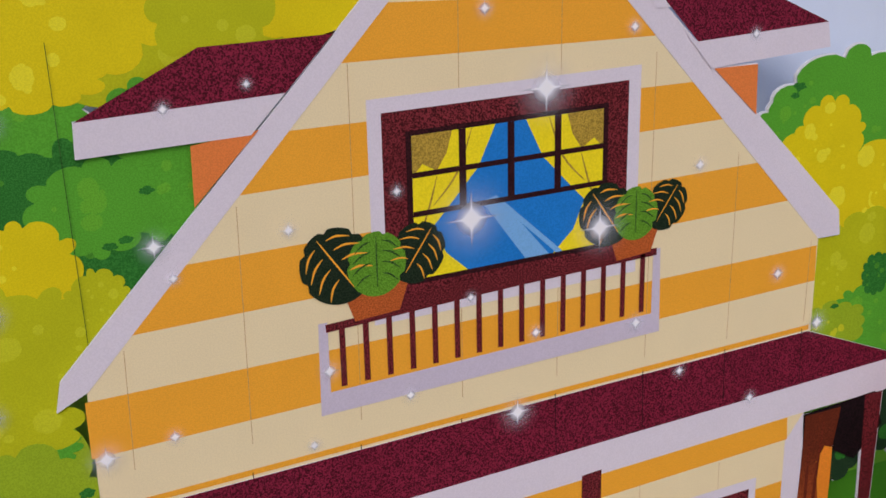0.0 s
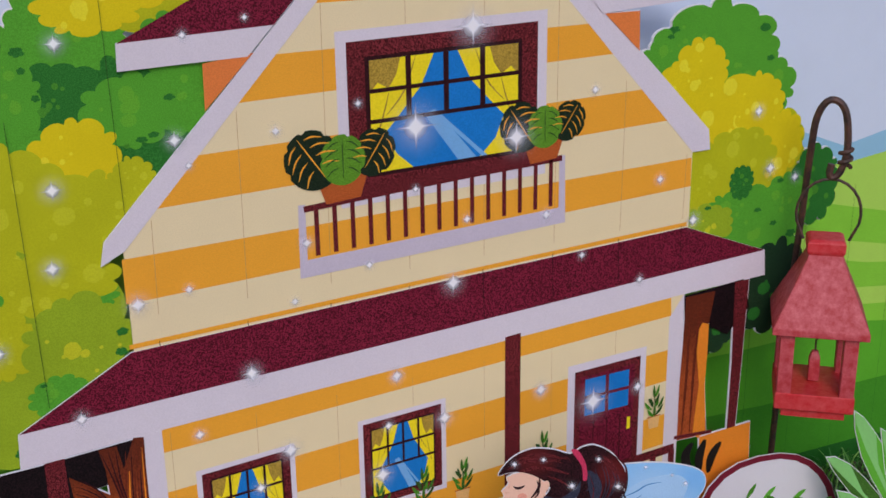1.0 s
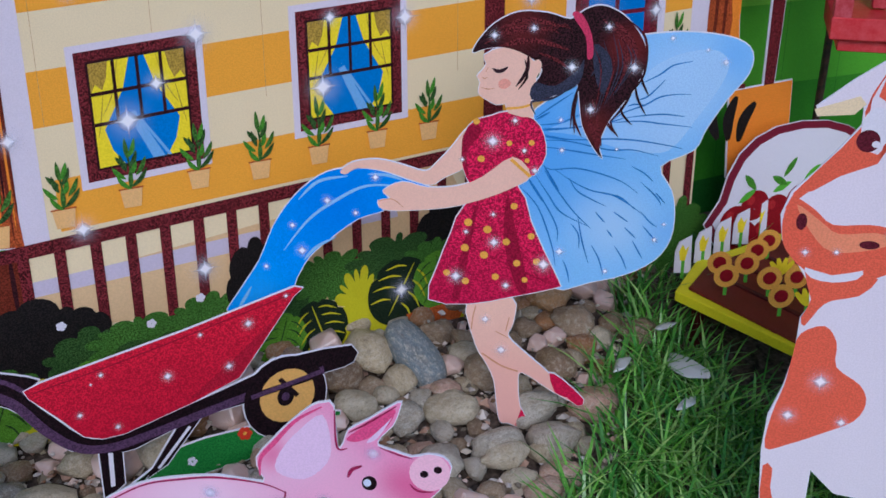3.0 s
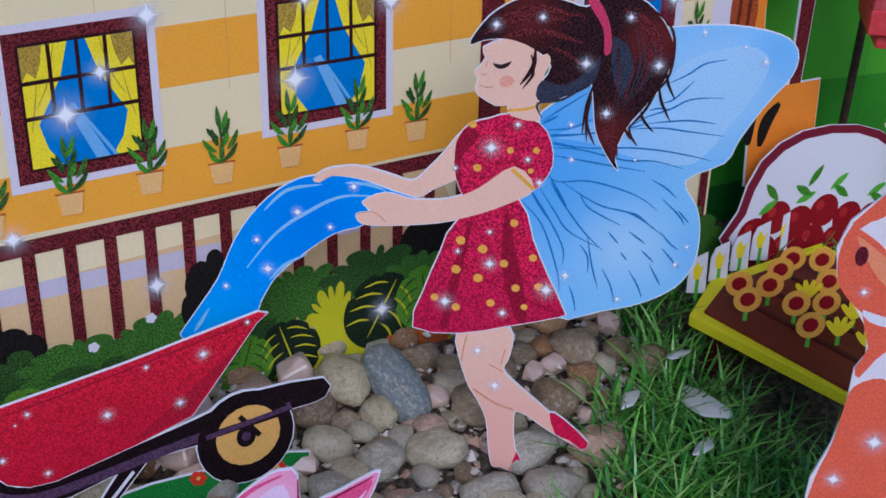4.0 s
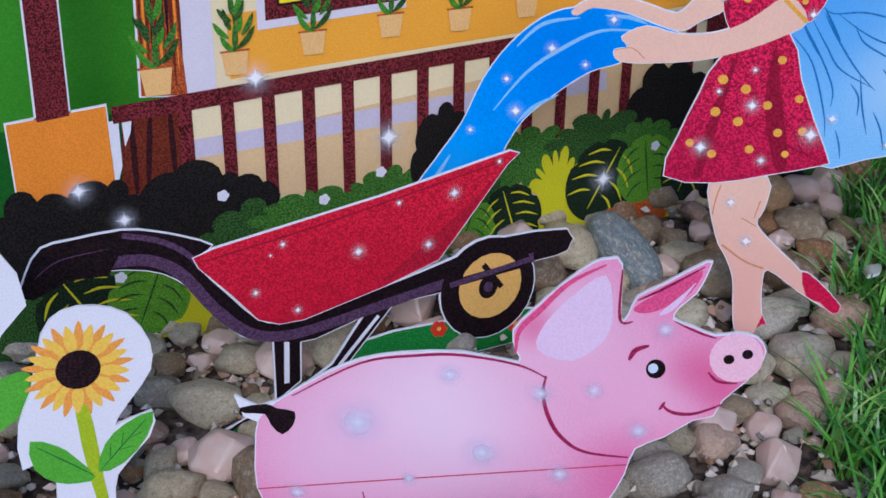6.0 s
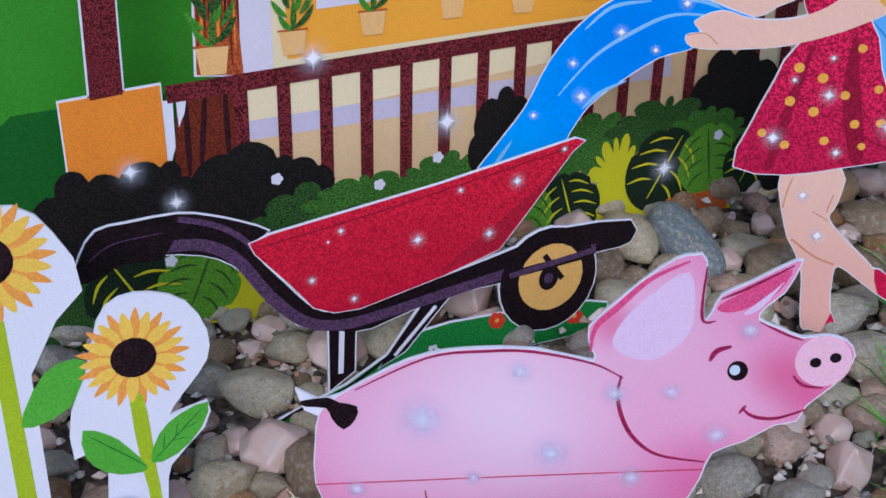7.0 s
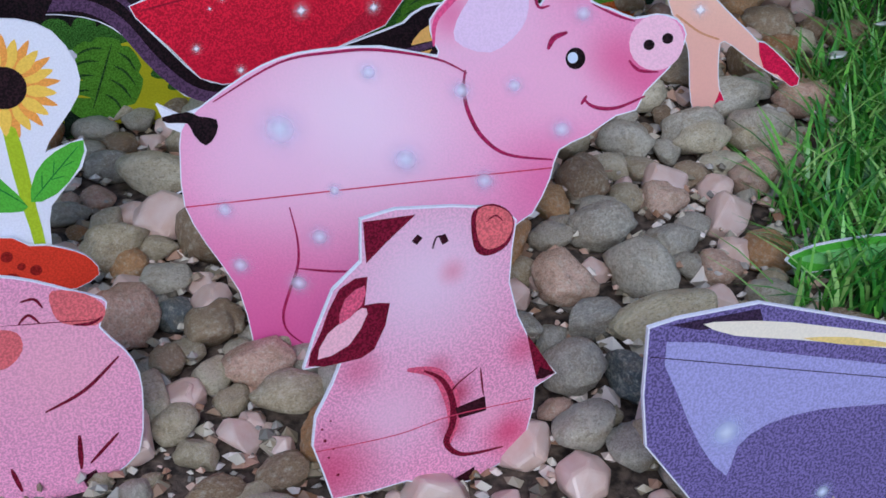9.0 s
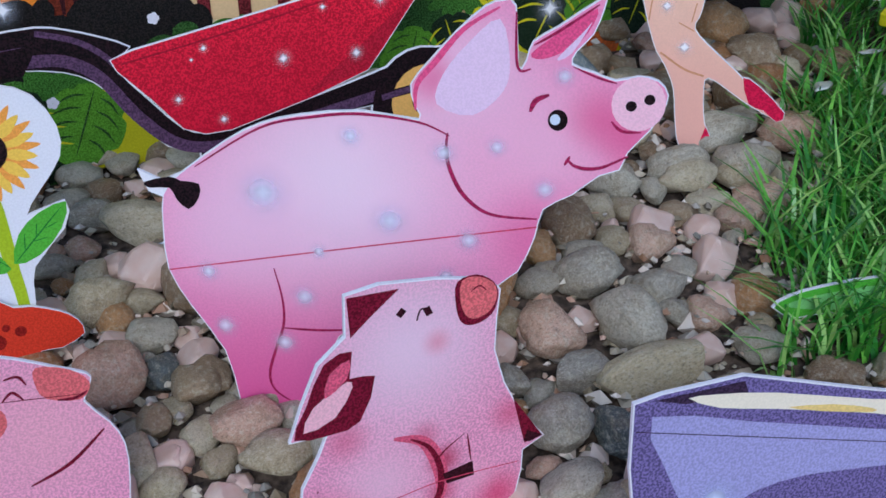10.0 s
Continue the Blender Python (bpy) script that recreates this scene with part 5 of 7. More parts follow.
# the laughing piglet
little_pig = Sheet(0, .363, 0)
little_pig.start('body')
little_pig.print('piglet_pink', 0, [(7.3, 65.6), (13.4, 68), (16.3, 68.3), (24.5, 65.1), (34.2, 59.8), (41.3, 56), (41.9, 53.2), (39.3, 47.4), (45.2, 38.4), (48.2, 30), (47.9, 18.2), (44.8, 2.7), (36.5, -3.1), (34.3, -7.1), (27.6, -7.1), (19.2, -8.2), (3.8, -4.7), (-5.8, 2), (-2.5, 35.9), (3.3, 59.5)], 2, 0.5)
little_pig.start('snout', 'red snout')
little_pig.area('piglet_red', 2, [(28.7, 61.6), (37.1, 58.8), (41.9, 53.2), (38.7, 48.4), (29.9, 51.1), (27.7, 56.5)], 3)
little_pig.start('cheek', 'red cheek')
little_pig.area('piglet_red', 2, [(12.1, 52.2), (17.8, 50.8), (18.3, 45.2), (13.9, 40.8), (10.3, 41.7)], 3)
little_pig.start('drawn_line', 'dark red smile and closed eyes')
little_pig.line('piglet_dark', 4, [(32.7, 49.9), (37.3, 49.3), (40.9, 50.7)], 1.0, 0.4)
little_pig.line('piglet_dark', 4, [(21, 23.7), (32.7, 28.2), (43.5, 37)], 1.2, 0.4)
little_pig.line('piglet_dark', 4, [(20, 60), (23.7, 60.1), (25.5, 57)], 0.9, 0.4)
little_pig.line('piglet_dark', 4, [(18.5, 53.3), (21.5, 55.6), (24, 52.5)], 0.9, 0.4)
little_pig.line('piglet_dark', 4, [(29, 13.5), (28, 1.6)], 1.6, 0.4)
little_pig.line('piglet_dark', 4, [(30.7, 2.8), (40.1, 11.3)], 1.2, 0.4)
little_pig.line('piglet_dark', 4, [(9, 7.4), (10.7, -1.3)], 1.4, 0.4)
little_pig.line('piglet_dark', 4, [(13.9, 53.9), (25.5, 52.2), (40.5, 49.9)], 0.3, 0.4)
little_pig.start('hoof')
little_pig.area('ink_maroon', 4, [(27.6, -1.4), (32, 0.3), (33.5, -6.8), (29.2, -7.6)], 0)
little_pig.area('ink_maroon', 4, [(33.3, -2.1), (36.6, -2.1), (36.8, -7), (34.3, -7.1)], 0)
little_pig.make("paper_piglet", "small pink paper piglet cutout with closed eyes on pebbles", "pig cutout")

# the spotted cow
cow = Sheet(.371, .318, -38.5)
cow.start('body')
cow.print('cow_white', 0, [(35.9, 269), (21.3, 263.8), (9.3, 259.7), (-0.7, 252.2), (-12.9, 241.4), (-11.5, 238.4), (4.2, 244.1), (4.6, 235.1), (-2.2, 225.4), (-10.2, 214.9), (-18, 206.2), (-21, 196.1), (-19.3, 185.7), (-12, 175.6), (-6.3, 166.7), (-5.3, 157.1), (-8.3, 151.3), (-8.6, 134.4), (-11.3, 119.6), (-16.1, 104.3), (-17, 86), (-15.2, 60.5), (-15, 35.2), (3.1, 37.8), (4, 79.3), (15.3, 68.3), (30.5, 66.6), (48.4, 44.4), (96.7, 51.3), (82, 180.9), (61.3, 241.3), (46.5, 268.4)], 1, 0.55)
cow.start('hair', 'cream tuft of hair')
cow.area('cow_hair', 2, [(-13.9, 240.4), (2.1, 246.4), (4.7, 243.4), (0.8, 239.1), (-12.5, 237.6)], 1)
cow.start('patch', 'orange patch')
cow.area('cow_red', 2, [(21.4, 263.1), (11.6, 258.7), (8.3, 250.3), (4.6, 240.5), (6.3, 225.9), (-0.9, 214.2), (-10.5, 207.2), (-18, 205.4), (-10.2, 214.9), (-2.2, 225.4), (4.6, 235.1), (6.4, 247.8), (13.6, 259.9)], 1)
cow.area('cow_red', 2, [(21.3, 263.8), (11.6, 258.7), (8.7, 246.7), (15.4, 242.3), (17.2, 231.5), (11.5, 223.8), (4.5, 225.8), (-2.2, 225.4), (-10.2, 215.4), (-17.3, 206.2), (-20.1, 198.8), (-11.7, 207.1), (-0.9, 214.2), (11.9, 220.1), (17.7, 236.4), (21, 253.3)], 1)
cow.start('eye', 'white eye with a dark pupil')
cow.disc('print_white', 3, 9.6, 234.0, 5.5, 8.6)
cow.disc('cow_dark', 4, 7.3, 229.0, 4.4, 4.5)
cow.disc('print_white', 5, 10.3, 227.9, 1.5, 1.4)
cow.start('muzzle', 'orange muzzle')
cow.area('cow_red', 3, [(-19.7, 198.8), (-17.1, 204.2), (-8.6, 199.6), (-1, 193.7), (12.7, 194.8), (22.1, 192.9), (26.2, 184.1), (24.2, 176), (15.5, 171.3), (1.6, 170.1), (-9.4, 173.2), (-18, 181.8), (-20.3, 190.9)], 3)
cow.area('cow_peach', 4, [(-15.7, 201.2), (-5.7, 194.7), (1.7, 190), (15.4, 191.6), (22.6, 189), (16.2, 184.6), (0.3, 182), (-8.6, 189.2)], 3)
cow.start('nostril', '', True)
cow.disc('cow_dark', 5, -13.1, 194.1, 2.1, 3.6)
cow.start('nostril', '', True)
cow.disc('cow_dark', 5, 13.7, 186.2, 3.9, 1.8)
cow.start('mouth', 'white smile')
cow.area('print_white', 4, [(-9.5, 174.5), (1.4, 171.9), (12.7, 175), (10.9, 170.9), (1.8, 168.7), (-6.7, 170.1)], 2)
cow.area('cow_red', 2, [(-9.6, 173.7), (1.7, 169.2), (13, 172.9), (19, 171.6), (12.9, 163.7), (2.6, 160.6), (-2.1, 156.1), (-6.6, 148.1), (-8.4, 151.9), (-5.4, 160.4)], 2)
cow.start('strap', 'dark strap')
cow.line('cow_dark', 6, [(26.2, 178.8), (30.5, 189.7), (34.3, 202.8), (36.3, 220.5)], 3, 1)
cow.start('patch', 'orange patch')
cow.area('cow_red', 2, [(22.1, 219.5), (18.8, 236.5), (23.6, 249.9), (38, 254.1), (50, 245.4), (51.1, 223.9), (36.5, 203), (29.6, 205)], 3)
cow.start('eye', 'white eye with a dark pupil')
cow.disc('print_white', 3, 30.9, 231.1, 5.3, 8.6)
cow.disc('cow_dark', 4, 30.7, 226.2, 4.0, 5.3)
cow.start('patch', 'orange patch')
cow.area('cow_red', 2, [(-9.6, 134.3), (-7.6, 144.4), (1.5, 148.9), (7.1, 141.6), (8.4, 130.4), (18.9, 122.9), (22.3, 114.5), (18.5, 105.3), (7, 98), (-7.2, 90.2), (-15.9, 87.6), (-14.9, 104.4), (-11.3, 119.6)], 3)
cow.start('patch', 'orange patch')
cow.area('cow_red', 2, [(-15.8, 78.4), (-11.6, 77.4), (-11.5, 68), (-9, 55.6), (-14.5, 53.2)], 2)
cow.start('patch', 'orange patch')
cow.area('cow_red', 2, [(49.8, 172.9), (43.8, 150.8), (44.5, 128.5), (57.7, 118.5), (73, 139.9), (67.6, 174.5)], 3)
cow.area('cow_red', 2, [(44.8, 72.2), (53.6, 79.5), (64, 74.7), (66.7, 56.5), (52.1, 54.4)], 3)
for u, v, r in [(2.9, 122.9, 9.1), (-8.4, 105.2, 7.3), (-10.2, 181.1, 4.1), (1.7, 182.1, 3.5), (22.2, 191.6, 6.1), (-31.8, 197.9, 0.5), (13.7, 104.1, 5.7), (45.3, 139.8, 7.0)]:
    cow.start('sparkle')
    cow.star(8, u, v, r)
cow.make("paper_cow", "white paper cow cutout with orange patches standing on turf", "cow cutout")

# the purple trough
trough = Sheet(.175, .268, -6.8)
trough.start("body", "purple side with a lavender sheen")
trough.print('trough_purple', 0, [(-14.7, 68.3), (-7.2, 69.6), (15.1, 70.3), (53.6, 57.6), (89.8, 46.8), (95.3, 23.3), (93.9, -4.4), (72.7, -14), (34.7, -8.8), (14.1, 0.2), (1, 13.1), (-12.9, 32.8), (-14.8, 48.9)], 1, 0.55)
trough.area('trough_lilac', 2, [(-9.8, 63.7), (19.4, 55.6), (55.9, 44.9), (80.9, 37.5), (80.7, 30.1), (58.3, 31.7), (37.3, 34.1), (22.3, 32.6), (13.7, 27.1), (11.4, 17.9), (2.7, 29.4), (-5.3, 47)], 2)
trough.line('trough_dark', 3, [(-14.1, 60.1), (56.7, 40.6), (81.8, 33.6)], 0.3, 1)
trough.start("rim", "dark rim over pale feed")
trough.area('trough_dark', 4, [(-9.4, 68.4), (15.3, 69), (16.6, 65.2), (-0.7, 65.5)], 0)
trough.area('feed_cream', 4, [(-0.1, 67.1), (8.5, 66.5), (24.8, 63.4), (54.1, 54.9), (78.5, 48.8), (79.9, 42.2), (55, 50.2), (25.5, 58.2), (9, 62.2)], 2)
trough.area('feed_yellow', 5, [(28.8, 58), (42.4, 55.9), (54.6, 52), (54.9, 50.6), (39.3, 54.4)], 2)
for u, v, r in [(9.8, 32.5, 11.0), (42.5, 5.4, 5.8)]:
    trough.start('sparkle')
    trough.star(6, u, v, r, True)
trough.make("trough_cutout", "purple paper feeding trough cutout with cream feed", "trough")

# a cut leaf lying against the turf
leaf = Sheet(.283, .351, 0)
leaf.start("blade")
leaf.print('leaf_green', 0, [(-13, 25.2), (-6.2, 28), (8.5, 28.3), (36.5, 25.6), (62.7, 18.1), (68.7, -9.5), (41.3, 0.3), (29.8, 8.3), (12.8, 17), (-2.4, 18.6)], 2, 0.55)
leaf.area('leaf_light', 2, [(-8.2, 25.1), (9, 25.4), (37.2, 21.9), (20.5, 16.7), (4.8, 20)], 3)
leaf.start("flower_bud")
for u, v, r in [(39.1, 11.9, 4.5)]:
    leaf.disc('petal_orange', 4, u, v, r, r)
for u, v, r in [(35.4, 9.2, 7.8), (36.4, 15.0, 7.3)]:
    leaf.disc('leaf_dark', 3, u, v, r, r)
leaf.make("leaf_cutout", "bright green paper leaf cutout lying against turf", "leaf")

sunflower = Sheet(0, .448, 0)
sunflower.start("backing")
sunflower.slab('card', 0, [(18.8, 107.7), (25.7, 114.5), (35.9, 114.4), (45.7, 109.3), (51.5, 98.1), (50.8, 87.7), (43.7, 78.4), (37, 68.9), (49.9, 71.8), (48.2, 62.1), (36.4, 50), (34.2, 35.5), (28.1, -7.2), (12.1, -3.8), (17.3, 57.7), (7, 60), (8, 77), (13.3, 88.5)], 2, 0.3)
sunflower.flower(28.3, 93.1, 17.7, 7.1, 13)
sunflower.start("stem")
sunflower.area('stem_green', 3, [(25.6, 77.7), (29.7, 79), (31.2, 63.5), (31.7, 49.9), (32.6, 34.7), (29.9, 17.4), (25.7, 18.5), (28.9, 35.6), (27.3, 51)], 2)
sunflower.start("leaf")
sunflower.area('leaf_green', 4, [(30.2, 52.6), (33.5, 63), (40.7, 69.2), (50.2, 71.7), (47.3, 62.3), (38.8, 54)], 2)
sunflower.line('leaf_dark', 5, [(30.8, 52.9), (39.7, 61.7), (48.2, 69.9)], 0.5, 0.3)
sunflower.line('leaf_dark', 5, [(34.4, 56.1), (35.3, 62.7)], 0.35, 0.3)
sunflower.line('leaf_dark', 5, [(38.7, 60.8), (39.9, 66.1)], 0.35, 0.3)
sunflower.line('leaf_dark', 5, [(37.6, 59.5), (42.3, 60)], 0.35, 0.3)
sunflower.line('leaf_dark', 5, [(42.2, 63.4), (46.1, 64.8)], 0.35, 0.3)
sunflower.start("leaf")
sunflower.area('leaf_green', 4, [(29.1, 51), (23.2, 60.9), (18.6, 66.2), (10.4, 70.2), (10.4, 59.3), (16.5, 52.3), (23.5, 50)], 2)
sunflower.line('leaf_dark', 5, [(28.8, 51.7), (21.1, 59.1), (11.8, 67.7)], 0.5, 0.3)
sunflower.make("sunflower_cutout", "yellow paper sunflower with dark centre and two leaves on white card", "sunflower", "sunflower cutouts")

tall_sunflower = Sheet(-.003, .452, 0)
tall_sunflower.start("backing")
tall_sunflower.slab('card', 0, [(-27.2, 139.0), (-17.2, 147.0), (2.8, 147.0), (12.8, 137.0), (18.8, 117.0), (0.8, 91.0), (0.8, 2), (-19.2, 2), (-21.2, 95.0)], 2, .3)
tall_sunflower.flower(-7.2, 131.0, 20.6, 8.3, 13)
tall_sunflower.start("stem")
tall_sunflower.area('stem_green', 3, [(-9.2, 111.0), (-4.2, 111.0), (-2.2, 2), (-8.2, 2)], 0)
tall_sunflower.start("leaf")
tall_sunflower.area('leaf_green', 4, [(-4.2, 73.0), (4.8, 91.0), (16.8, 93.0), (10.8, 77.0)], 3)
tall_sunflower.make("sunflower_cutout", "taller yellow paper sunflower with dark centre on white card", "sunflower", "sunflower cutouts")

bloom = Sheet(0, .444, 0)
bloom.start("bloom")
bloom.print('petal_red', 0, [(2.8, 34.3), (9.3, 41.8), (14.9, 43.2), (22.1, 42.4), (27, 38.4), (32.5, 37.5), (41.4, 33.4), (46.3, 29.1), (48, 23.1), (39.8, 19.4), (33.1, 19.8), (26.5, 13.2), (17.6, 10.8), (5.2, 14.8), (1.9, 22.9)], 2, 0.3)
bloom.start("stamen")
for u, v, r in [(19.5, 26.5, 3.1), (19.3, 35.9, 2.0), (27.7, 29.1, 2.0), (13.2, 31.6, 1.6), (23.3, 31.4, 1.4)]:
    bloom.disc('petal_dark', 3, u, v, r, r)
bloom.make("red_flower_cutout", "red paper flower cutout with dark spots on pebbles", "flower")

# the leafy plant by the backdrop
plant = Sheet(.63, .506, -18.4)
plant.start("leaf_blade")
plant.print('bush_green', 0, [(-21.3, 146.7), (-0.7, 138.6), (26.4, 108.8), (50.4, 70.8), (29.7, 80.5), (-0.7, 116.2)], 2, 0.6)
plant.area('leaf_light', 2, [(-21.3, 146.7), (-0.7, 138.6), (12.8, 112.5), (50.4, 70.8), (-0.7, 123)], 2)
plant.start("leaf_blade")
plant.print('leaf_green', 2, [(-2.1, 185.6), (18.1, 163.9), (38.5, 127.8), (55.4, 70.3), (31.9, 103.3), (8, 145.2)], 2, 0.6)
plant.area('leaf_light', 4, [(-2.1, 185.6), (18.1, 163.9), (23.2, 136.5), (55.4, 70.3), (11, 150.8)], 2)
plant.start("leaf_blade")
plant.print('leaf_green', 4, [(-9.7, 116), (17.6, 102), (45.4, 71.3), (63.7, 43.3), (32.5, 56.9), (4.5, 90.6)], 2, 0.6)
plant.area('leaf_light', 6, [(-9.7, 116), (17.6, 102), (24.8, 81), (63.7, 43.3), (8.4, 94)], 2)
plant.start("leaf_blade")
plant.print('bush_green', 6, [(-18.4, 90.2), (10.2, 82.4), (42.4, 56), (65.1, 32.6), (23.8, 47.3)], 2, 0.6)
plant.area('leaf_light', 8, [(-18.4, 90.2), (10.2, 82.4), (33.1, 51.6), (65.1, 32.6), (19.7, 57.9)], 2)
plant.start("leaf_blade")
plant.print('leaf_green', 8, [(21.8, 168.4), (41.5, 142.4), (59.5, 95.7), (62.3, 54), (40.4, 92.3)], 2, 0.6)
plant.area('leaf_light', 10, [(21.8, 168.4), (41.5, 142.4), (49.9, 94), (62.3, 54), (40.8, 107.5)], 2)
plant.start("leaf_blade")
plant.print('leaf_green', 10, [(57.6, 165.6), (67.7, 125.3), (72.4, 53), (52.1, 96.4)], 2, 0.6)
plant.area('leaf_light', 12, [(57.6, 165.6), (67.7, 125.3), (62.1, 74.9), (52.1, 96.4), (56.8, 105.1)], 2)
plant.start("leaf_blade")
plant.print('bush_green', 12, [(89.4, 143.4), (91.6, 92.8), (78.8, 41.8), (68.2, 84.6)], 2, 0.6)
plant.area('leaf_light', 14, [(89.4, 143.4), (91.6, 92.8), (73.5, 63.4), (68.2, 84.6), (75.2, 87.1)], 2)
plant.start("stem")
plant.print('leaf_dark', 0, [(68.2, 84.6), (80.6, 83.5), (113.6, -101.3), (97.6, -99.4)], 0, 0.3)
plant.make("leafy_plant_cutout", "green paper plant cutout with pointed leaves by the backdrop", "plant")

# the arched apple sign
sign = Sheet(.5, .548, 0)
sign.start("board", "white arched board with a maroon border")
sign.print('sign_maroon', 0, [(10.1, 65.4), (11.2, 96.5), (23.4, 125.6), (51.4, 139.6), (95, 137.4), (129.8, 121.8), (155.1, 93.3), (164.9, 61.4), (166.2, 21.6)], 2, 0.3)
sign.area('print_white', 2, [(15.6, 66.9), (16.9, 93.9), (28.2, 121), (54.1, 134.5), (95.5, 132.3), (126.7, 117.4), (148.3, 92.4), (157, 63.5), (159.1, 27)], 2)
for _k, (_u, _v) in enumerate(((24, 80), (40, 88), (58, 82), (78, 86), (98, 78), (118, 74), (138, 64), (32, 68), (50, 66), (70, 68), (90, 64), (110, 58), (130, 50), (44, 54), (66, 52), (88, 48), (108, 42))):
    sign.start("apple", "dark red apple")
    sign.disc("apple", 4 + _k * .3, _u, _v, 11.5, 10.5)
    sign.disc("apple_light", 4.15 + _k * .3, _u - 3.4, _v + 4, 3.2, 3.2)
for _k, (_u, _v, _a) in enumerate(((26, 92, .5), (40, 99, 2.3), (54, 95, .3), (66, 98, 2.6), (80, 99, .6), (96, 92, 2.5), (112, 90, .4), (128, 83, 2.6), (142, 76, .3), (62, 104, .9))):
    sign.start("leaf")
    _c, _d = math.cos(_a), math.sin(_a)
    sign.area("plant_green" if _k % 2 else "leaf_green", 10 + _k * .1, [(_u, _v), (_u + 8 * _c - 2.6 * _d, _v + 8 * _d + 2.6 * _c), (_u + 16 * _c, _v + 16 * _d), (_u + 8 * _c + 2.6 * _d, _v + 8 * _d - 2.6 * _c)], 2)
sign.make("apple_sign", "white arched paper sign with red apples and maroon border", "sign")


# ---- ground ----
def ground_z(x, y):
    k = min(max((x - .10) / .10, 0), 1)
    return 0.18 * (min(max(y, 0.1), 0.64) - 0.38) - 0.004 + .018 * k * k * (3 - 2 * k)


def stone_mat(name, stops, wet=0.5, speck=0.5):
    m, nt, b = node_mat(name)
    info = nt.nodes.new("ShaderNodeObjectInfo")
    ramp = nt.nodes.new("ShaderNodeValToRGB")
    ramp.color_ramp.interpolation = "LINEAR"
    for i, c in enumerate(stops):
        e = ramp.color_ramp.elements[i] if i < 2 else ramp.color_ramp.elements.new(i / (len(stops) - 1))
        e.position = i / (len(stops) - 1)
        e.color = lin(c)
    co = nt.nodes.new("ShaderNodeTexCoord")
    add = nt.nodes.new("ShaderNodeVectorMath")
    add.operation = "MULTIPLY_ADD"
    add.inputs[1].default_value = (1, 1, 1)
    spread = nt.nodes.new("ShaderNodeVectorMath")
    spread.operation = "SCALE"
    spread.inputs[0].default_value, spread.inputs["Scale"].default_value = (1, 1, 1), 1
    times = nt.nodes.new("ShaderNodeMath")
    times.operation = "MULTIPLY"
    times.inputs[1].default_value = 37
    nt.links.new(info.outputs["Random"], times.inputs[0])
    nt.links.new(times.outputs[0], spread.inputs["Scale"])
    nt.links.new(co.outputs["Object"], add.inputs[0])
    nt.links.new(spread.outputs[0], add.inputs[2])
    noises = {}
    for key, scale, detail, rough in (("big", 1.3, 5, .6), ("mid", 5, 6, .65), ("small", 17, 6, .7), ("fine", 46, 3, .6)):
        n = nt.nodes.new("ShaderNodeTexNoise")
        n.inputs["Scale"].default_value, n.inputs["Detail"].default_value, n.inputs["Roughness"].default_value = scale, detail, rough
        nt.links.new(add.outputs[0], n.inputs["Vector"])
        noises[key] = n
    nt.links.new(info.outputs["Random"], ramp.inputs["Fac"])
    last = ramp.outputs["Color"]
    # stains, pale crust, light specks, dark pits
    for key, lo, hi, col, amount in (("big", .48, .68, (150, 128, 88), .4), ("mid", .5, .66, (214, 208, 186), .5), ("mid", .46, .34, (116, 108, 96), .4), ("small", .54, .64, (232, 226, 208), speck), ("small", .46, .36, (78, 70, 62), .5), ("fine", .6, .68, (238, 232, 216), speck * .8), ("fine", .4, .32, (52, 46, 40), .6)):
        mr = nt.nodes.new("ShaderNodeMapRange")
        mr.inputs[1].default_value, mr.inputs[2].default_value = min(lo, hi), max(lo, hi)
        mr.inputs[3].default_value, mr.inputs[4].default_value = (0, amount) if lo < hi else (amount, 0)
        mx = nt.nodes.new("ShaderNodeMix")
        mx.data_type = "RGBA"
        mx.inputs[7].default_value = lin(col)
        nt.links.new(noises[key].outputs["Fac"], mr.inputs[0])
        nt.links.new(mr.outputs[0], mx.inputs[0])
        nt.links.new(last, mx.inputs[6])
        last = mx.outputs[2]
    nt.links.new(last, b.inputs["Base Color"])
    b.inputs["Roughness"].default_value = wet
    b.inputs["Specular IOR Level"].default_value = .35
    before = None
    for key, strength, height in (("mid", .8, .12), ("small", .9, .05)):
        bump = nt.nodes.new("ShaderNodeBump")
        bump.inputs["Strength"].default_value, bump.inputs["Distance"].default_value = strength, height * .012
        nt.links.new(noises[key].outputs["Fac"], bump.inputs["Height"])
        if before:
            nt.links.new(before, bump.inputs["Normal"])
        before = bump.outputs["Normal"]
    nt.links.new(before, b.inputs["Normal"])
    MATS[name] = m


stone_mat("stone_grey", ((176, 168, 150), (188, 180, 158), (150, 145, 134), (198, 190, 168), (164, 158, 142)), .6, .5)
stone_mat("stone_tan", ((198, 184, 148), (182, 166, 132), (204, 194, 164), (174, 158, 126), (190, 180, 152)), .55, .4)
stone_mat("stone_brown", ((150, 124, 92), (134, 108, 80), (162, 140, 110)), .4, .25)
stone_mat("stone_orange", ((178, 122, 70), (196, 150, 96), (160, 108, 62)), .4, .2)
stone_mat("stone_blue", ((112, 128, 134), (104, 120, 126)), .5, .5)
stone_mat("stone_dark", ((96, 106, 108), (84, 94, 96)), .4, .3)
stone_mat("stone_pinkish", ((206, 166, 142), (194, 152, 130), (212, 178, 154)), .25, .35)


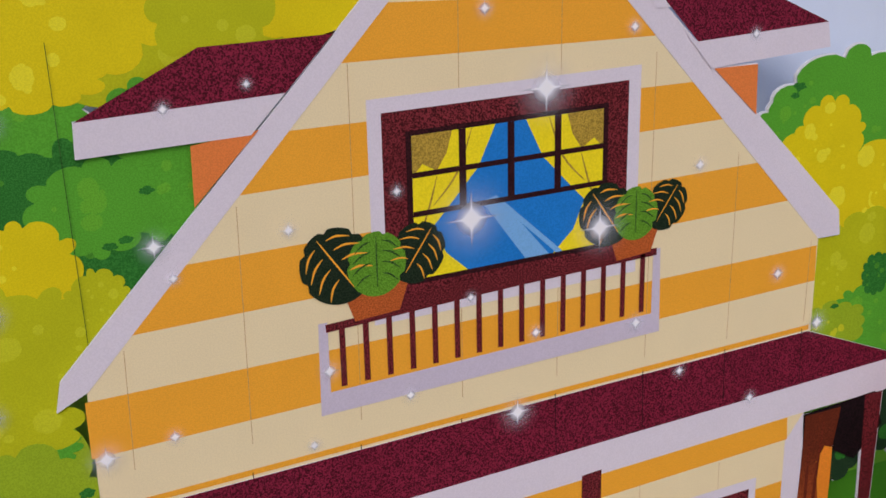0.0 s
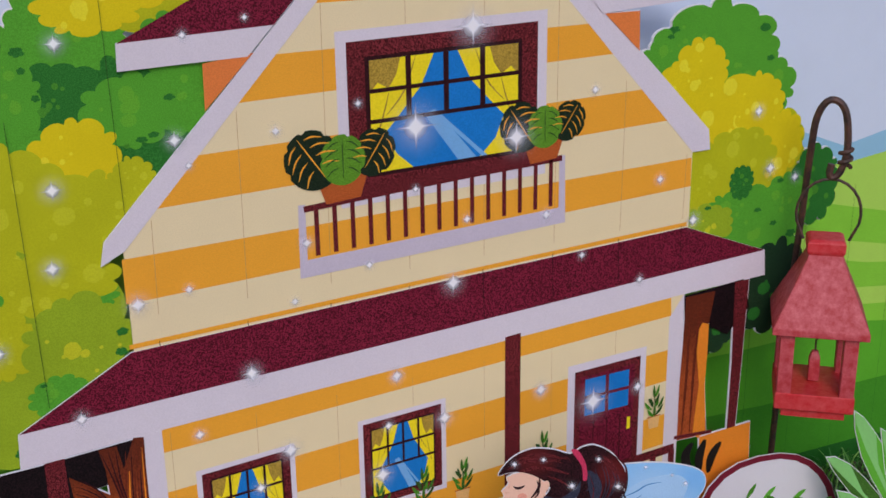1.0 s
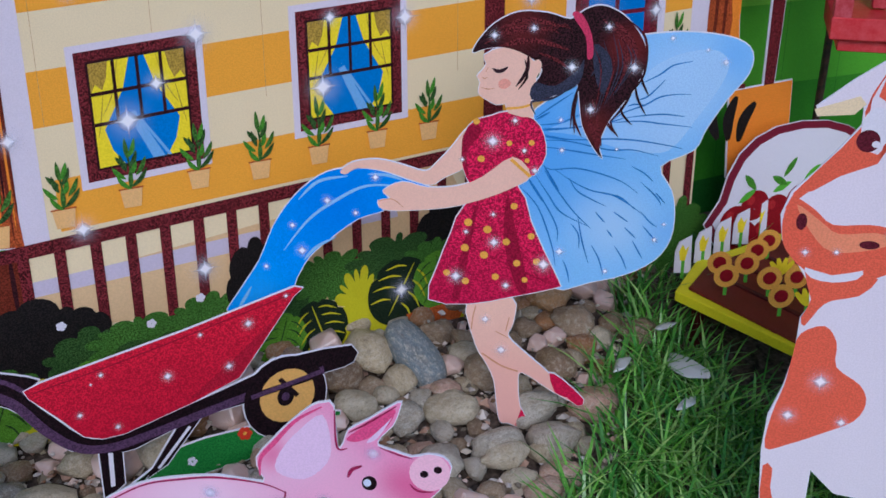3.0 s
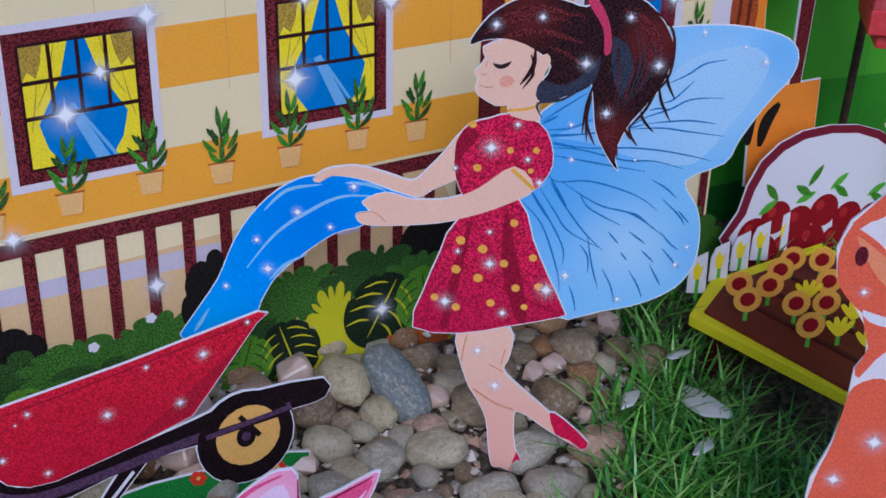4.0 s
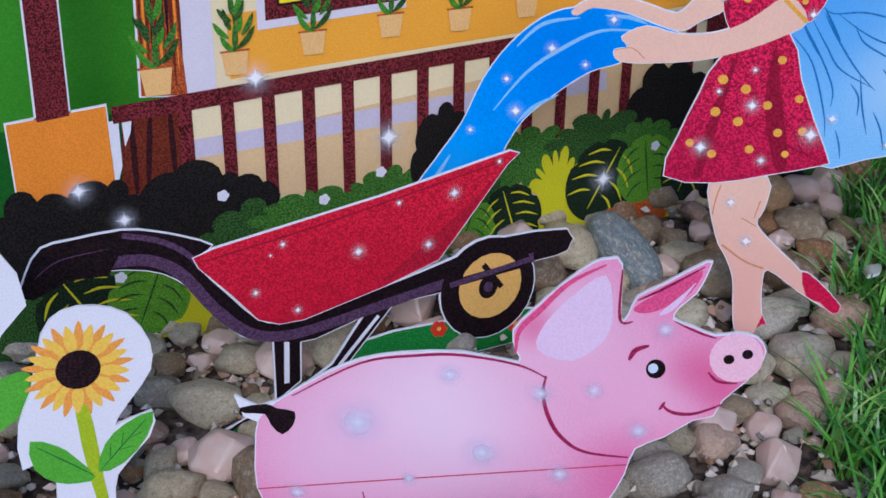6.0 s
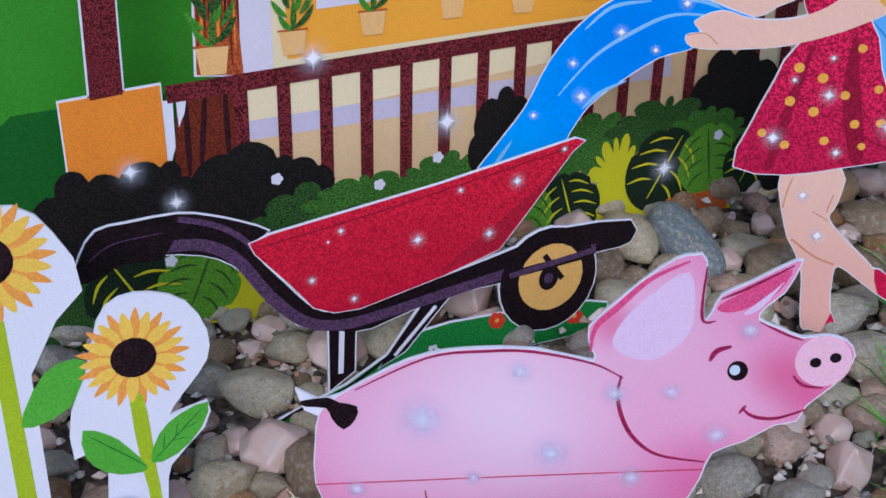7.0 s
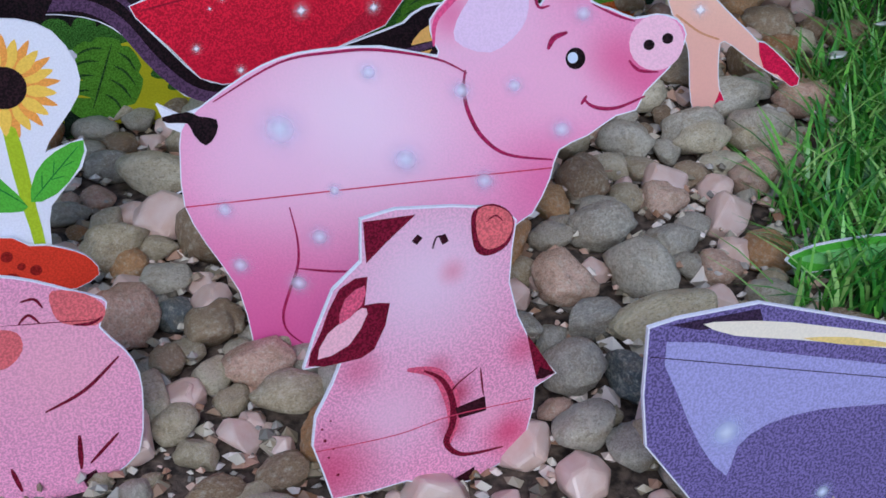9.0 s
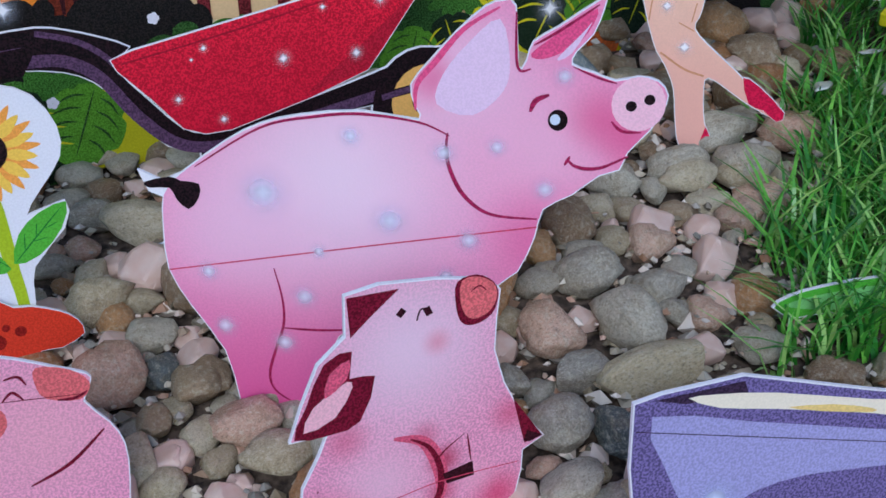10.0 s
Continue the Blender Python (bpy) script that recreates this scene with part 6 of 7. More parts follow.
def crystal_mat():
    m, nt, b = node_mat("quartz")
    co = nt.nodes.new("ShaderNodeTexCoord")
    n1 = nt.nodes.new("ShaderNodeTexNoise")
    n1.inputs["Scale"].default_value, n1.inputs["Detail"].default_value = 2.5, 5
    ramp = nt.nodes.new("ShaderNodeValToRGB")
    ramp.color_ramp.elements[0].color, ramp.color_ramp.elements[1].color = lin((224, 182, 160)), lin((248, 230, 218))
    v = nt.nodes.new("ShaderNodeTexVoronoi")
    v.inputs["Scale"].default_value = 9
    spark = nt.nodes.new("ShaderNodeMapRange")
    spark.inputs[1].default_value, spark.inputs[2].default_value, spark.inputs[3].default_value, spark.inputs[4].default_value = .05, .1, 1, 0
    mx = nt.nodes.new("ShaderNodeMix")
    mx.data_type = "RGBA"
    mx.inputs[7].default_value = lin((252, 240, 232))
    nt.links.new(co.outputs["Object"], n1.inputs["Vector"])
    nt.links.new(co.outputs["Object"], v.inputs["Vector"])
    nt.links.new(n1.outputs["Fac"], ramp.inputs["Fac"])
    nt.links.new(v.outputs["Distance"], spark.inputs[0])
    nt.links.new(spark.outputs[0], mx.inputs[0])
    nt.links.new(ramp.outputs["Color"], mx.inputs[6])
    nt.links.new(mx.outputs[2], b.inputs["Base Color"])
    b.inputs["Roughness"].default_value = 0.28
    b.inputs["Transmission Weight"].default_value = 0.3
    MATS["quartz"] = m


crystal_mat()
_m, _nt, _b = node_mat("clear_flake")
_b.inputs["Base Color"].default_value, _b.inputs["Roughness"].default_value, _b.inputs["Transmission Weight"].default_value = lin((236, 240, 236)), .25, .2
MATS["clear_flake"] = _m


def soil_mat():
    m, nt, b = node_mat("earth")
    co = nt.nodes.new("ShaderNodeTexCoord")
    n1 = nt.nodes.new("ShaderNodeTexNoise")
    n1.inputs["Scale"].default_value, n1.inputs["Detail"].default_value = 260, 8
    ramp = nt.nodes.new("ShaderNodeValToRGB")
    ramp.color_ramp.elements[0].position, ramp.color_ramp.elements[1].position = .35, .7
    ramp.color_ramp.elements[0].color, ramp.color_ramp.elements[1].color = lin((40, 32, 27)), lin((116, 100, 86))
    nt.links.new(co.outputs["Object"], n1.inputs["Vector"])
    nt.links.new(n1.outputs["Fac"], ramp.inputs["Fac"])
    nt.links.new(ramp.outputs["Color"], b.inputs["Base Color"])
    bump = nt.nodes.new("ShaderNodeBump")
    bump.inputs["Strength"].default_value, bump.inputs["Distance"].default_value = 0.8, 0.002
    nt.links.new(n1.outputs["Fac"], bump.inputs["Height"])
    nt.links.new(bump.outputs["Normal"], b.inputs["Normal"])
    b.inputs["Roughness"].default_value = 0.9
    MATS["earth"] = m


soil_mat()
bm = bmesh.new()
_xs = [-400, -60, -8, -1.5] + [-.6 + i * .05 for i in range(45)] + [3, 10, 60, 400]
_ys = [-400, -60, -8, -1.5] + [-.6 + i * .05 for i in range(40)] + [3, 10, 60, 400]
_g = [[bm.verts.new((x, y, ground_z(x, y) + (noise.noise(Vector((x * 14, y * 14, 0))) * .002 if abs(x) < 2 and abs(y) < 2 else 0))) for y in _ys] for x in _xs]
for i in range(len(_xs) - 1):
    for j in range(len(_ys) - 1):
        bm.faces.new((_g[i][j], _g[i + 1][j], _g[i + 1][j + 1], _g[i][j + 1]))
data = bpy.data.meshes.new("ground")
bm.to_mesh(data)
bm.free()
data.materials.append(MATS["earth"])
tagged(new("ground", data), "brown gritty earth under pebbles and turf", "ground", "", "structure")


def pebble_mesh(seed, flat, angular):
    bm = bmesh.new()
    bmesh.ops.create_icosphere(bm, subdivisions=3, radius=1)
    rnd = random.Random(seed)
    off = Vector((rnd.random() * 50, rnd.random() * 50, 0))
    cuts = [(Vector((rnd.gauss(0, 1), rnd.gauss(0, 1), rnd.gauss(0, .8))).normalized(), rnd.uniform(.55, .85)) for _ in range(angular)]
    for v in bm.verts:
        p = v.co.copy()
        p *= 1 + .34 * noise.noise(p * .8 + off) + .19 * noise.noise(p * 2.1 + off) + .06 * noise.noise(p * 4.5 + off) + .025 * noise.noise(p * 9 + off)
        for n, d in cuts:
            k = p.dot(n) - d
            if k > 0:
                p -= n * k * .85
        v.co = Vector((p.x, p.y, p.z * flat))
    for f in bm.faces:
        f.smooth = True
    data = bpy.data.meshes.new("pebble")
    bm.to_mesh(data)
    bm.free()
    return data


def crystal_mesh(seed):
    bm = bmesh.new()
    rnd = random.Random(seed)
    for _ in range(26):
        v = Vector((rnd.gauss(0, 1), rnd.gauss(0, 1), rnd.gauss(0, 1))).normalized()
        bm.verts.new((v.x * rnd.uniform(.8, 1.1), v.y * rnd.uniform(.7, 1), v.z * .7))
    bmesh.ops.convex_hull(bm, input=bm.verts)
    bmesh.ops.delete(bm, geom=[v for v in bm.verts if not v.link_faces], context="VERTS")
    bmesh.ops.bevel(bm, geom=bm.edges[:], offset=.05, segments=1, affect="EDGES")
    data = bpy.data.meshes.new("quartz")
    bm.to_mesh(data)
    bm.free()
    data.materials.append(MATS["quartz"])
    return data


KINDS = ("grey", "tan", "brown", "orange", "blue", "dark", "pinkish")
WORDS = {"grey": "grey speckled rounded pebble", "tan": "pale tan rounded pebble", "brown": "brown rounded pebble lying among others", "orange": "orange brown smooth pebble", "blue": "smooth blue grey oblong stone", "dark": "dark slate grey pebble", "pinkish": "pinkish wet looking rounded stone"}
SHAPES = {}
for _k in KINDS:
    SHAPES[_k] = []
    for _s in range(5):
        _d = pebble_mesh(KINDS.index(_k) * 11 + _s, .8, 9 if _k in ("tan", "grey", "brown") else 3)
        _d.materials.append(MATS["stone_" + _k])
        SHAPES[_k].append(_d)
PLACED = []


def pebble(x, y, a, b, turn, kind, lift=0.0):
    """One stone, a by b millimetres in half size, resting on the ground."""
    if .085 < x < .168 and y < .336:
        return
    ob = new("pebble", random.choice(SHAPES[kind]))
    h = (a + b) / 2000 * 0.95
    ob.matrix_world = pose(x, y, ground_z(x, y) + h * .72 + lift, random.uniform(-8, 8), random.uniform(-8, 8), turn) @ Matrix.Diagonal((a / 1000 * 1.06, b / 1000 * 1.2, h * 1.05, 1))
    PLACED.append((x, y, max(a, b) / 1000))
    tagged(ob, WORDS[kind], "pebble", "garden pebbles")


for _row in ((0.262, 0.54, 15.1, 15.8, 0, 'tan'),
             (0.242, 0.506, 12.1, 10.0, 20, 'tan'),
             (0.259, 0.489, 12.4, 10.2, 0, 'grey'),
             (0.286, 0.483, 14.0, 10.3, 0, 'tan'),
             (0.276, 0.474, 6.3, 7.7, 0, 'grey'),
             (0.296, 0.45, 17.3, 8.0, 0, 'grey'),
             (0.327, 0.444, 14.1, 11.3, 0, 'grey'),
             (0.324, 0.468, 18.8, 9.0, 0, 'grey'),
             (0.308, 0.548, 14.0, 7.5, 160, 'brown'),
             (0.232, 0.483, 9.7, 7.2, 0, 'grey'),
             (0.423, 0.505, 13.7, 8.8, 10, 'brown'),
             (0.345, 0.526, 9.4, 7.8, 0, 'brown'),
             (0.373, 0.501, 7.5, 6.8, 0, 'tan'),
             (0.387, 0.489, 6.5, 5.6, 0, 'orange'),
             (0.361, 0.46, 14.8, 9.2, 0, 'pinkish'),
             (0.294, 0.469, 5.9, 7.1, 0, 'brown')):
    pebble(*_row)
for _row in ((0.262, 0.497, 8.7, 5.8, 0, 'brown'),
             (0.219, 0.491, 7.0, 5.1, 0, 'tan'),
             (0.083, 0.514, 17.4, 8.7, 0, 'tan'),
             (0.101, 0.536, 11.7, 8.9, 0, 'tan'),
             (0.057, 0.54, 10.4, 7.1, 10, 'grey'),
             (0.073, 0.545, 8.7, 6.2, 0, 'brown'),
             (0.224, 0.4, 15.1, 9.4, 0, 'grey'),
             (0.224, 0.37, 12.3, 15.5, 0, 'grey'),
             (0.247, 0.387, 10.5, 8.3, 0, 'grey'),
             (0.196, 0.378, 11.0, 11.8, 0, 'pinkish'),
             (0.22, 0.346, 22.7, 7.0, 0, 'tan'),
             (0.264, 0.347, 10.2, 8.2, 0, 'grey'),
             (0.187, 0.391, 7.8, 6.7, 0, 'tan'),
             (0.06, 0.46, 6.7, 7.2, 0, 'orange'),
             (0.07, 0.428, 6.8, 8.3, 0, 'dark'),
             (0.083, 0.419, 9.4, 8.2, 0, 'brown')):
    pebble(*_row)
for _row in ((0.295, 0.443, 14.6, 7.8, 0, 'tan'),
             (0.321, 0.438, 12.6, 8.0, 0, 'tan'),
             (0.302, 0.415, 10.1, 6.3, 0, 'pinkish'),
             (0.296, 0.428, 9.6, 5.7, 0, 'tan'),
             (0.257, 0.412, 9.6, 7.2, 0, 'pinkish'),
             (0.215, 0.411, 6.9, 5.3, 0, 'grey'),
             (0.254, 0.369, 7.9, 6.8, 0, 'pinkish'),
             (0.046, 0.49, 4.5, 3.4, 0, 'orange'),
             (0.039, 0.516, 7.1, 6.5, 0, 'tan'),
             (0.072, 0.469, 8.8, 5.5, 0, 'tan'),
             (0.179, 0.338, 12.1, 10.8, 0, 'grey'),
             (0.172, 0.317, 11.3, 8.1, 0, 'grey'),
             (0.194, 0.328, 7.7, 9.7, 0, 'dark'),
             (0.187, 0.303, 10.2, 8.3, 0, 'tan'),
             (0.095, 0.375, 13.9, 7.8, 0, 'tan'),
             (0.063, 0.406, 7.0, 6.8, 0, 'brown')):
    pebble(*_row)
for _row in ((0.08, 0.416, 9.0, 9.0, 0, 'brown'),
             (0.196, 0.356, 13.2, 6.7, 0, 'grey'),
             (0.175, 0.365, 6.0, 8.0, 0, 'grey'),
             (0.164, 0.327, 4.6, 6.5, 0, 'tan'),
             (0.171, 0.354, 5.9, 4.9, 0, 'orange'),
             (0.069, 0.409, 6.8, 4.9, 0, 'tan'),
             (0.085, 0.345, 10.0, 5.4, 0, 'brown'),
             (0.062, 0.343, 10.3, 5.2, 0, 'brown'),
             (0.041, 0.353, 5.7, 5.2, 0, 'grey'),
             (0.181, 0.304, 8.4, 8.4, 0, 'grey'),
             (0.096, 0.327, 5.1, 3.4, 0, 'tan'),
             (0.066, 0.349, 5.2, 3.5, 0, 'tan'),
             (0.163, 0.292, 7.0, 5.2, 0, 'brown'),
             (0.11, 0.321, 5.9, 3.4, 0, 'tan')):
    pebble(*_row)
CRYSTALS = [(0.064, 0.389, 10.9), (0.081, 0.37, 8.3), (0.083, 0.445, 8.4), (0.087, 0.359, 7.2), (0.076, 0.366, 9.9), (0.063, 0.388, 11.2), (0.163, 0.302, 12.4), (0.261, 0.419, 17.0), (0.276, 0.395, 15.6), (0.058, 0.447, 11.7), (0.243, 0.355, 12.0), (0.046, 0.451, 6.4), (0.192, 0.384, 10.6), (0.367, 0.507, 9.5), (0.362, 0.522, 9.6), (0.375, 0.468, 10.7), (0.113, 0.324, 6.8), (0.141, 0.308, 7.8), (0.251, 0.43, 7.3), (0.02, 0.357, 5.3), (0.063, 0.411, 7.8)]


def grass_edge(y):
    """Where the turf begins, going right, at this depth."""
    return 0.268 + max(0, y - .36) * 0.93 + .012 * math.sin(y * 90) + (.05 if y < .33 else 0)


_shape = [crystal_mesh(i) for i in range(7)]
for _x, _y, _r in CRYSTALS:
    _r *= .8
    ob = new("quartz_chunk", random.choice(_shape))
    ob.matrix_world = pose(_x, _y, ground_z(_x, _y) + _r / 1000 * .45, random.uniform(-25, 25), random.uniform(-25, 25), random.uniform(0, 360)) @ Matrix.Diagonal((_r / 1000, _r / 1000, _r / 1000, 1))
    tagged(ob, "translucent pale pink rose quartz chunk among pebbles", "crystal", "rose quartz chunks")
    PLACED.append((_x, _y, _r / 1000 * .9))

_rnd = random.Random(4)
_count = 0
for _try in range(15000):
    _x, _y = _rnd.uniform(-.04, .46), _rnd.uniform(.27, .60)
    _r = _rnd.choice((8, 9, 10, 12, 14, 15)) if _try < 2500 else _rnd.uniform(4.0, 8)
    if _x > grass_edge(_y) - .004 or _count > 330 or (_y < .318 and _x < .175 and _r > 5) or (_y < .36 and _x < .06 and _r > 5):
        continue
    if any((_x - a) ** 2 + (_y - b) ** 2 < ((c + _r / 1000) * .66) ** 2 for a, b, c in PLACED):
        continue
    if _rnd.random() < .2:
        ob = new("quartz_chunk", _rnd.choice(_shape))
        ob.matrix_world = pose(_x, _y, ground_z(_x, _y) + _r / 1000 * .5, _rnd.uniform(-25, 25), _rnd.uniform(-25, 25), _rnd.uniform(0, 360)) @ Matrix.Diagonal((_r / 1000, _r / 1000, _r / 1000, 1))
        tagged(ob, "translucent pale pink rose quartz chunk among pebbles", "crystal", "rose quartz chunks")
        PLACED.append((_x, _y, _r / 1000))
        continue
    _kind = _rnd.choice(("grey", "grey", "tan", "tan", "tan", "orange", "pinkish", "grey", "brown") if _y < .5 or _x < .31 else ("brown", "pinkish", "orange", "brown", "tan", "brown"))
    random.seed(_try)
    pebble(_x, _y, _r, _r * _rnd.uniform(.65, .95), _rnd.uniform(0, 180), _kind)
    _count += 1

# clear flakes lying on the turf
for _x, _y, _r in ((.418, .455, 15), (.40, .43, 9), (.385, .47, 10), (.43, .49, 8)):
    _f = _shape[int(_r) % 7].copy()
    _f.materials.clear()
    _f.materials.append(MATS["clear_flake"])
    ob = new("quartz_flake", _f)
    ob.matrix_world = pose(_x, _y, ground_z(_x, _y) + .02, 14, -10, 130 + _r * 9) @ Matrix.Diagonal((_r / 1000 * 1.6, _r / 1000 * .6, _r / 4000, 1))
    tagged(ob, "thin clear quartz flake caught in the turf", "crystal", "quartz flakes")

# one long smooth stone that leans on the others
bm = bmesh.new()
bmesh.ops.create_icosphere(bm, subdivisions=4, radius=1)
for v in bm.verts:
    p = v.co
    k = 1 + .05 * noise.noise(p * 1.6) + .012 * noise.noise(p * 7)
    s = (abs(p.x) ** 2.6 + abs(p.y) ** 2.6 + abs(p.z) ** 2.6) ** (-1 / 2.6) * k
    v.co = p * s
for f in bm.faces:
    f.smooth = True
data = bpy.data.meshes.new("long_stone")
bm.to_mesh(data)
bm.free()
data.materials.append(MATS["stone_blue"])
_ax = Vector((.22, -.86, -.48)).normalized()
_side = _ax.cross(Vector((0, 0, 1))).normalized()
_top = _side.cross(_ax)
_m = Matrix((_ax, _side, _top)).transposed().to_4x4()
ob = new("long_stone", data)
ob.matrix_world = Matrix.Translation((.2855, .526, .053)) @ _m @ Matrix.Diagonal((.0235, .0115, .010, 1))
tagged(ob, "smooth blue grey oblong stone leaning on the pebbles", "stone")

# small gravel between the stones
bm = bmesh.new()
_rnd = random.Random(9)
for _i in range(7600):
    _x, _y = _rnd.uniform(-.06, .5), _rnd.uniform(.25, .61)
    if _x > grass_edge(_y) + .02:
        continue
    _r = _rnd.uniform(.0012, .0032) if _rnd.random() < .72 else _rnd.uniform(.0032, .0066)
    _a, _b, _q = _rnd.uniform(0, 6.28), _rnd.uniform(.5, .9), _rnd.uniform(.4, .8)
    _up = .35 * _r + (_rnd.uniform(0, .007) if _r < .004 else 0)
    _vs = []
    for a, b, c in ((1, 0, 0), (.3, .9, .2), (-.8, .5, -.1), (-.7, -.6, .3), (.4, -.9, -.2), (.1, .1, 1), (-.1, 0, -1)):
        k = _r * _rnd.uniform(.75, 1.15)
        x, y = a * k, b * k * _b
        _vs.append(bm.verts.new((_x + x * math.cos(_a) - y * math.sin(_a), _y + x * math.sin(_a) + y * math.cos(_a), ground_z(_x, _y) + _up + c * k * _q)))
    for k in range(5):
        bm.faces.new((_vs[k], _vs[(k + 1) % 5], _vs[5]))
        bm.faces.new((_vs[(k + 1) % 5], _vs[k], _vs[6]))
data = bpy.data.meshes.new("gravel")
bm.to_mesh(data)
bm.free()


def island_mat(name, cols, rough):
    m, nt, b = node_mat(name)
    geo = nt.nodes.new("ShaderNodeNewGeometry")
    ramp = nt.nodes.new("ShaderNodeValToRGB")
    for i, c in enumerate(cols):
        e = ramp.color_ramp.elements[i] if i < 2 else ramp.color_ramp.elements.new(i / (len(cols) - 1))
        e.position, e.color = i / (len(cols) - 1), lin(c)
    nt.links.new(geo.outputs["Random Per Island"], ramp.inputs["Fac"])
    nt.links.new(ramp.outputs["Color"], b.inputs["Base Color"])
    b.inputs["Roughness"].default_value = rough
    MATS[name] = m
    return b


island_mat("grit", ((92, 84, 70), (150, 138, 112), (204, 196, 176), (140, 104, 72), (196, 160, 136), (226, 214, 200), (120, 118, 108), (236, 226, 214)), .35)
data.materials.append(MATS["grit"])
tagged(new("gravel", data), "fine mixed gravel and quartz grit between the pebbles", "gravel", "", "stuff")

# ---- artificial turf ----
_b = island_mat("turf", ((36, 94, 28), (66, 142, 44), (124, 192, 70), (48, 116, 34), (172, 216, 116)), .32)
_b.inputs["Subsurface Weight"].default_value = 0.0
bm = bmesh.new()
_rnd = random.Random(12)
for _i in range(36000):
    _x, _y = _rnd.uniform(.255, .95), _rnd.uniform(.02, .61)
    if _x < grass_edge(_y) + abs(_rnd.gauss(0, .006)):
        continue
    if (.446 < _x < .572 and .408 < _y < .538) or (_y > .55 and _x < .62):
        continue
    if _x > .62 and _rnd.random() < .6:
        continue
    z = ground_z(_x, _y) - .002
    a, h, w = _rnd.uniform(0, 6.28), _rnd.uniform(.018, .044), _rnd.uniform(.0006, .0013)
    lean = _rnd.uniform(.15, .95) * h
    dx, dy = math.cos(a), math.sin(a)
    rows = []
    for t in (0, .45, .8):
        k = lean * t * t * 1.2
        ww = w * (1 - t * .5)
        c = Vector((_x + dx * k, _y + dy * k, z + h * t * (1 - .25 * t)))
        rows.append((bm.verts.new(c + Vector((-dy, dx, 0)) * ww), bm.verts.new(c - Vector((-dy, dx, 0)) * ww)))
    tip = bm.verts.new((_x + dx * lean * 1.25, _y + dy * lean * 1.25, z + h * .78))
    for r0, r1 in zip(rows, rows[1:]):
        bm.faces.new((r0[0], r0[1], r1[1], r1[0]))
    bm.faces.new((rows[-1][0], rows[-1][1], tip))
data = bpy.data.meshes.new("turf")
bm.to_mesh(data)
bm.free()
data.materials.append(MATS["turf"])
tagged(new("turf", data), "bright green artificial grass blades beside the pebbles", "grass", "", "stuff")


# ---- lantern on its hook ----
def rust_mat(name, base, worn):
    m, nt, b = node_mat(name)
    co = nt.nodes.new("ShaderNodeTexCoord")
    n1 = nt.nodes.new("ShaderNodeTexNoise")
    n1.inputs["Scale"].default_value, n1.inputs["Detail"].default_value, n1.inputs["Roughness"].default_value = 150, 8, .7
    ramp = nt.nodes.new("ShaderNodeValToRGB")
    ramp.color_ramp.elements[0].position, ramp.color_ramp.elements[1].position = .38, .66
    ramp.color_ramp.elements[0].color, ramp.color_ramp.elements[1].color = lin(base), lin(worn)
    nt.links.new(co.outputs["Object"], n1.inputs["Vector"])
    nt.links.new(n1.outputs["Fac"], ramp.inputs["Fac"])
    nt.links.new(ramp.outputs["Color"], b.inputs["Base Color"])
    bump = nt.nodes.new("ShaderNodeBump")
    bump.inputs["Strength"].default_value, bump.inputs["Distance"].default_value = .5, .0006
    nt.links.new(n1.outputs["Fac"], bump.inputs["Height"])
    nt.links.new(bump.outputs["Normal"], b.inputs["Normal"])
    b.inputs["Roughness"].default_value = .55
    MATS[name] = m


rust_mat("red_paint", (178, 44, 52), (206, 96, 104))
rust_mat("red_bright", (200, 28, 38), (214, 76, 78))
rust_mat("rusty_wire", (40, 34, 34), (96, 62, 48))


def part(name, bm, material, parent, label=""):
    data = bpy.data.meshes.new(name)
    bm.to_mesh(data)
    bm.free()
    data.materials.append(MATS[material])
    ob = new(name, data)
    ob.parent = parent
    if label:
        ob["label"] = label
    return ob


def prism(levels, bevel=.0006):
    """A square-based solid through (half width, half depth, height) levels."""
    bm = bmesh.new()
    rings = [[bm.verts.new((sx * w, sy * d, z)) for sx, sy in ((-1, -1), (1, -1), (1, 1), (-1, 1))] for w, d, z in levels]
    bm.faces.new(rings[0][::-1])
    bm.faces.new(rings[-1])
    for a, b in zip(rings, rings[1:]):
        for i in range(4):
            bm.faces.new((a[i - 1], a[i], b[i], b[i - 1]))
    bmesh.ops.bevel(bm, geom=bm.edges[:], offset=bevel, segments=1, affect="EDGES")
    return bm


def tube(pts, r, sides=8):
    bm = bmesh.new()
    q = [Vector(p) for p in pts]
    rings = []
    for i, p in enumerate(q):
        d = (q[min(i + 1, len(q) - 1)] - q[max(i - 1, 0)]).normalized()
        s = d.cross(Vector((0, 1, .01))).normalized()
        u = s.cross(d)
        rings.append([bm.verts.new(p + (s * math.cos(k / sides * 6.2832) + u * math.sin(k / sides * 6.2832)) * r) for k in range(sides)])
    for a, b in zip(rings, rings[1:]):
        for k in range(sides):
            bm.faces.new((a[k - 1], a[k], b[k], b[k - 1]))
    bm.faces.new(rings[0])
    bm.faces.new(rings[-1][::-1])
    bmesh.ops.recalc_face_normals(bm, faces=bm.faces[:])
    return bm


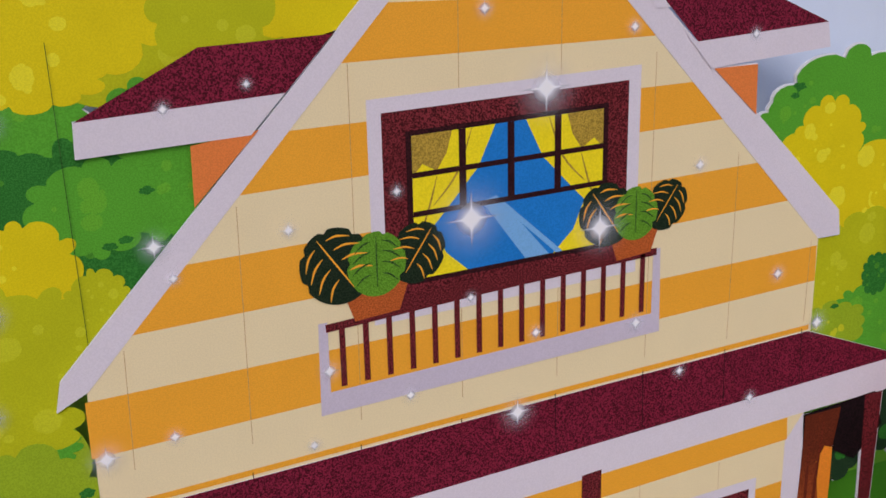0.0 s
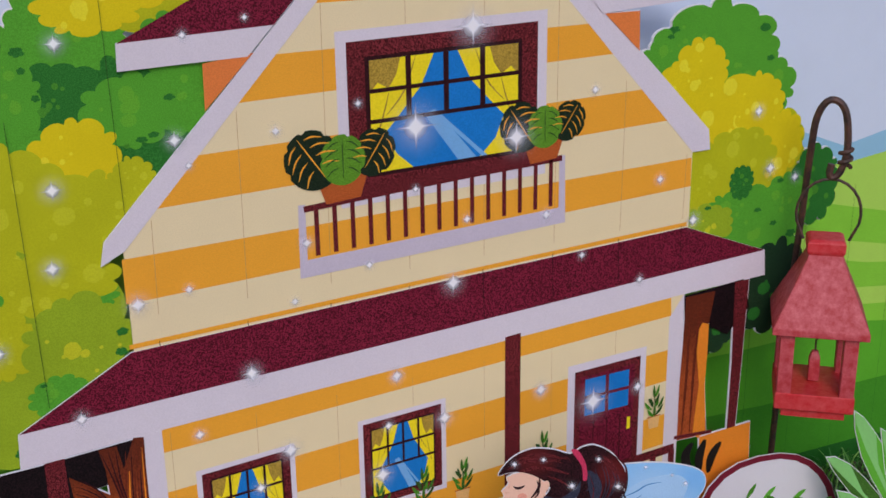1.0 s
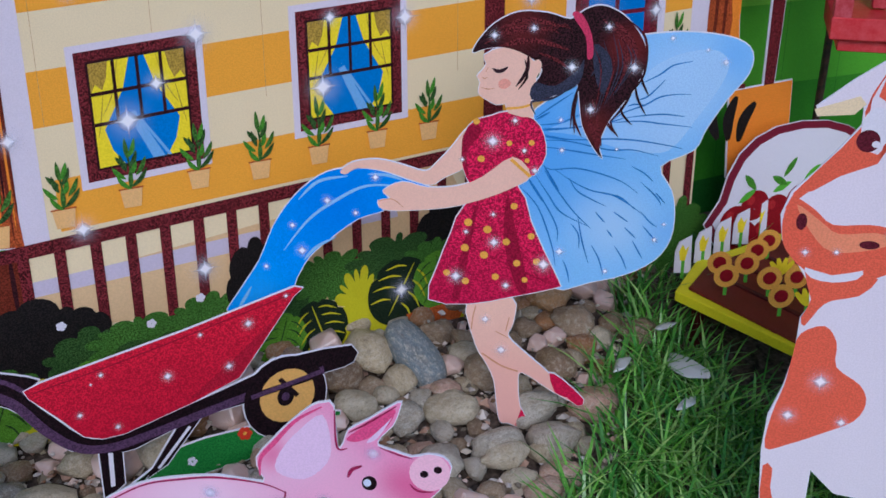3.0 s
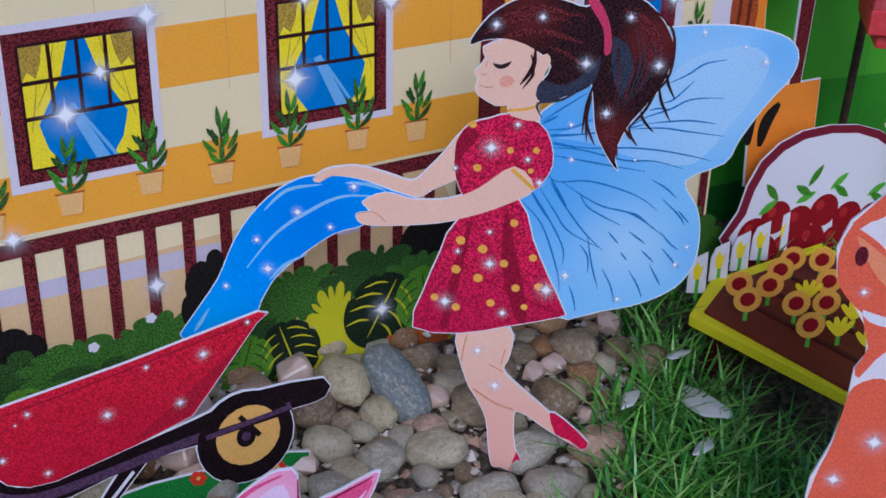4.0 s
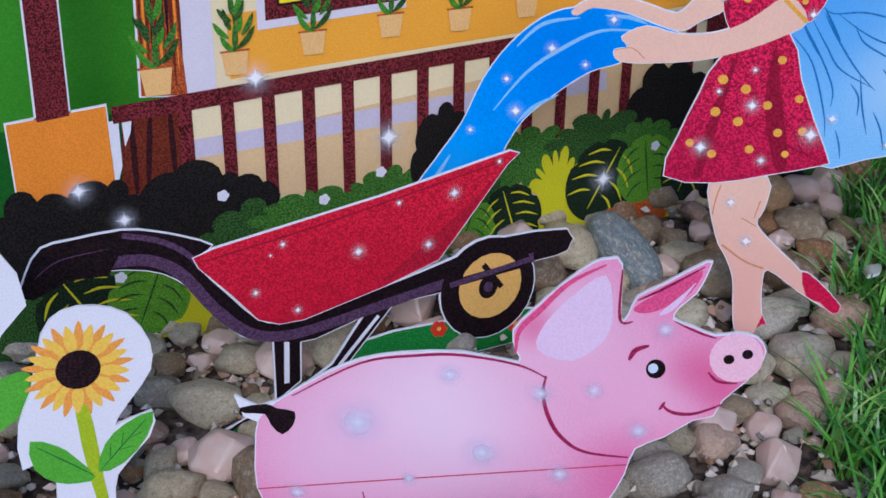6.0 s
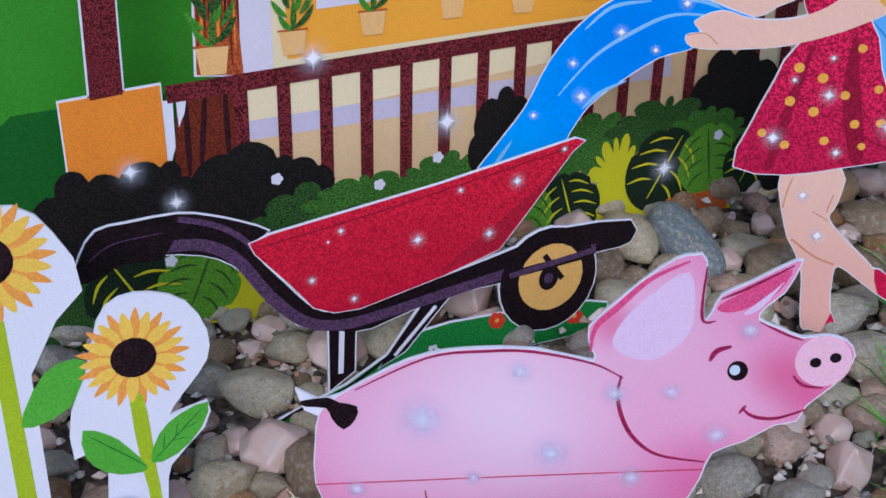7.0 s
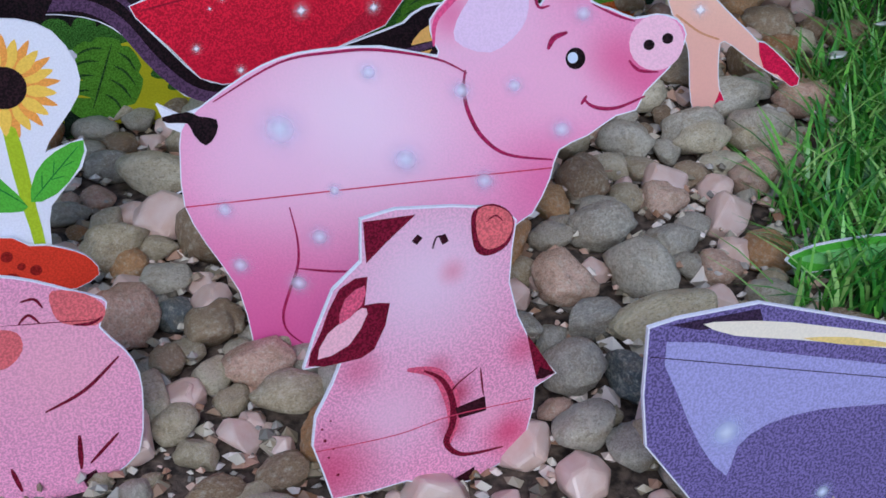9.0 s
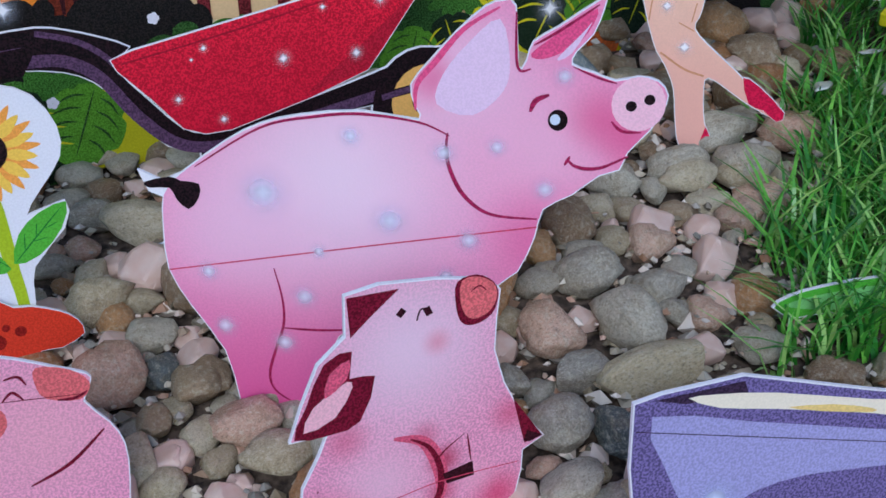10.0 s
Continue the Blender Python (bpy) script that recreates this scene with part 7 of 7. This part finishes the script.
LANTERN = pose(.590, .516, 0, 0, 0, -40)
lantern = new("lantern")
lantern.matrix_world = LANTERN
part("base", prism(((.023, .023, .196), (.023, .023, .203), (.0285, .0285, .204), (.0285, .0285, .217))), "red_bright", lantern, "bright red base tray")
for _sx in (-1, 1):
    for _sy in (-1, 1):
        _p = part("post", prism(((.0052, .0052, .216), (.0052, .0052, .272))), "red_paint", lantern)
        _p.location = (_sx * .0225, _sy * .0225, 0)
part("roof", prism(((.034, .034, .265), (.034, .034, .270), (.013, .013, .318), (.012, .012, .322))), "red_paint", lantern, "sloping faded red roof")
part("cap", prism(((.012, .012, .321), (.0135, .0135, .324), (.0135, .0135, .331), (.011, .011, .333))), "red_bright", lantern)
part("bell", prism(((.004, .004, .218), (.004, .004, .236), (.002, .002, .242))), "red_paint", lantern, "small red bell clapper")
part("hanger", tube([(.0, 0, .24), (0, 0, .25), (.003, 0, .254), (.003, 0, .262), (0, 0, .266)], .0008), "rusty_wire", lantern)
part("bail", tube([(-.016 + .0005 * 0, 0, .33)] + [(-.0225 * math.cos(a * .2618), 0, .35 + .026 * math.sin(a * .2618)) for a in range(-1, 14)] + [(.016, 0, .33)], .0011), "rusty_wire", lantern, "rusty wire bail")
tagged(lantern, "faded red metal lantern hanging from a dark hook", "lantern")
hook = new("shepherd_hook")
hook.matrix_world = LANTERN
part("rod", tube(open_curve([(-.023, .0745, .01), (-.021, .05, .2), (-.017, .022, .34), (-.0155, .006, .40), (-.0135, .003, .421), (-.008, .001, .432), (-.001, 0, .433), (.005, 0, .426), (.008, 0, .411), (.0085, 0, .394), (.005, 0, .381), (.0005, 0, .377), (-.002, 0, .380), (-.001, 0, .387)], 3), .0026), "rusty_wire", hook)
part("twist", tube([(.008 + .004 * math.cos(a), .004 * math.sin(a), .385 + a * .0011) for a in [i * .5 for i in range(26)]], .0016), "rusty_wire", hook)
tagged(hook, "dark rusty metal hook rod standing by the backdrop", "hook")

# ---- vegetable bed ----
bed = new("vegetable_bed")
bed.matrix_world = pose(.444, .502, .013)


def poly_box(pts, z0, z1):
    bm = bmesh.new()
    a = [bm.verts.new((x, y, z0)) for x, y in pts]
    b = [bm.verts.new((x, y, z1)) for x, y in pts]
    bm.faces.new(a[::-1])
    bm.faces.new(b)
    for i in range(len(pts)):
        bm.faces.new((a[i - 1], a[i], b[i], b[i - 1]))
    bmesh.ops.recalc_face_normals(bm, faces=bm.faces[:])
    bmesh.ops.bevel(bm, geom=bm.edges[:], offset=.0006, segments=1, affect="EDGES")
    return bm


part("tray", poly_box([(0, 0), (.018, -.100), (.125, -.09), (.13, .04), (.037, .028)], .0485, .055), "bed_yellow", bed, "bright yellow tray")
part("soil", poly_box([(.008, -.002), (.020, -.097), (.118, -.082), (.122, .030), (.038, .018)], .05, .0565), "soil", bed, "brown printed soil rows")
for _x, _y in ((.012, -.008), (.024, -.095), (.115, -.08), (.12, .028)):
    part("foot", poly_box([(_x - .003, _y - .003), (_x + .003, _y - .003), (_x + .003, _y + .003), (_x - .003, _y + .003)], -.004, .049), "soil_dark", bed)
for _k in range(4):
    _f = .2 + _k * .22
    part("furrow", poly_box([(.012 + _f * .1, -.004 + _f * .02), (.016 + _f * .1, -.004 + _f * .02), (.026 + _f * .1, -.09 + _f * .02), (.022 + _f * .1, -.09 + _f * .02)], .056, .0575), "soil_dark", bed)


def standing(name, x, y, z, turn, draw):
    s = Sheet(0, 0, 0)
    draw(s)
    ob = s.mesh(name, s.bm, s.mats)
    ob.parent = bed
    ob.matrix_basis = pose(x, y, z, 0, 0, turn)


def picket(s):
    s.print("print_white", 0, [(-5, 0), (5, 0), (4, 24), (-3, 20), (-5, 14)], 0, .3)
    s.area("curtain", 2, [(-2, 8), (1, 8), (3, 18), (1, 15), (-1, 19), (-3, 14)])
    s.line("leaf_green", 2, [(0, -4), (0, 8)], 2)


def ring_flower(s):
    s.line("leaf_green", 0, [(0, 0), (0, 9)], 2.2)
    s.disc("dots_yellow", 1, 0, 14, 7.4, 7.4)
    s.disc("apple", 2, 0, 14, 4.0, 4.0)


def yellow_bloom(s):
    s.line("leaf_green", 0, [(0, 0), (0, 9)], 2.2)
    for a in (-40, -14, 12, 38):
        s.line("curtain", 1, [(0, 7), (math.sin(radians(a)) * 11, 7 + math.cos(radians(a)) * 11)], 3.4, .5)


for _i in range(5):
    standing("picket", .022 + _i * .020, .022 + _i * .006, .053, -25, picket)
for _x, _y in ((.02, -.02), (.042, -.012), (.06, .0), (.076, .008), (.09, .0), (.055, -.04), (.04, -.034), (.03, -.055), (.074, -.022), (.1, -.02), (.028, -.004)):
    standing("ring_flower", _x, _y, .055, -25, ring_flower)
for _x, _y in ((.045, -.06), (.065, -.05), (.085, -.04), (.06, -.08), (.09, -.07), (.075, -.062), (.05, -.075), (.1, -.05), (.078, -.085), (.06, -.022)):
    standing("yellow_bloom", _x, _y, .055, -25, yellow_bloom)
tagged(bed, "yellow paper vegetable bed with pickets and flowers on turf", "garden bed")
